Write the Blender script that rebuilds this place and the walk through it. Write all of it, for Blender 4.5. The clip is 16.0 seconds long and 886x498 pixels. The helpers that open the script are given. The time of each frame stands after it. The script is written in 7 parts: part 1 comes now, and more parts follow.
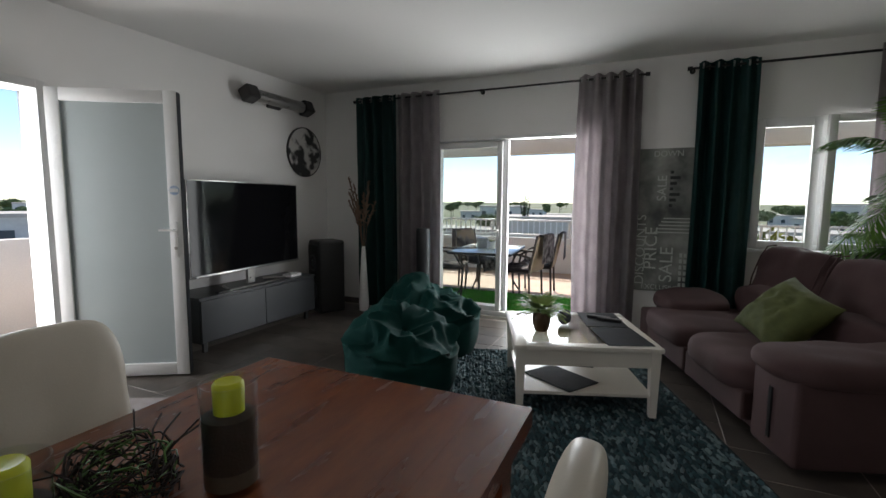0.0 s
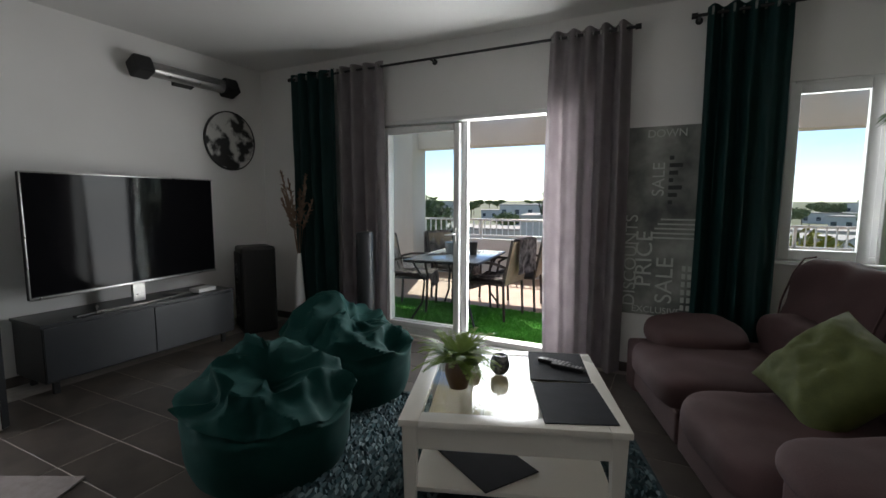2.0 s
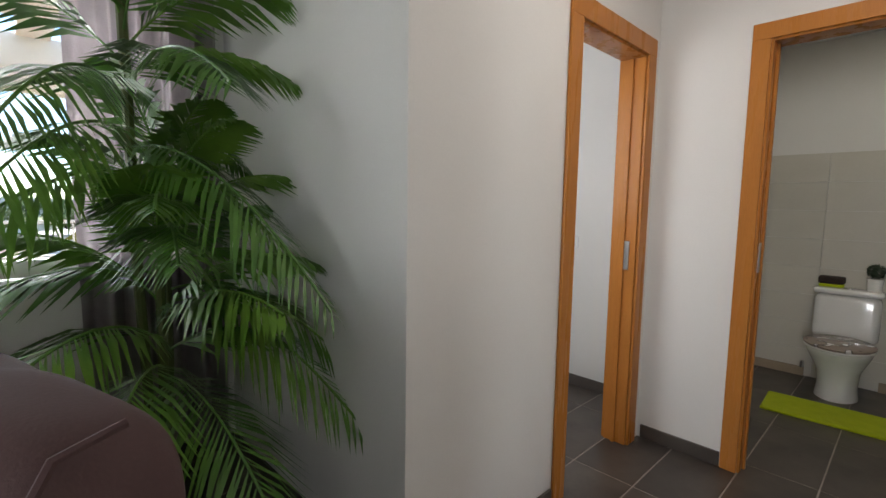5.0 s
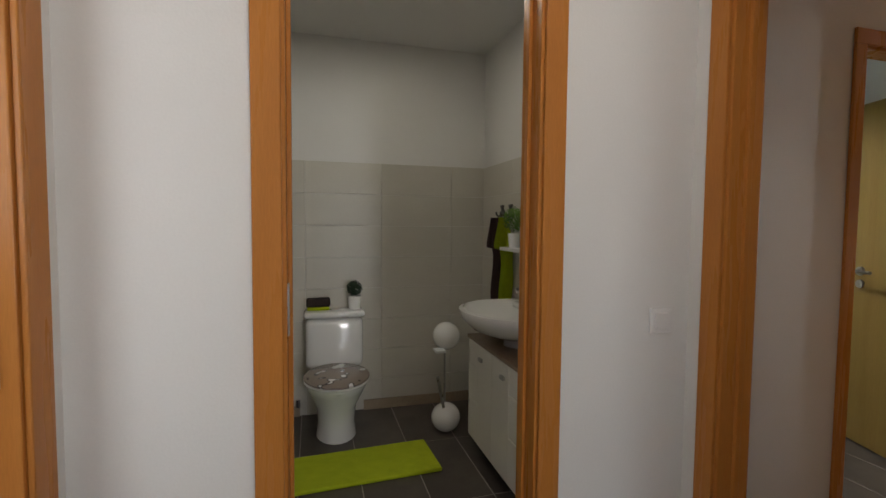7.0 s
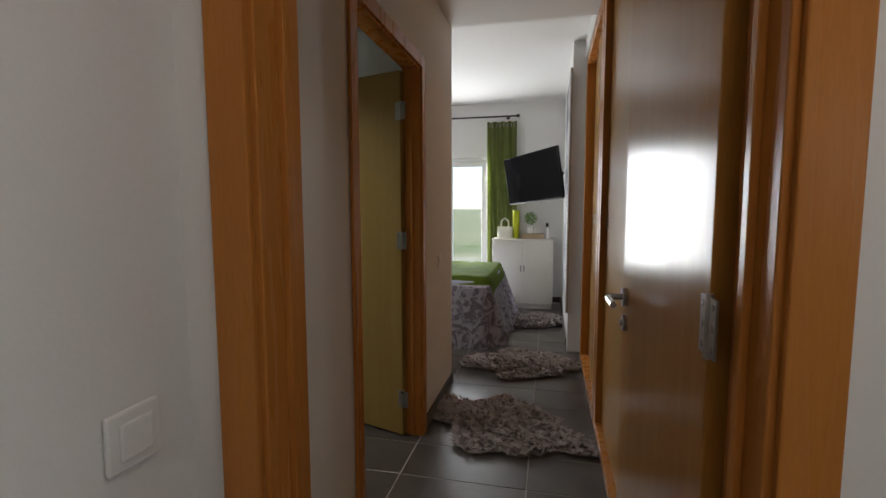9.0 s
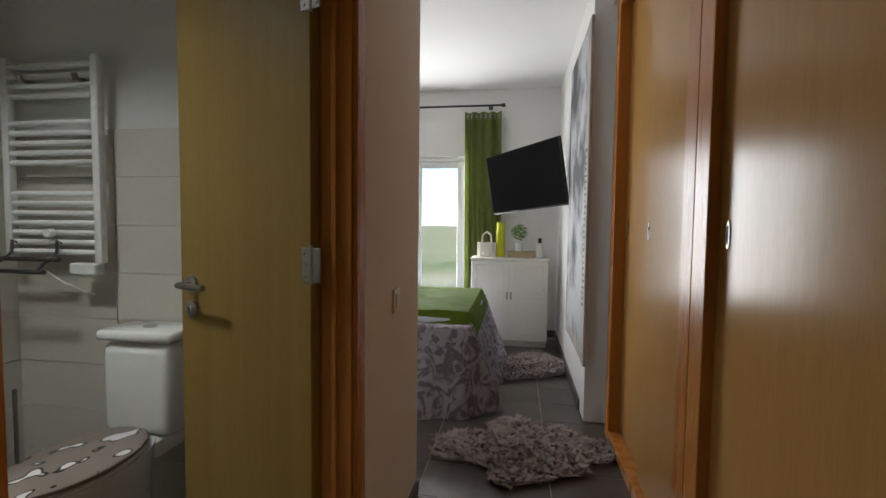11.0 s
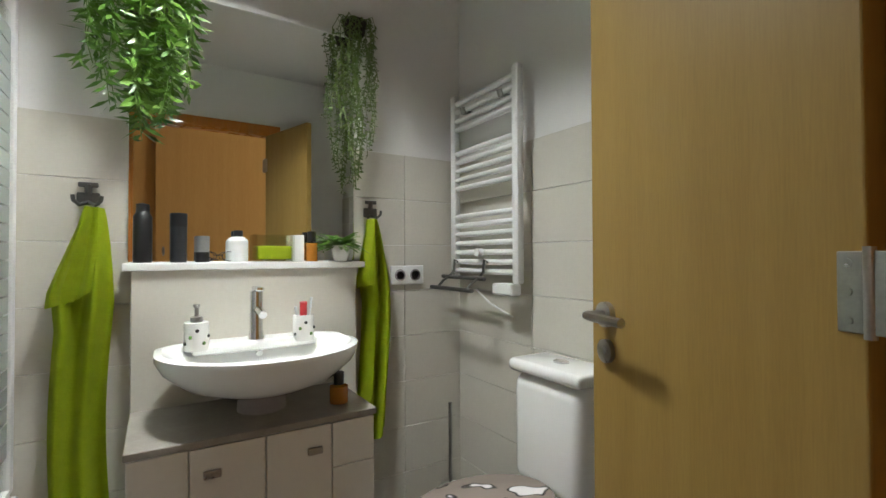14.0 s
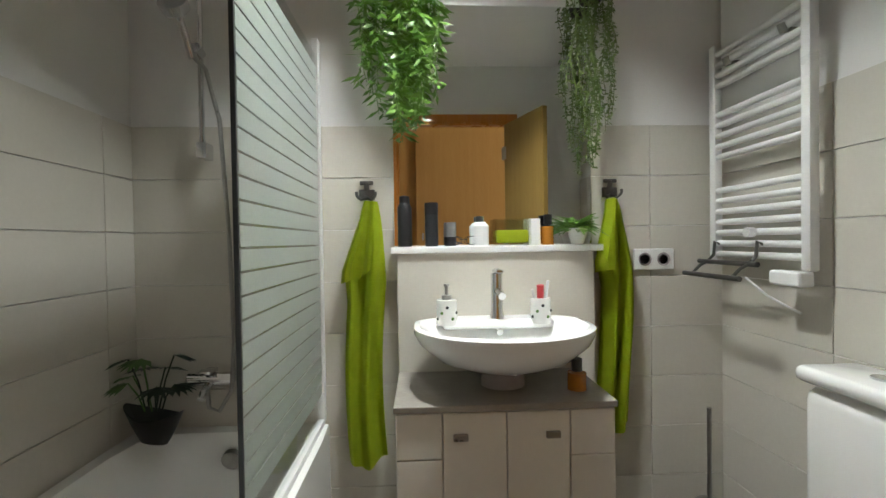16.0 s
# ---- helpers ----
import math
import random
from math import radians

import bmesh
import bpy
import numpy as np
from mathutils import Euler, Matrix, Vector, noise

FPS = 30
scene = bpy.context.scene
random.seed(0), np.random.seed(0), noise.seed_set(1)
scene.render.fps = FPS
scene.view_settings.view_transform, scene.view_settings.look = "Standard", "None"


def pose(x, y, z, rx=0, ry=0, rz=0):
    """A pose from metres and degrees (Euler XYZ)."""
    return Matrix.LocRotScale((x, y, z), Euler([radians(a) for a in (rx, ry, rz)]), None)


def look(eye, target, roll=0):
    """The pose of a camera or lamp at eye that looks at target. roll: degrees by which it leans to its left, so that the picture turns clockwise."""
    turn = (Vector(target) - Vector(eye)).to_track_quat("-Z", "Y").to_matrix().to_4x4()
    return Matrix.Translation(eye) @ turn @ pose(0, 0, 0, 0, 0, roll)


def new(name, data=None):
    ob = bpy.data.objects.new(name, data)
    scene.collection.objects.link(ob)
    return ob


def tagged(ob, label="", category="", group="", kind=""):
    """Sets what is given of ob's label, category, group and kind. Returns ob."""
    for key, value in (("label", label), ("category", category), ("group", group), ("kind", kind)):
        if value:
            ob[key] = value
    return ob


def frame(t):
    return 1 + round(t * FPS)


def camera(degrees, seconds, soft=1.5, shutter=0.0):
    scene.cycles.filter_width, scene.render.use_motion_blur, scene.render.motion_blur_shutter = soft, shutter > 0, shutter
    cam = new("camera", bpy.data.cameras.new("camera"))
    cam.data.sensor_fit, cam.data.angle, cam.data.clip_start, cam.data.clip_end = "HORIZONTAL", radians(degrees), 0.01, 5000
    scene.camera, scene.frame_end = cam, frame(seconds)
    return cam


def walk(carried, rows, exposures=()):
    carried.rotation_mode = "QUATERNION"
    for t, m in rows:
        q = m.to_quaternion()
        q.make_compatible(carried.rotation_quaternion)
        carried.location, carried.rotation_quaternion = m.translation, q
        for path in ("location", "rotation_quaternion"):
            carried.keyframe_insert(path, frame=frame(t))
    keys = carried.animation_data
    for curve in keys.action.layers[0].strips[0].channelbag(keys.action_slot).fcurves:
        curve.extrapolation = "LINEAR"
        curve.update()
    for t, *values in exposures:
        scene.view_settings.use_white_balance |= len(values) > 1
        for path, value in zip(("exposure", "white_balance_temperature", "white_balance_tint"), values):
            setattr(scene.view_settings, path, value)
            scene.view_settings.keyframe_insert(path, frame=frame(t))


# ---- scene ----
cam = camera(87.9, 16.0)
PATH = [
    (0, (0.922, 0.559, 1.395), (0.108, 2.374, 1.187), 0.4),
    (0.5, (1.0, 0.895, 1.404), (0.03, 2.634, 1.215), 0.3),
    (1, (1.087, 1.236, 1.369), (0.003, 2.908, 1.191), 0.4),
    (1.5, (1.117, 1.546, 1.373), (0.074, 3.242, 1.178), 0.4),
    (2, (1.157, 1.833, 1.383), (0.257, 3.606, 1.169), 0.1),
    (2.5, (1.228, 2.041, 1.367), (0.541, 3.906, 1.139), -0.2),
    (3, (1.359, 2.284, 1.35), (0.968, 4.23, 1.103), -0.3),
    (3.5, (1.537, 2.529, 1.325), (1.544, 4.513, 1.07), -0.3),
    (4, (1.79, 2.831, 1.294), (2.243, 4.767, 1.076), -0.0),
    (4.5, (2.056, 3.062, 1.311), (2.984, 4.819, 1.082), 0.6),
    (5, (2.389, 3.314, 1.282), (3.773, 4.744, 1.083), 0.9),
    (5.2, (2.524, 3.409, 1.274), (4.063, 4.671, 1.082), 0.7),
    (7.3, (3.824, 3.765, 1.285), (5.614, 2.879, 1.17), 0.1),
    (7.5, (3.935, 3.732, 1.290), (5.595, 2.632, 1.158), -0.2),
    (8, (4.113, 3.586, 1.308), (5.395, 2.061, 1.132), -0.4),
    (8.5, (4.245, 3.39, 1.312), (5.107, 1.593, 1.142), -0.7),
    (9, (4.334, 3.157, 1.289), (4.783, 1.217, 1.109), -0.1),
    (9.2, (4.363, 3.037, 1.297), (4.701, 1.073, 1.128), 0.2),
    (11.3, (4.63, 1.766, 1.185), (4.948, -0.207, 1.097), 0.7),
    (11.5, (4.657, 1.696, 1.166), (5.101, -0.252, 1.096), 0.6),
    (12, (4.738, 1.564, 1.163), (5.511, -0.28, 1.133), 0.2),
    (12.5, (4.851, 1.488, 1.165), (5.929, -0.197, 1.164), -0.1),
    (13, (4.906, 1.458, 1.16), (6.232, -0.039, 1.179), -0.4),
    (13.5, (4.925, 1.444, 1.155), (6.447, 0.148, 1.188), -0.2),
    (14, (4.937, 1.431, 1.151), (6.636, 0.376, 1.182), -0.2),
    (14.5, (4.952, 1.421, 1.151), (6.796, 0.646, 1.169), -0.2),
    (15, (4.96, 1.417, 1.152), (6.895, 0.912, 1.149), -0.5),
    (15.5, (4.964, 1.413, 1.152), (6.945, 1.141, 1.131), -0.8),
    (16, (4.97, 1.413, 1.151), (6.967, 1.317, 1.118), -0.9),
]
EXPOSURES = [(0.0, 0.55), (1.0, 0.45), (2.0, 0.45), (3.0, 0.75), (4.0, 1.15), (4.5, 1.95), (5.0, 1.8), (7.3, 1.7), (8.5, 1.4), (9.2, 1.15), (11.3, 1.15), (12.0, 1.15), (12.5, 1.25), (13.0, 1.8), (14.0, 2.2), (16.0, 2.25)]
walk(cam, [(t, look(eye, target, roll)) for t, eye, target, roll in PATH], EXPOSURES)

# ---- world and light ----
SUN_EL, SUN_AZ = 46.0, -22.0      # degrees; azimuth from +y towards +x
world = bpy.data.worlds.new("sky")
scene.world = world
world.use_nodes = True
wn = world.node_tree.nodes
sky = wn.new("ShaderNodeTexSky")
sky.sky_type = 'NISHITA'
sky.sun_disc = False
sky.sun_elevation = radians(SUN_EL)
sky.sun_rotation = radians(SUN_AZ)
sky.altitude = 900
sky.air_density = 0.8
sky.dust_density = 0.15
sky.ozone_density = 2.5
wn["Background"].inputs["Strength"].default_value = 0.15
world.node_tree.links.new(sky.outputs[0], wn["Background"].inputs["Color"])


def lamp(name, kind, m, power, colour=(1, 1, 1), size=(1, 1)):
    d = bpy.data.lights.new(name, kind)
    d.energy, d.color = power, colour
    if kind == 'AREA':
        d.shape, d.size, d.size_y = 'RECTANGLE', size[0], size[1]
    ob = new(name, d)
    ob.matrix_world = m
    return ob


sd = Vector((math.sin(radians(SUN_AZ)) * math.cos(radians(SUN_EL)), math.cos(radians(SUN_AZ)) * math.cos(radians(SUN_EL)), math.sin(radians(SUN_EL))))
sun = lamp("sun", 'SUN', look(sd * 50, (0, 0, 0)), 5.0, (1.0, 0.95, 0.87))
sun.data.angle = radians(0.5)
# daylight through the openings
lamp("terrace_daylight", 'AREA', look((-0.1, 5.98, 1.15), (-0.1, 0, 0.9)), 44, (0.95, 0.98, 1.0), (1.0, 2.0))
lamp("window_daylight", 'AREA', look((2.42, 5.98, 1.57), (2.42, 0, 1.2)), 14, (0.95, 0.98, 1.0), (1.2, 1.1))
lamp("entrance_daylight", 'AREA', look((-3.45, 2.05, 1.2), (0, 2.05, 0.9)), 22, (0.97, 0.98, 1.0), (0.8, 2.0))
lamp("bedroom_daylight", 'AREA', look((5.74, -3.185, 1.1), (5.24, 0, 0.9)), 36, (0.97, 0.98, 1.0), (1.1, 1.8))
# added fill from the closed south wall, where no window is built
lamp("room_fill", 'AREA', look((1.9, -1.38, 1.5), (3.4, 4, 1.2)), 3.5, (1.0, 0.97, 0.94), (1.6, 1.4))
# added fill to brighten the hall walls, no ceiling fitting known
lamp("hall_fill", 'AREA', look((3.9, 3.4, 2.58), (3.9, 3.4, 0)), 2.8, (1.0, 0.89, 0.79), (0.5, 0.5))
# added fill that lifts the toilet room, its real source unseen
lamp("toilet_fill", 'AREA', look((5.9, 3.4, 2.48), (5.9, 3.4, 0)), 1.15, (1.0, 0.93, 0.78), (0.4, 0.4))
lamp("bathroom_lamp", 'AREA', look((6.22, 1.25, 2.44), (6.10, 1.25, 0)), 4.2, (0.96, 1.0, 0.99), (0.18, 0.18)).data.spread = radians(118)
# added fill in the next room, in place of an unseen window
lamp("next_room_fill", 'AREA', look((3.50, 5.2, 1.5), (5.3, 5.2, 1.2)), 5, (0.97, 0.98, 1.0), (1.0, 1.2))
lamp("corridor_lamp", 'AREA', look((4.5, 1.5, 2.54), (4.5, 1.5, 0)), 1.5, (1.0, 0.78, 0.56), (0.15, 0.15))

# ---- materials ----


def material(name, colour, rough=0.6, metal=0.0, second=None, scale=6.0, fine=60.0, amount=0.5, bump=0.15, stretch=(1, 1, 1), spread=0.0, spec=0.5, sheen=0.0, coat=0.0, grain=0.25, contrast=0.15, swirl=0.0):
    """A surface with blotches at one scale, grain at another and fine relief."""
    m = bpy.data.materials.new(name)
    m.use_nodes = True
    nt = m.node_tree
    n, l = nt.nodes, nt.links
    b = n["Principled BSDF"]
    second = second or tuple(c * 0.72 for c in colour)
    tc = n.new("ShaderNodeTexCoord")
    mp = n.new("ShaderNodeMapping")
    mp.inputs["Scale"].default_value = stretch
    l.new(tc.outputs["Object"], mp.inputs["Vector"])
    big = n.new("ShaderNodeTexNoise")
    big.inputs["Scale"].default_value, big.inputs["Detail"].default_value = scale, 6
    big.inputs["Distortion"].default_value = swirl
    small = n.new("ShaderNodeTexNoise")
    small.inputs["Scale"].default_value, small.inputs["Detail"].default_value = fine, 4
    for t in (big, small):
        l.new(mp.outputs[0], t.inputs["Vector"])
    ramp = n.new("ShaderNodeMapRange")
    ramp.inputs["From Min"].default_value, ramp.inputs["From Max"].default_value = 0.5 - contrast, 0.5 + contrast
    ramp.inputs["To Max"].default_value = amount
    l.new(big.outputs["Fac"], ramp.inputs["Value"])
    mix = n.new("ShaderNodeMix")
    mix.data_type = 'RGBA'
    mix.inputs[6].default_value, mix.inputs[7].default_value = (*colour, 1), (*second, 1)
    l.new(ramp.outputs[0], mix.inputs[0])
    mul = n.new("ShaderNodeMix")
    mul.data_type, mul.blend_type = 'RGBA', 'MULTIPLY'
    mul.inputs[0].default_value = grain
    l.new(mix.outputs[2], mul.inputs[6])
    l.new(small.outputs["Fac"], mul.inputs[7])
    out = mul.outputs[2]
    if spread:
        info = n.new("ShaderNodeObjectInfo")
        hsv = n.new("ShaderNodeHueSaturation")
        mr = n.new("ShaderNodeMapRange")
        mr.inputs["To Min"].default_value, mr.inputs["To Max"].default_value = 1 - spread, 1 + spread
        l.new(info.outputs["Random"], mr.inputs["Value"])
        l.new(mr.outputs[0], hsv.inputs["Value"])
        l.new(out, hsv.inputs["Color"])
        out = hsv.outputs[0]
    l.new(out, b.inputs["Base Color"])
    rr = n.new("ShaderNodeMapRange")
    rr.inputs["To Min"].default_value, rr.inputs["To Max"].default_value = max(0.0, rough - min(0.08, rough * 0.3)), min(1, rough + min(0.08, rough * 0.3))
    l.new(big.outputs["Fac"], rr.inputs["Value"])
    l.new(rr.outputs[0], b.inputs["Roughness"])
    b.inputs["Metallic"].default_value = metal
    b.inputs["Specular IOR Level"].default_value = spec
    b.inputs["Sheen Weight"].default_value = sheen * 0.12
    b.inputs["Sheen Tint"].default_value = (*colour, 1)
    b.inputs["Coat Weight"].default_value = coat
    if bump:
        bp = n.new("ShaderNodeBump")
        bp.inputs["Strength"].default_value, bp.inputs["Distance"].default_value = bump, 0.004
        l.new(small.outputs["Fac"], bp.inputs["Height"])
        l.new(bp.outputs[0], b.inputs["Normal"])
    return m


def glass(name, colour=(1, 1, 1), rough=0.0, thin=True):
    m = bpy.data.materials.new(name)
    m.use_nodes = True
    n, l = m.node_tree.nodes, m.node_tree.links
    b = n["Principled BSDF"]
    if thin:
        tr, gl, fr, mx = n.new("ShaderNodeBsdfTransparent"), n.new("ShaderNodeBsdfGlossy"), n.new("ShaderNodeMapRange"), n.new("ShaderNodeMixShader")
        tr.inputs[0].default_value = (*colour, 1)
        gl.inputs["Roughness"].default_value = rough
        lw, pw_ = n.new("ShaderNodeLayerWeight"), n.new("ShaderNodeMath")
        pw_.operation = 'POWER'
        pw_.inputs[1].default_value = 4.5
        l.new(lw.outputs["Facing"], pw_.inputs[0])
        fr.inputs["To Min"].default_value, fr.inputs["To Max"].default_value = 0.04, 0.9
        l.new(pw_.outputs[0], fr.inputs["Value"])
        l.new(fr.outputs[0], mx.inputs[0])
        l.new(tr.outputs[0], mx.inputs[1])
        l.new(gl.outputs[0], mx.inputs[2])
        l.new(mx.outputs[0], n["Material Output"].inputs[0])
    else:
        b.inputs["Base Color"].default_value = (*colour, 1)
        b.inputs["Transmission Weight"].default_value, b.inputs["Roughness"].default_value = 1.0, rough
    return m


PAINT = material("white_wall_paint", (0.80, 0.79, 0.77), 0.75, second=(0.74, 0.73, 0.71), scale=1.3, fine=140, amount=0.5, bump=0.08, grain=0.06)
CEIL = material("ceiling_paint", (0.80, 0.79, 0.77), 0.85, second=(0.76, 0.75, 0.73), scale=1.0, fine=120, bump=0.06, grain=0.05)
RENDER = material("white_render", (0.82, 0.80, 0.76), 0.85, second=(0.72, 0.70, 0.66), scale=2.0, fine=90, amount=0.4, bump=0.25)
TILE = material("stone_tile", (0.105, 0.088, 0.075), 0.34, second=(0.055, 0.046, 0.041), scale=3.5, fine=45, amount=0.9, bump=0.06, spread=0.14)
GROUT = material("grout", (0.44, 0.40, 0.36), 0.9, scale=20, fine=120)
SKIRT = material("skirting_tile", (0.10, 0.085, 0.075), 0.4, scale=8, fine=60, bump=0.05)
PVC = material("white_pvc", (0.80, 0.80, 0.79), 0.3, second=(0.74, 0.74, 0.73), scale=4, fine=80, amount=0.4, bump=0.02, grain=0.04)
BEECH = material("varnished_beech", (0.56, 0.225, 0.050), 0.28, second=(0.48, 0.175, 0.036), scale=3, fine=60, amount=0.5, bump=0.03, stretch=(6, 6, 0.5), spec=0.2)
LEAFWOOD = material("door_veneer", (0.48, 0.235, 0.060), 0.22, second=(0.42, 0.19, 0.045), scale=3, fine=50, amount=0.55, bump=0.0, stretch=(7, 7, 0.4), spec=0.12)
# door veneer again, with the bathroom's dim greenish light put into the colour
GREENLITWOOD = material("greenlit_door_veneer", (0.35, 0.225, 0.062), 0.42, second=(0.30, 0.185, 0.047), scale=3, fine=50, amount=0.6, bump=0.0, stretch=(7, 7, 0.4), spec=0.3)
GLOSSWOOD = material("glossy_beech_veneer", (0.52, 0.285, 0.090), 0.20, second=(0.47, 0.245, 0.072), scale=3, fine=50, amount=0.5, bump=0.0, stretch=(7, 7, 0.4), spec=0.10)
CLEAR = glass("clear_glass", (0.96, 0.98, 0.97))
FROST = material("frosted_glass", (0.42, 0.47, 0.47), 0.45, second=(0.38, 0.43, 0.43), scale=3, fine=200, bump=0.05, grain=0.05)
MIRROR = material("mirror", (0.92, 0.93, 0.92), 0.004, 1.0, second=(0.9, 0.92, 0.9), bump=0.0, grain=0.0)
CHROME = material("chrome", (0.75, 0.75, 0.76), 0.12, 1.0, bump=0.0, grain=0.0)
STEEL = material("brushed_steel", (0.50, 0.49, 0.47), 0.3, 1.0, scale=20, fine=200, bump=0.03)
BLACK = material("black_plastic", (0.012, 0.012, 0.013), 0.4, scale=6, fine=120, bump=0.05)
SCREEN = material("black_screen", (0.006, 0.006, 0.007), 0.06, second=(0.005, 0.005, 0.006), bump=0.0, grain=0.0, spec=0.10)
GREENVEL = material("bottle_green_velvet", (0.004, 0.055, 0.052), 0.6, second=(0.003, 0.038, 0.037), scale=9, fine=220, bump=0.15, sheen=0.7)
GREYVEL = material("mauve_grey_velvet", (0.42, 0.38, 0.39), 0.65, second=(0.30, 0.27, 0.28), scale=8, fine=200, bump=0.15, sheen=0.5)
BEANVEL = material("teal_velvet", (0.003, 0.046, 0.040), 0.85, second=(0.002, 0.030, 0.027), scale=7, fine=200, bump=0.12, sheen=0.2, spec=0.2)
SOFA = material("brown_microfibre", (0.080, 0.041, 0.041), 0.85, second=(0.058, 0.029, 0.029), scale=5, fine=180, bump=0.2, sheen=0.15)
OLIVE = material("olive_velvet", (0.088, 0.105, 0.022), 0.75, second=(0.048, 0.060, 0.012), scale=14, fine=160, bump=0.3, sheen=0.6)
WHITEWOOD = material("white_lacquer", (0.80, 0.77, 0.70), 0.3, second=(0.74, 0.71, 0.64), scale=4, fine=60, amount=0.4, bump=0.02, grain=0.05)
GREYWOOD = material("dark_grey_lacquer", (0.030, 0.033, 0.037), 0.35, scale=4, fine=80, bump=0.02)
MATBLACK = material("black_place_mat", (0.010, 0.011, 0.015), 0.75, scale=12, fine=300, bump=0.2, spec=0.15)
CHERRY = material("cherry_wood", (0.23, 0.066, 0.024), 0.26, second=(0.12, 0.031, 0.013), scale=2.6, fine=30, amount=0.9, bump=0.02, stretch=(5.0, 1.0, 1.0), coat=0.1)
CREAM = material("cream_leather", (0.60, 0.55, 0.46), 0.45, second=(0.55, 0.50, 0.41), scale=6, fine=200, bump=0.12, grain=0.1)
RUGBASE = material("teal_rug_base", (0.025, 0.055, 0.062), 0.95, second=(0.012, 0.028, 0.034), scale=30, fine=120, amount=0.9, bump=0.5)
CERAMIC = material("white_ceramic", (0.84, 0.84, 0.82), 0.08, second=(0.82, 0.82, 0.80), bump=0.0, coat=0.5, grain=0.0)
WALLTILE = material("beige_wall_tile", (0.62, 0.59, 0.52), 0.35, second=(0.58, 0.55, 0.48), scale=5, fine=90, amount=0.5, bump=0.05, spread=0.02, grain=0.08)
LIME = material("lime_terry", (0.50, 0.60, 0.012), 0.95, second=(0.38, 0.48, 0.008), scale=20, fine=260, bump=0.6, sheen=0.3)
LEAF = material("palm_leaf", (0.095, 0.215, 0.034), 0.38, second=(0.045, 0.125, 0.020), scale=4, fine=40, amount=0.8, bump=0.05)
LEAF2 = material("bright_leaf", (0.15, 0.30, 0.036), 0.4, second=(0.07, 0.19, 0.022), scale=6, fine=60, amount=0.8, bump=0.05)
STEM = material("palm_stem", (0.10, 0.13, 0.035), 0.6, scale=8, fine=60)
GRASS = material("artificial_grass", (0.085, 0.36, 0.030), 0.9, second=(0.055, 0.26, 0.022), scale=8, fine=400, bump=0.6)
TERRA = material("terracotta_tile", (0.56, 0.37, 0.25), 0.6, second=(0.48, 0.31, 0.20), scale=3, fine=60, bump=0.1, spread=0.06)
WICKER = material("brown_wicker", (0.060, 0.045, 0.038), 0.55, scale=30, fine=160, bump=0.5)
THROW = material("grey_fur_throw", (0.42, 0.38, 0.38), 0.95, second=(0.05, 0.04, 0.04), scale=13, fine=90, amount=1.0, bump=0.6)
FUR = material("grey_brown_fur", (0.46, 0.40, 0.385), 0.95, second=(0.30, 0.25, 0.235), scale=14, fine=120, amount=0.9, bump=0.6, sheen=0.5)


# ---- geometry helpers ----
def box(bm, x0, y0, z0, x1, y1, z1, bevel=0.0, seg=2):
    m = Matrix.Translation(((x0 + x1) / 2, (y0 + y1) / 2, (z0 + z1) / 2)) @ Matrix.Diagonal((abs(x1 - x0), abs(y1 - y0), abs(z1 - z0), 1))
    r = bmesh.ops.create_cube(bm, size=1, matrix=m)
    if bevel:
        es = {e for v in r["verts"] for e in v.link_edges}
        bmesh.ops.bevel(bm, geom=list(es), offset=bevel, segments=seg, affect='EDGES', profile=0.5)


def tube(bm, p, q, r0, r1=None, n=16, caps=True):
    p, q = Vector(p), Vector(q)
    m = Matrix.Translation((p + q) / 2) @ (q - p).to_track_quat('Z', 'Y').to_matrix().to_4x4()
    bmesh.ops.create_cone(bm, cap_ends=caps, segments=n, radius1=r0, radius2=r0 if r1 is None else r1, depth=(q - p).length, matrix=m)


def bent(bm, pts, r, n=8):
    """A round bar along points."""
    pts = [Vector(p) for p in pts]
    rings = []
    for i, p in enumerate(pts):
        d = (pts[min(i + 1, len(pts) - 1)] - pts[max(i - 1, 0)]).normalized()
        a = d.orthogonal().normalized() if i == 0 else (a - d * a.dot(d)).normalized()
        c = d.cross(a)
        rings.append([bm.verts.new(p + r * (math.cos(k * math.tau / n) * a + math.sin(k * math.tau / n) * c)) for k in range(n)])
    for u, v in zip(rings, rings[1:]):
        for k in range(n):
            bm.faces.new((u[k], u[(k + 1) % n], v[(k + 1) % n], v[k]))
    bm.faces.new(rings[0][::-1])
    bm.faces.new(rings[-1])


def lathe(bm, profile, n=24, at=(0, 0, 0), sx=1.0, sy=1.0, caps=True):
    """A turned shape from (radius, height) pairs."""
    rings = []
    for r, z in profile:
        if r < 1e-5:
            rings.append([bm.verts.new((at[0], at[1], at[2] + z))])
        else:
            rings.append([bm.verts.new((at[0] + sx * r * math.cos(k * math.tau / n), at[1] + sy * r * math.sin(k * math.tau / n), at[2] + z)) for k in range(n)])
    for u, v in zip(rings, rings[1:]):
        for k in range(n):
            f = [u[k % len(u)], u[(k + 1) % len(u)], v[(k + 1) % len(v)], v[k % len(v)]]
            f = list(dict.fromkeys(f))
            if len(f) > 2:
                bm.faces.new(f)
    if caps and len(rings[0]) > 1:
        bm.faces.new(rings[0][::-1])
    if caps and len(rings[-1]) > 1:
        bm.faces.new(rings[-1])


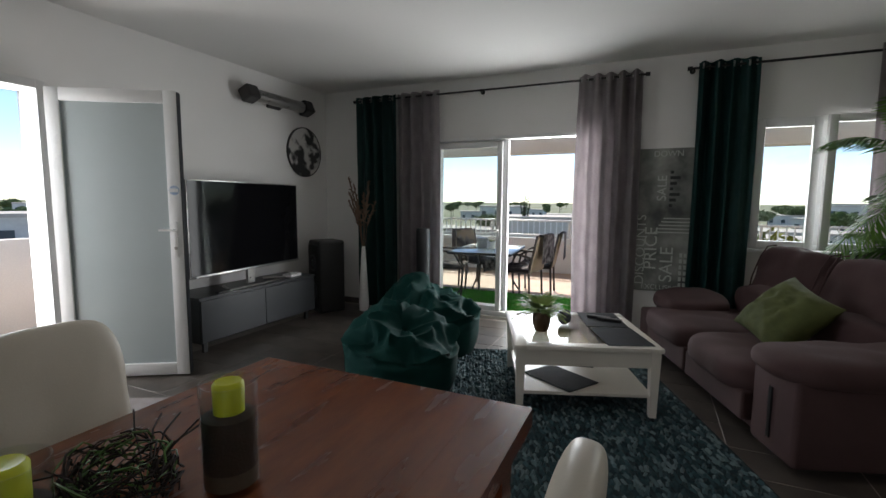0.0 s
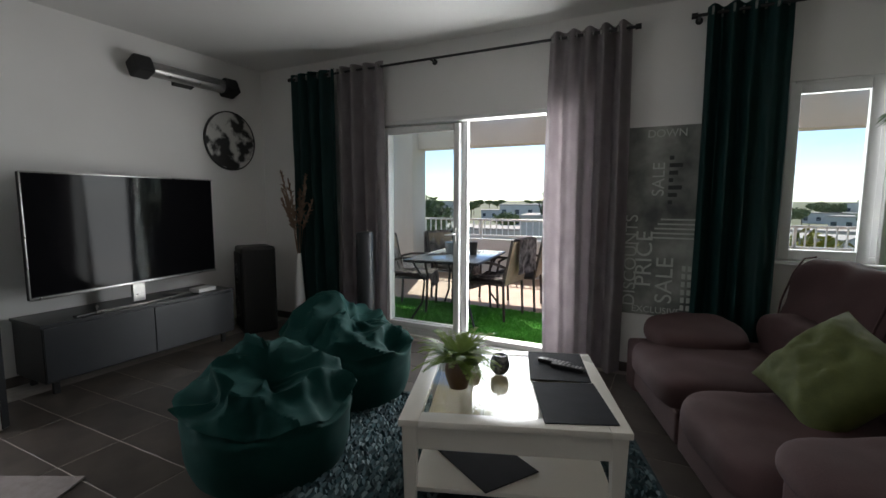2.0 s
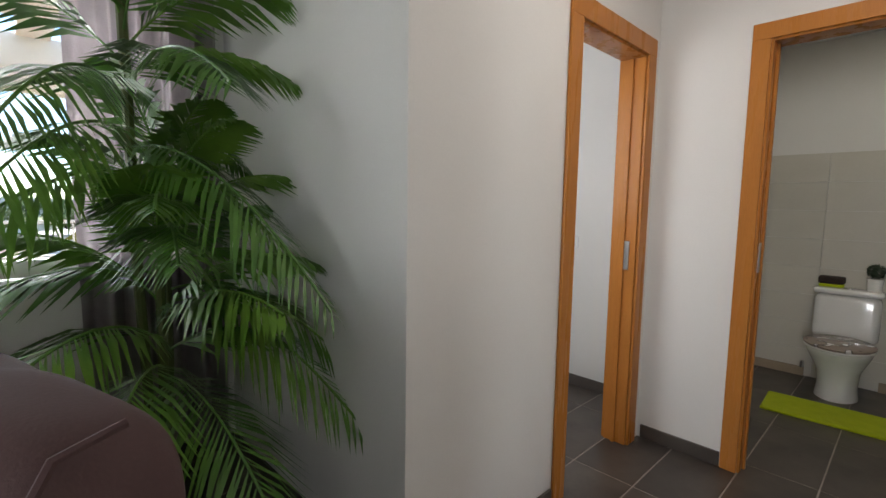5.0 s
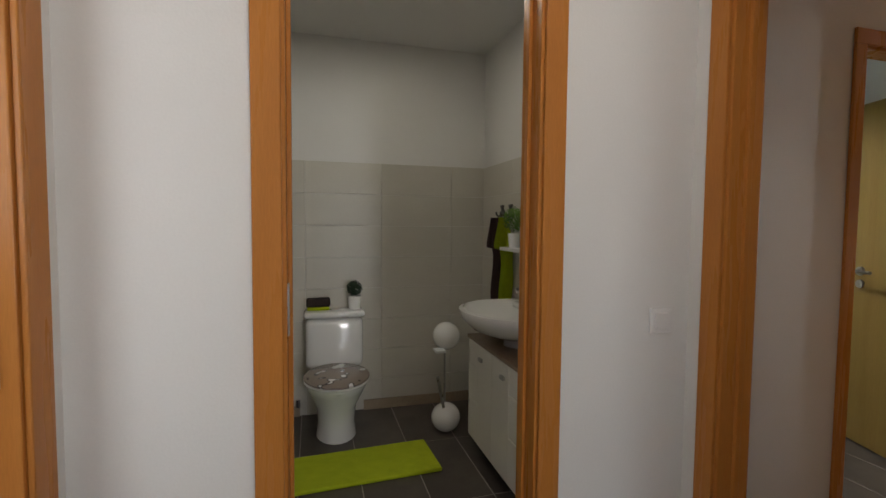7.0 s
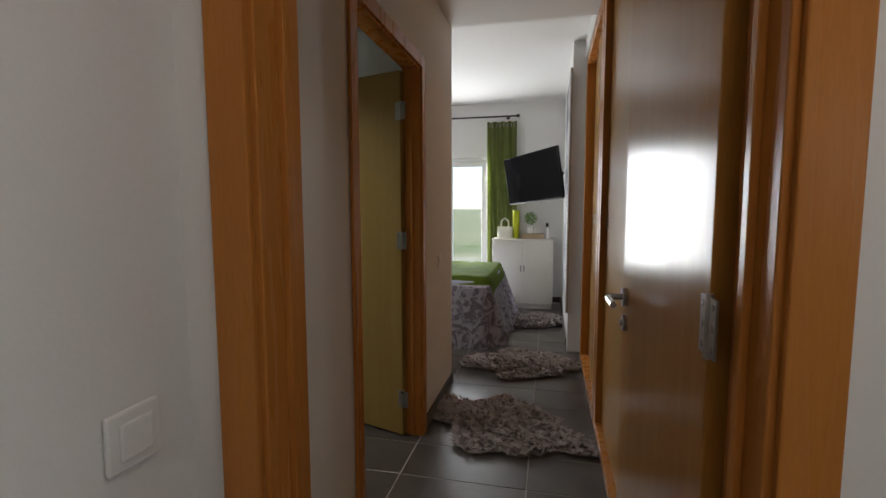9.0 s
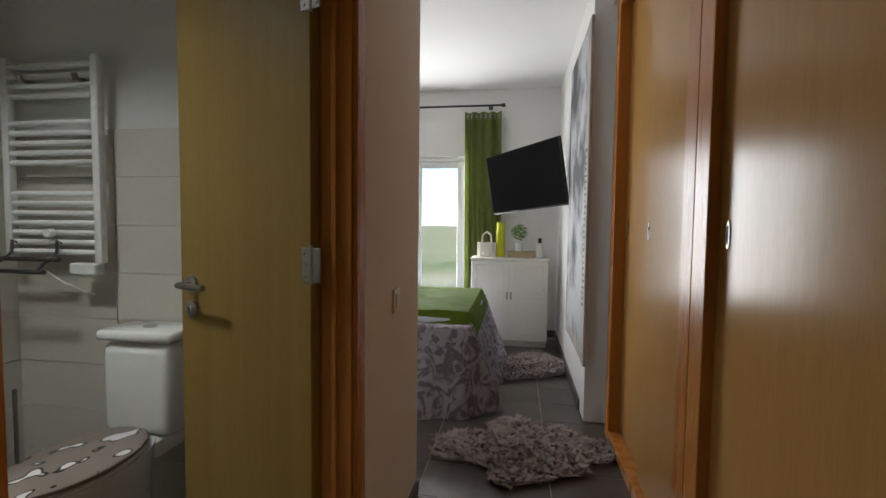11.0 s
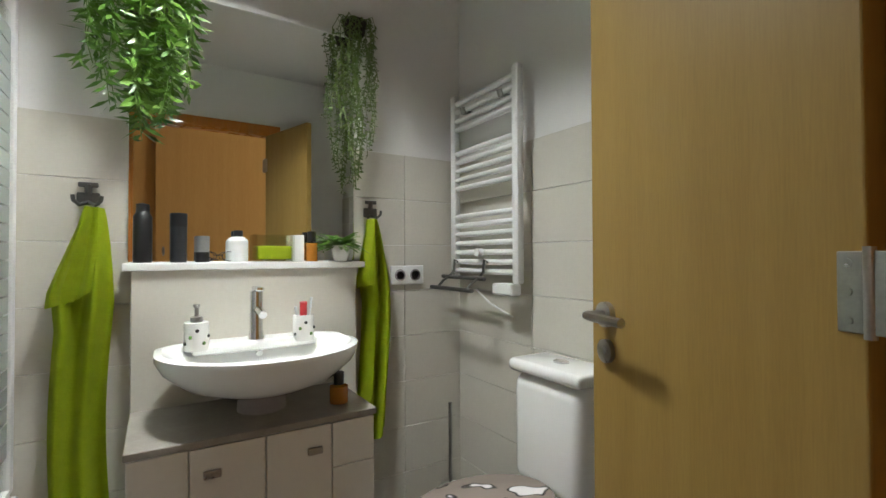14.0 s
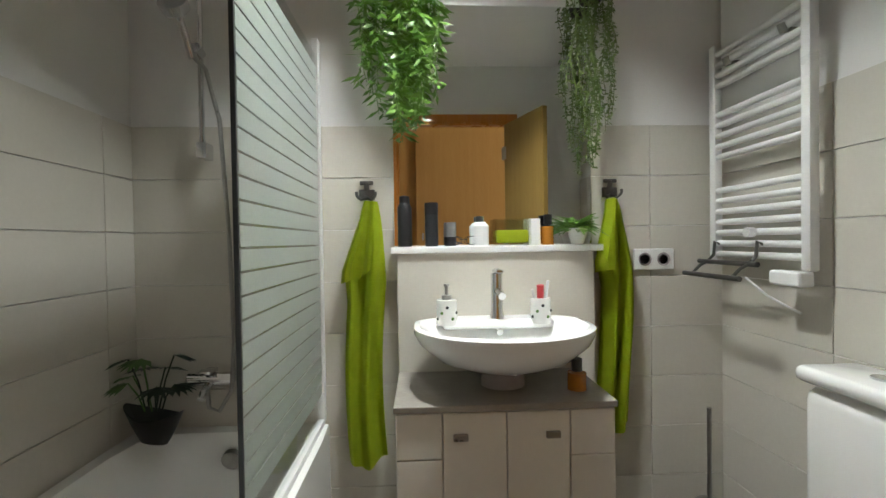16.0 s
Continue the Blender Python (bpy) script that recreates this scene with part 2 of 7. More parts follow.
def grid(bm, nu, nv, fn, close_u=False):
    vs = [[bm.verts.new(fn(i / (nu - (0 if close_u else 1)), j / (nv - 1))) for j in range(nv)] for i in range(nu)]
    for i in range(nu - (0 if close_u else 1)):
        for j in range(nv - 1):
            bm.faces.new((vs[i][j], vs[(i + 1) % nu][j], vs[(i + 1) % nu][j + 1], vs[i][j + 1]))
    return vs


def cushion(bm, x0, y0, z0, x1, y1, z1, puff=0.25, n=14, wrinkle=0.006):
    """A soft block with crowned faces."""
    c = Vector(((x0 + x1) / 2, (y0 + y1) / 2, (z0 + z1) / 2))
    h = Vector(((x1 - x0) / 2, (y1 - y0) / 2, (z1 - z0) / 2))
    tmp = bmesh.new()
    for ax in range(3):
        for sg in (-1, 1):
            def face(u, v, ax=ax, sg=sg):
                c3 = [u * 2 - 1, v * 2 - 1]
                c3.insert(ax, sg)
                return c3
            grid(tmp, n + 2, n + 2, face)
    bmesh.ops.remove_doubles(tmp, verts=tmp.verts, dist=0.001)
    for v in tmp.verts:
        p = v.co.copy()
        L = (abs(p.x) ** 5 + abs(p.y) ** 5 + abs(p.z) ** 5) ** 0.2
        q = p / L
        s = p.normalized()
        q = q * (1 - puff) + s * puff * 1.12
        w = Vector((q.x * h.x, q.y * h.y, q.z * h.z)) + c
        w += s * wrinkle * noise.noise(w * 6) * 2
        v.co = w
    me = bpy.data.meshes.new("tmp")
    tmp.to_mesh(me)
    tmp.free()
    bm.from_mesh(me)
    bpy.data.meshes.remove(me)


def finish(bm, name, mat, smooth=True, sharp=38):
    me = bpy.data.meshes.new(name)
    bmesh.ops.recalc_face_normals(bm, faces=bm.faces)
    bm.to_mesh(me)
    bm.free()
    if mat:
        me.materials.append(mat)
    if smooth:
        me.polygons.foreach_set("use_smooth", [True] * len(me.polygons))
        me.set_sharp_from_angle(angle=radians(sharp))
    return me


def part(name, bm, mat, parent=None, label="", sharp=38):
    ob = new(name, finish(bm, name, mat, True, sharp))
    if parent is not None:
        ob.parent = parent
    return tagged(ob, label) if label else ob


def thing(name, m, label, category, group="", kind=""):
    ob = new(name)
    ob.empty_display_size = 0.1
    ob.matrix_basis = m
    return tagged(ob, label, category, group, kind)


def boxpart(name, dims, mat, parent, bevel=0.003, label=""):
    bm = bmesh.new()
    box(bm, *dims, bevel)
    return part(name, bm, mat, parent, label, 15)


def structure(name, dims_list, mat, label, category, bevel=0.0):
    bm = bmesh.new()
    for d in dims_list:
        box(bm, *d, bevel)
    ob = part(name, bm, mat)
    return tagged(ob, label, category, kind="structure")


def wall_x(name, x0, x1, y0, y1, z1, holes, mat=None, label="plain white painted plaster wall"):
    """A wall across x from x0 to x1 of thickness y0..y1, with holes (xa, xb, za, zb)."""
    d, x = [], x0
    for a, b, za, zb in sorted(holes):
        if a > x:
            d.append((x, y0, 0, a, y1, z1))
        if za > 0:
            d.append((a, y0, 0, b, y1, za))
        if zb < z1:
            d.append((a, y0, zb, b, y1, z1))
        x = b
    if x < x1:
        d.append((x, y0, 0, x1, y1, z1))
    return structure(name, d, mat or PAINT, label, "wall")


def wall_y(name, y0, y1, x0, x1, z1, holes, mat=None, label="plain white painted plaster wall"):
    d, y = [], y0
    for a, b, za, zb in sorted(holes):
        if a > y:
            d.append((x0, y, 0, x1, a, z1))
        if za > 0:
            d.append((x0, a, 0, x1, b, za))
        if zb < z1:
            d.append((x0, a, zb, x1, b, z1))
        y = b
    if y < y1:
        d.append((x0, y, 0, x1, y1, z1))
    return structure(name, d, mat or PAINT, label, "wall")


# ---- the large structure ----
LW, LN, LZ = -3.15, 5.72, 2.82       # living room: west wall, north wall, ceiling
structure("floor", [(-3.4, -1.6, -0.12, 7.1, 5.95, -0.002), (3.9, -3.4, -0.12, 8.2, -1.6, -0.002)], GROUT, "grey stone tile floor with pale joints", "floor")
wall_x("wall_north", -3.4, 3.45, LN, 5.95, 2.95, [(-1.56, 0.42, 0.03, 2.14), (1.78, 3.06, 0.97, 2.17)], label="white plaster wall with terrace door and window")
wall_y("wall_west", -1.6, 5.72, -3.4, LW, 2.95, [(1.58, 2.52, 0.0, 2.24)], label="white plaster wall behind the television")
wall_y("wall_palm", 4.32, 5.72, 3.22, 3.45, 2.95, [], label="short white wall beside the palm")
wall_x("wall_hall_north", 3.45, 5.02, 4.32, 4.44, 2.95, [(4.10, 4.76, 0.0, 2.04)], label="white hall wall with a door opening")
wall_y("wall_hall_east", 2.54, 4.32, 4.90, 5.02, 2.95, [(3.085, 3.845, 0.0, 2.04)], label="white hall wall with the toilet door")
wall_x("wall_hall_south", 2.9, 5.02, 2.42, 2.54, 2.95, [(4.05, 4.78, 0.0, 2.04)], label="white hall wall with the corridor door")
wall_y("wall_room_east", -1.6, 2.42, 2.9, 3.02, 2.95, [])
wall_x("wall_south", -3.15, 2.9, -1.6, -1.45, 2.95, [])
structure("ceiling", [(-3.3, -1.5, LZ, 3.25, 5.8, LZ + 0.1), (3.2, 2.44, 2.62, 5.0, 4.4, 2.835)], CEIL, "flat white painted ceiling", "ceiling")
# corridor, bedroom
wall_y("wall_corridor_east", -0.085, 2.42, 5.02, 5.10, 2.7, [(0.73, 1.60, 0.0, 2.04)], label="white corridor wall with the bathroom door")
wall_y("wall_bedroom_west", -3.2, -1.02, 4.02, 4.16, 2.85, [], label="white bedroom wall beside the wardrobe")
structure("wall_corridor_west", [(3.3, -1.02, 0, 3.44, 2.42, 2.72), (3.44, -1.02, 2.526, 4.06, -0.085, 2.72), (3.44, -1.02, 0, 4.02, -0.87, 2.526)], PAINT, "white wall behind and above the wardrobe", "wall")
wall_x("wall_bedroom_south", 4.02, 8.2, -3.35, -3.2, 2.85, [(5.14, 6.34, 0.0, 1.97)], label="white bedroom wall with the balcony door")
wall_x("wall_bedroom_north", 5.10, 8.2, -0.085, 0.06, 2.85, [])
wall_y("wall_bedroom_east", -3.2, -0.085, 8.1, 8.25, 2.85, [])
structure("ceiling_corridor", [(3.3, -0.085, 2.53, 5.06, 2.42, 2.72)], CEIL, "white corridor ceiling", "ceiling")
structure("ceiling_bedroom", [(3.3, -3.3, 2.69, 8.15, -0.085, 2.85)], CEIL, "white bedroom ceiling", "ceiling")
# bathroom
BE, BS, BN, BZ = 6.767, 0.20, 2.50, 2.45
wall_y("wall_bath_east", 0.06, 2.5, BE, 6.95, 2.7, [], label="white painted bathroom wall above beige tiles")
wall_x("wall_bath_south", 5.10, BE, 0.06, BS, 2.7, [], label="white painted bathroom wall above beige tiles")
wall_x("wall_bath_north", 5.02, 6.95, BN, 2.55, 2.7, [], label="bathroom wall beside the bathtub")
structure("ceiling_bathroom", [(5.1, BS - 0.05, BZ, BE + 0.05, BN + 0.02, BZ + 0.1)], CEIL, "white bathroom ceiling", "ceiling")
# toilet room
wall_y("wall_toilet_east", 2.55, 4.3, 6.80, 6.95, 2.7, [], label="white painted toilet wall above beige tiles")
wall_x("wall_toilet_north", 5.02, 6.95, 4.3, 4.44, 2.7, [])
structure("ceiling_toilet", [(5.022, 2.552, 2.5, 6.798, 4.298, 2.6)], CEIL, "white toilet ceiling", "ceiling")
# room behind the hall
wall_x("wall_back_room", 3.45, 5.6, 5.95, 6.1, 2.7, [])
wall_y("wall_back_room_east", 4.44, 6.0, 5.3, 5.42, 2.7, [], label="white wall with a light switch")
structure("ceiling_back_room", [(3.4, 4.4, 2.6, 5.4, 6.05, 2.7)], CEIL, "white ceiling of the next room", "ceiling")

# ---- skirting, door frames, doors ----
def skirting(name, runs):
    for x0, y0, x1, y1 in runs:
        bm = bmesh.new()
        box(bm, x0, y0, 0, x1, y1, 0.075, 0.002, 1)
        tagged(part(name, bm, SKIRT), "dark grey tile skirting along the wall", "skirting", kind="structure")


skirting("baseboard", [(-3.138, 5.708, -1.56, 5.72), (0.42, 5.708, 3.21, 5.72), (-3.15, 2.6, -3.138, 5.70), (3.208, 4.34, 3.22, 5.70),
                       (3.22, 4.308, 4.02, 4.32), (4.888, 3.91, 4.90, 4.30), (4.888, 2.56, 4.90, 3.02), (5.008, 1.655, 5.02, 2.40), (5.008, -0.08, 5.02, 0.67),
                       (5.288, 4.46, 5.30, 5.98), (4.16, -3.188, 5.02, -3.2), (4.16, -3.18, 4.172, -1.2), (6.34, -3.188, 8.1, -3.2)])


def door_frame(name, m, width, height=2.04, depth=0.12, casing=0.075):
    """A wooden frame round an opening that runs along local x from 0 to width, wall along local y from 0 to depth."""
    f = thing(name, m, "varnished beech door frame with flat architrave", "door frame", kind="structure")
    t = 0.022
    boxpart("jamb", (0, -0.002, 0, t, depth + 0.002, height), BEECH, f)
    boxpart("jamb", (width - t, -0.002, 0, width, depth + 0.002, height), BEECH, f)
    boxpart("head", (t, -0.002, height - t, width - t, depth + 0.002, height), BEECH, f)
    for y0, y1 in ((-0.016, -0.002), (depth + 0.002, depth + 0.016)):
        boxpart("architrave", (-casing, y0, 0, 0.012, y1, height - 0.012), BEECH, f)
        boxpart("architrave", (width - 0.012, y0, 0, width + casing, y1, height - 0.012), BEECH, f)
        boxpart("architrave", (-casing, y0, height - 0.012, width + casing, y1, height + casing), BEECH, f)
    boxpart("stop", (t, depth * 0.45, 0, t + 0.012, depth * 0.62, height - t), BEECH, f, 0.002)
    boxpart("stop", (width - t - 0.012, depth * 0.45, 0, width - t, depth * 0.62, height - t), BEECH, f, 0.002)
    return f


fr = door_frame("door_frame_1", pose(4.10, 4.32, 0), 0.66)
boxpart("strike_plate", (0.630, 0.03, 0.95, 0.640, 0.055, 1.10), STEEL, fr, 0.001, "steel strike plate")
fr = door_frame("door_frame_2", pose(4.90, 3.845, 0, 0, 0, -90), 0.76, casing=0.06)
boxpart("strike_plate", (0.020, 0.03, 0.98, 0.026, 0.055, 1.12), STEEL, fr, 0.001, "steel strike plate")
door_frame("door_frame_3", pose(4.78, 2.54, 0, 0, 0, 180), 0.73, casing=0.055)
door_frame("door_frame_4", pose(5.02, 1.60, 0, 0, 0, -90), 0.87, depth=0.08, casing=0.05)


def lever(parent, x, y, z, s, left=-1):
    """A lever handle with rose and lock; s is the side that it stands out to."""
    bm = bmesh.new()
    tube(bm, (x, y, z), (x, y + s * 0.012, z), 0.026, n=20)
    tube(bm, (x, y + s * 0.012, z), (x, y + s * 0.05, z), 0.009)
    bent(bm, [(x, y + s * 0.05, z), (x + left * 0.02, y + s * 0.055, z), (x + left * 0.12, y + s * 0.055, z)], 0.009)
    h = part("door_handle", bm, STEEL, parent, "brushed steel lever handle")
    bm = bmesh.new()
    tube(bm, (x, y, z - 0.075), (x, y + s * 0.01, z - 0.075), 0.024, n=20)
    tube(bm, (x - 0.0, y + s * 0.01, z - 0.075), (x, y + s * 0.016, z - 0.075), 0.008)
    part("key_rose", bm, STEEL, parent, "round steel key rose")
    return h


def hinge(parent, x, y, z):
    bm = bmesh.new()
    tube(bm, (x, y, z - 0.050), (x, y, z + 0.050), 0.006)
    for s in (-1, 1):
        box(bm, x + (0 if s > 0 else -0.032), y - 0.002, z - 0.045, x + (0.032 if s > 0 else 0), y + 0.002, z + 0.045, 0.001, 1)
        for k in (-0.032, 0, 0.032):
            tube(bm, (x + s * 0.020, y - 0.004, z + k), (x + s * 0.020, y + 0.004, z + k), 0.005, n=8)
    part("hinge", bm, STEEL, parent, "steel butt hinge with screws")


def leaf_door(name, m, width, label, side, veneer):
    """A leaf along local x from its hinge; thickness along y."""
    d = thing(name, m, label, "door", kind="structure")
    boxpart("leaf", (0.004, -0.018, 0.008, width, 0.018, 2.01), veneer, d, 0.003)
    lever(d, width - 0.055, 0.018, 1.03, 1)
    lever(d, width - 0.055, -0.018, 1.03, -1)
    for z in (0.22, 1.11, 1.80):
        hinge(d, 0.0, side * 0.02, z)
    return d


leaf_door("door_bathroom", pose(5.108, 0.765, 0, 0, 0, -17.2), 0.527, "open veneer bathroom door, toned for greenish light, with steel handle", 1, GREENLITWOOD)
leaf_door("door_corridor", pose(4.078, 2.405, 0, 0, 0, -88.5), 0.70, "open glossy beech veneer corridor door with steel handle", 1, LEAFWOOD)


def pvc_frame(bm, x0, z0, x1, z1, y0, y1, w, bevel=0.006):
    box(bm, x0, y0, z0, x0 + w, y1, z1, bevel)
    box(bm, x1 - w, y0, z0, x1, y1, z1, bevel)
    box(bm, x0 + w, y0, z0, x1 - w, y1, z0 + w, bevel)
    box(bm, x0 + w, y0, z1 - w, x1 - w, y1, z1, bevel)


def sash(name, parent, x0, z0, x1, z1, y, w=0.06, pane=None, depth=0.05):
    bm = bmesh.new()
    pvc_frame(bm, x0, z0, x1, z1, y, y + depth, w)
    s = part(name, bm, PVC, parent)
    bm = bmesh.new()
    box(bm, x0 + w - 0.005, y + depth * 0.45, z0 + w - 0.005, x1 - w + 0.005, y + depth * 0.55, z1 - w + 0.005)
    p = part("pane", bm, pane or CLEAR, s)
    if pane is None:
        p.visible_shadow = False
    return s


# terrace sliding door
td = thing("door_terrace", pose(0, LN, 0), "white framed sliding glass terrace door, half open", "sliding door", kind="structure")
bm = bmesh.new()
pvc_frame(bm, -1.56, 0.03, 0.42, 2.16, 0.01, 0.13, 0.055)
part("frame", bm, PVC, td)
s1 = sash("sash", td, -1.51, 0.085, -0.60, 2.10, 0.075, 0.065)
s2 = sash("sash", td, -1.50, 0.085, -0.66, 2.08, 0.02, 0.06)
bm = bmesh.new()
box(bm, -0.705, 0.005, 0.98, -0.685, 0.02, 1.12, 0.004)
bent(bm, [(-0.695, 0.005, 1.06), (-0.695, -0.03, 1.06), (-0.78, -0.035, 1.05)], 0.009)
part("door_handle", bm, PVC, s2, "white lever handle")
boxpart("sill", (-1.60, -0.02, -0.004, 0.46, 0.01, 0.03), WHITEWOOD, td, 0.004)

# window
wd = thing("window_1", pose(0, LN, 0), "white pvc casement window with one sash ajar", "window", kind="structure")
bm = bmesh.new()
pvc_frame(bm, 1.78, 0.97, 3.06, 2.17, 0.005, 0.08, 0.045)
box(bm, 2.27, 0.006, 1.015, 2.33, 0.078, 2.125)
part("window_frame", bm, PVC, wd)
sash("sash", wd, 1.79, 0.98, 2.28, 2.15, -0.012, 0.065)
sw = thing("sash", pose(3.05, -0.02, 0, 0, 0, 6), "", "")
sw.parent = wd
bm = bmesh.new()
pvc_frame(bm, -0.76, 0.98, 0, 2.16, -0.02, 0.03, 0.065)
part("sash_frame", bm, PVC, sw)
bm = bmesh.new()
box(bm, -0.70, 0.002, 1.04, -0.06, 0.008, 2.10)
part("pane", bm, CLEAR, sw).visible_shadow = False
boxpart("window_sill", (1.74, -0.05, 0.94, 3.10, 0.02, 0.968), PVC, wd, 0.005)

# entrance door
ed = thing("door_entrance", pose(-3.135, 2.515, 0, 0, 0, 31.5), "open white door with a frosted glass panel", "door", kind="structure")
bm = bmesh.new()
pvc_frame(bm, 0, 0.012, 0.90, 2.20, -0.03, 0.03, 0.095)
part("leaf_frame", bm, PVC, ed)
bm = bmesh.new()
box(bm, 0.09, -0.008, 0.10, 0.81, 0.008, 2.11)
box(bm, 0.085, -0.02, 0.10, 0.097, 0.02, 2.11)
box(bm, 0.803, -0.02, 0.10, 0.815, 0.02, 2.11)
part("frosted_pane", bm, FROST, ed, "frosted grey-green glass panel")
boxpart("edge_seal", (0.90, -0.024, 0.02, 0.908, 0.024, 2.19), GREYWOOD, ed, 0.001)
for s in (-1, 1):
    bm = bmesh.new()
    box(bm, 0.835, s * 0.03, 0.95, 0.868, s * 0.042, 1.22, 0.003)
    bent(bm, [(0.852, s * 0.042, 1.16), (0.852, s * 0.075, 1.16), (0.75, s * 0.078, 1.16)], 0.010)
    part("door_handle", bm, PVC, ed, "white lever handle")
    bm = bmesh.new()
    tube(bm, (0.852, s * 0.042, 1.02), (0.852, s * 0.05, 1.02), 0.012)
    part("lock", bm, STEEL, ed, "steel lock cylinder")
bm = bmesh.new()
tube(bm, (0.855, -0.030, 1.46), (0.855, -0.034, 1.46), 0.036, n=28)
part("sticker", bm, material("sticker_blue", (0.10, 0.28, 0.55), 0.4, second=(0.75, 0.78, 0.8), scale=14, fine=10, amount=0.6), ed, "round blue and white sticker")
boxpart("sticker_band", (0.823, -0.0355, 1.445, 0.887, -0.034, 1.475), PVC, ed)
ef = thing("door_frame_entrance", pose(0, 0, 0), "white pvc entrance door frame", "door frame", kind="structure")
boxpart("jamb", (-3.40, 2.46, 0, -3.14, 2.52, 2.24), PVC, ef)
boxpart("jamb", (-3.40, 1.58, 0, -3.14, 1.64, 2.24), PVC, ef)
boxpart("head", (-3.40, 1.64, 2.18, -3.14, 2.46, 2.24), PVC, ef)


# ---- curtains ----
def curtain(name, x0, x1, y, z0, z1, folds, mat, label, depth=0.05, seed=0, along_y=False, category="curtain", gather=0.0):
    rnd = random.Random(seed)
    ph = [rnd.uniform(0, 6.28) for _ in range(4)]

    def front(u, v):
        w = u + 0.025 * math.sin(u * 9 + ph[0]) * v
        d = depth * (0.75 + 0.35 * math.sin(u * 5 + ph[1])) * math.sin(w * folds * math.tau + ph[2] + 0.7 * math.sin(v * 2.2 + ph[3]))
        d += 0.012 * noise.noise(Vector((u * 14, v * 7, seed)))
        sq = 1 - gather * math.sin(math.pi * v) if gather else 1
        x = (x0 + x1) / 2 + (u - 0.5) * (x1 - x0) * sq + 0.010 * math.sin(v * 3 + ph[1])
        z = z1 + (z0 - z1) * v + (0.008 * math.cos(w * folds * math.tau + ph[2]) if v < 0.01 else 0)
        return (y + d, x, z) if along_y else (x, y + d, z)

    n = int(folds * 14)
    bm = bmesh.new()
    grid(bm, n, 26, front)
    geo = bmesh.ops.solidify(bm, geom=list(bm.faces), thickness=0.004)
    c = thing(name, pose(0, 0, 0), label, category)
    part("cloth", bm, mat, c)
    # eyelets along the top
    for k in range(int(folds * 2)):
        u = (k + 0.5) / (folds * 2)
        p = front(u, 0.0)
        bm = bmesh.new()
        q = Vector(p) + Vector((0, 0, -0.045))
        tube(bm, q + Vector((-0.006, 0, 0)), q + Vector((0.006, 0, 0)), 0.026, n=14)
        part("eyelet", bm, STEEL, c)
    return c


RODY, RODZ = 5.60, 2.64
curtain("curtain", -2.55, -1.97, RODY, 0.03, 2.685, 4, GREENVEL, "bottle green velvet curtain hanging beside the terrace door", 0.05, 1)
curtain("curtain", -1.97, -1.40, RODY, 0.03, 2.685, 4, GREYVEL, "mauve grey velvet curtain hanging beside the terrace door", 0.05, 2)
curtain("curtain", 0.19, 0.80, RODY, 0.02, 2.685, 5, GREYVEL, "mauve grey velvet curtain hanging beside the terrace door", 0.055, 3, gather=-0.06)
curtain("curtain", 1.27, 1.76, RODY, 0.05, 2.70, 4, GREENVEL, "bottle green velvet curtain hanging beside the window", 0.055, 4)
curtain("curtain", 2.60, 3.14, RODY, 0.05, 2.70, 5, GREYVEL, "mauve grey velvet curtain hanging behind the palm", 0.05, 5)


def curtain_rod(name, x0, x1, z, m=None, y=RODY, brackets=()):
    r = thing(name, pose(0, 0, 0), "thin black metal curtain rod on the wall", "curtain rod")
    bm = bmesh.new()
    tube(bm, (x0, y, z), (x1, y, z), 0.011)
    part("rod", bm, BLACK, r)
    for x in (x0, x1):
        bm = bmesh.new()
        tube(bm, (x - 0.02, y, z), (x + 0.02, y, z), 0.02, 0.02, 14)
        part("finial", bm, BLACK, r)
    for x in brackets:
        bm = bmesh.new()
        wy = LN if y > 0 else -3.2
        tube(bm, (x, y, z), (x, wy, z), 0.008)
        tube(bm, (x, wy - 0.012 * (1 if y > 0 else -1), z), (x, wy, z), 0.025, n=14)
        part("bracket", bm, BLACK, r)


curtain_rod("curtain_rod", -2.58, 0.84, RODZ, brackets=(-2.5, -0.9, 0.75))
curtain_rod("curtain_rod", 1.20, 3.18, RODZ + 0.01, brackets=(1.23, 3.12))

# ---- television side ----
tb = thing("tv_bench", pose(-2.89, 4.08, 0), "low dark grey lacquer media bench on short feet", "media bench")
boxpart("body", (-0.22, -0.76, 0.10, 0.21, 0.76, 0.50), GREYWOOD, tb, 0.004)
boxpart("top", (-0.23, -0.77, 0.50, 0.225, 0.77, 0.522), GREYWOOD, tb, 0.003)
for k in range(2):
    boxpart("flap_door", (0.211, -0.755 + k * 0.757, 0.115, 0.228, -0.003 + k * 0.757, 0.49), GREYWOOD, tb, 0.003)
for x in (-0.17, 0.16):
    for y in (-0.68, 0.68):
        boxpart("foot", (x - 0.02, y - 0.02, 0, x + 0.01, y + 0.02, 0.10), BLACK, tb, 0.003)

tv = thing("television", pose(-2.84, 4.07, 0.522, 0, 0, 5), "large flat television standing on the dark media bench", "television")
boxpart("casing", (-0.03, -0.765, 0.16, 0.012, 0.765, 1.045), BLACK, tv, 0.006)
boxpart("screen", (0.012, -0.755, 0.185, 0.0145, 0.755, 1.038), SCREEN, tv, 0.001)
bm = bmesh.new()
box(bm, 0.010, -0.768, 0.158, 0.018, 0.768, 0.178, 0.003)
box(bm, 0.010, -0.768, 1.038, 0.016, 0.768, 1.048, 0.002)
box(bm, 0.010, -0.768, 0.178, 0.016, -0.758, 1.038, 0.002)
part("bezel", bm, STEEL, tv, "silver bezel strip")
bm = bmesh.new()
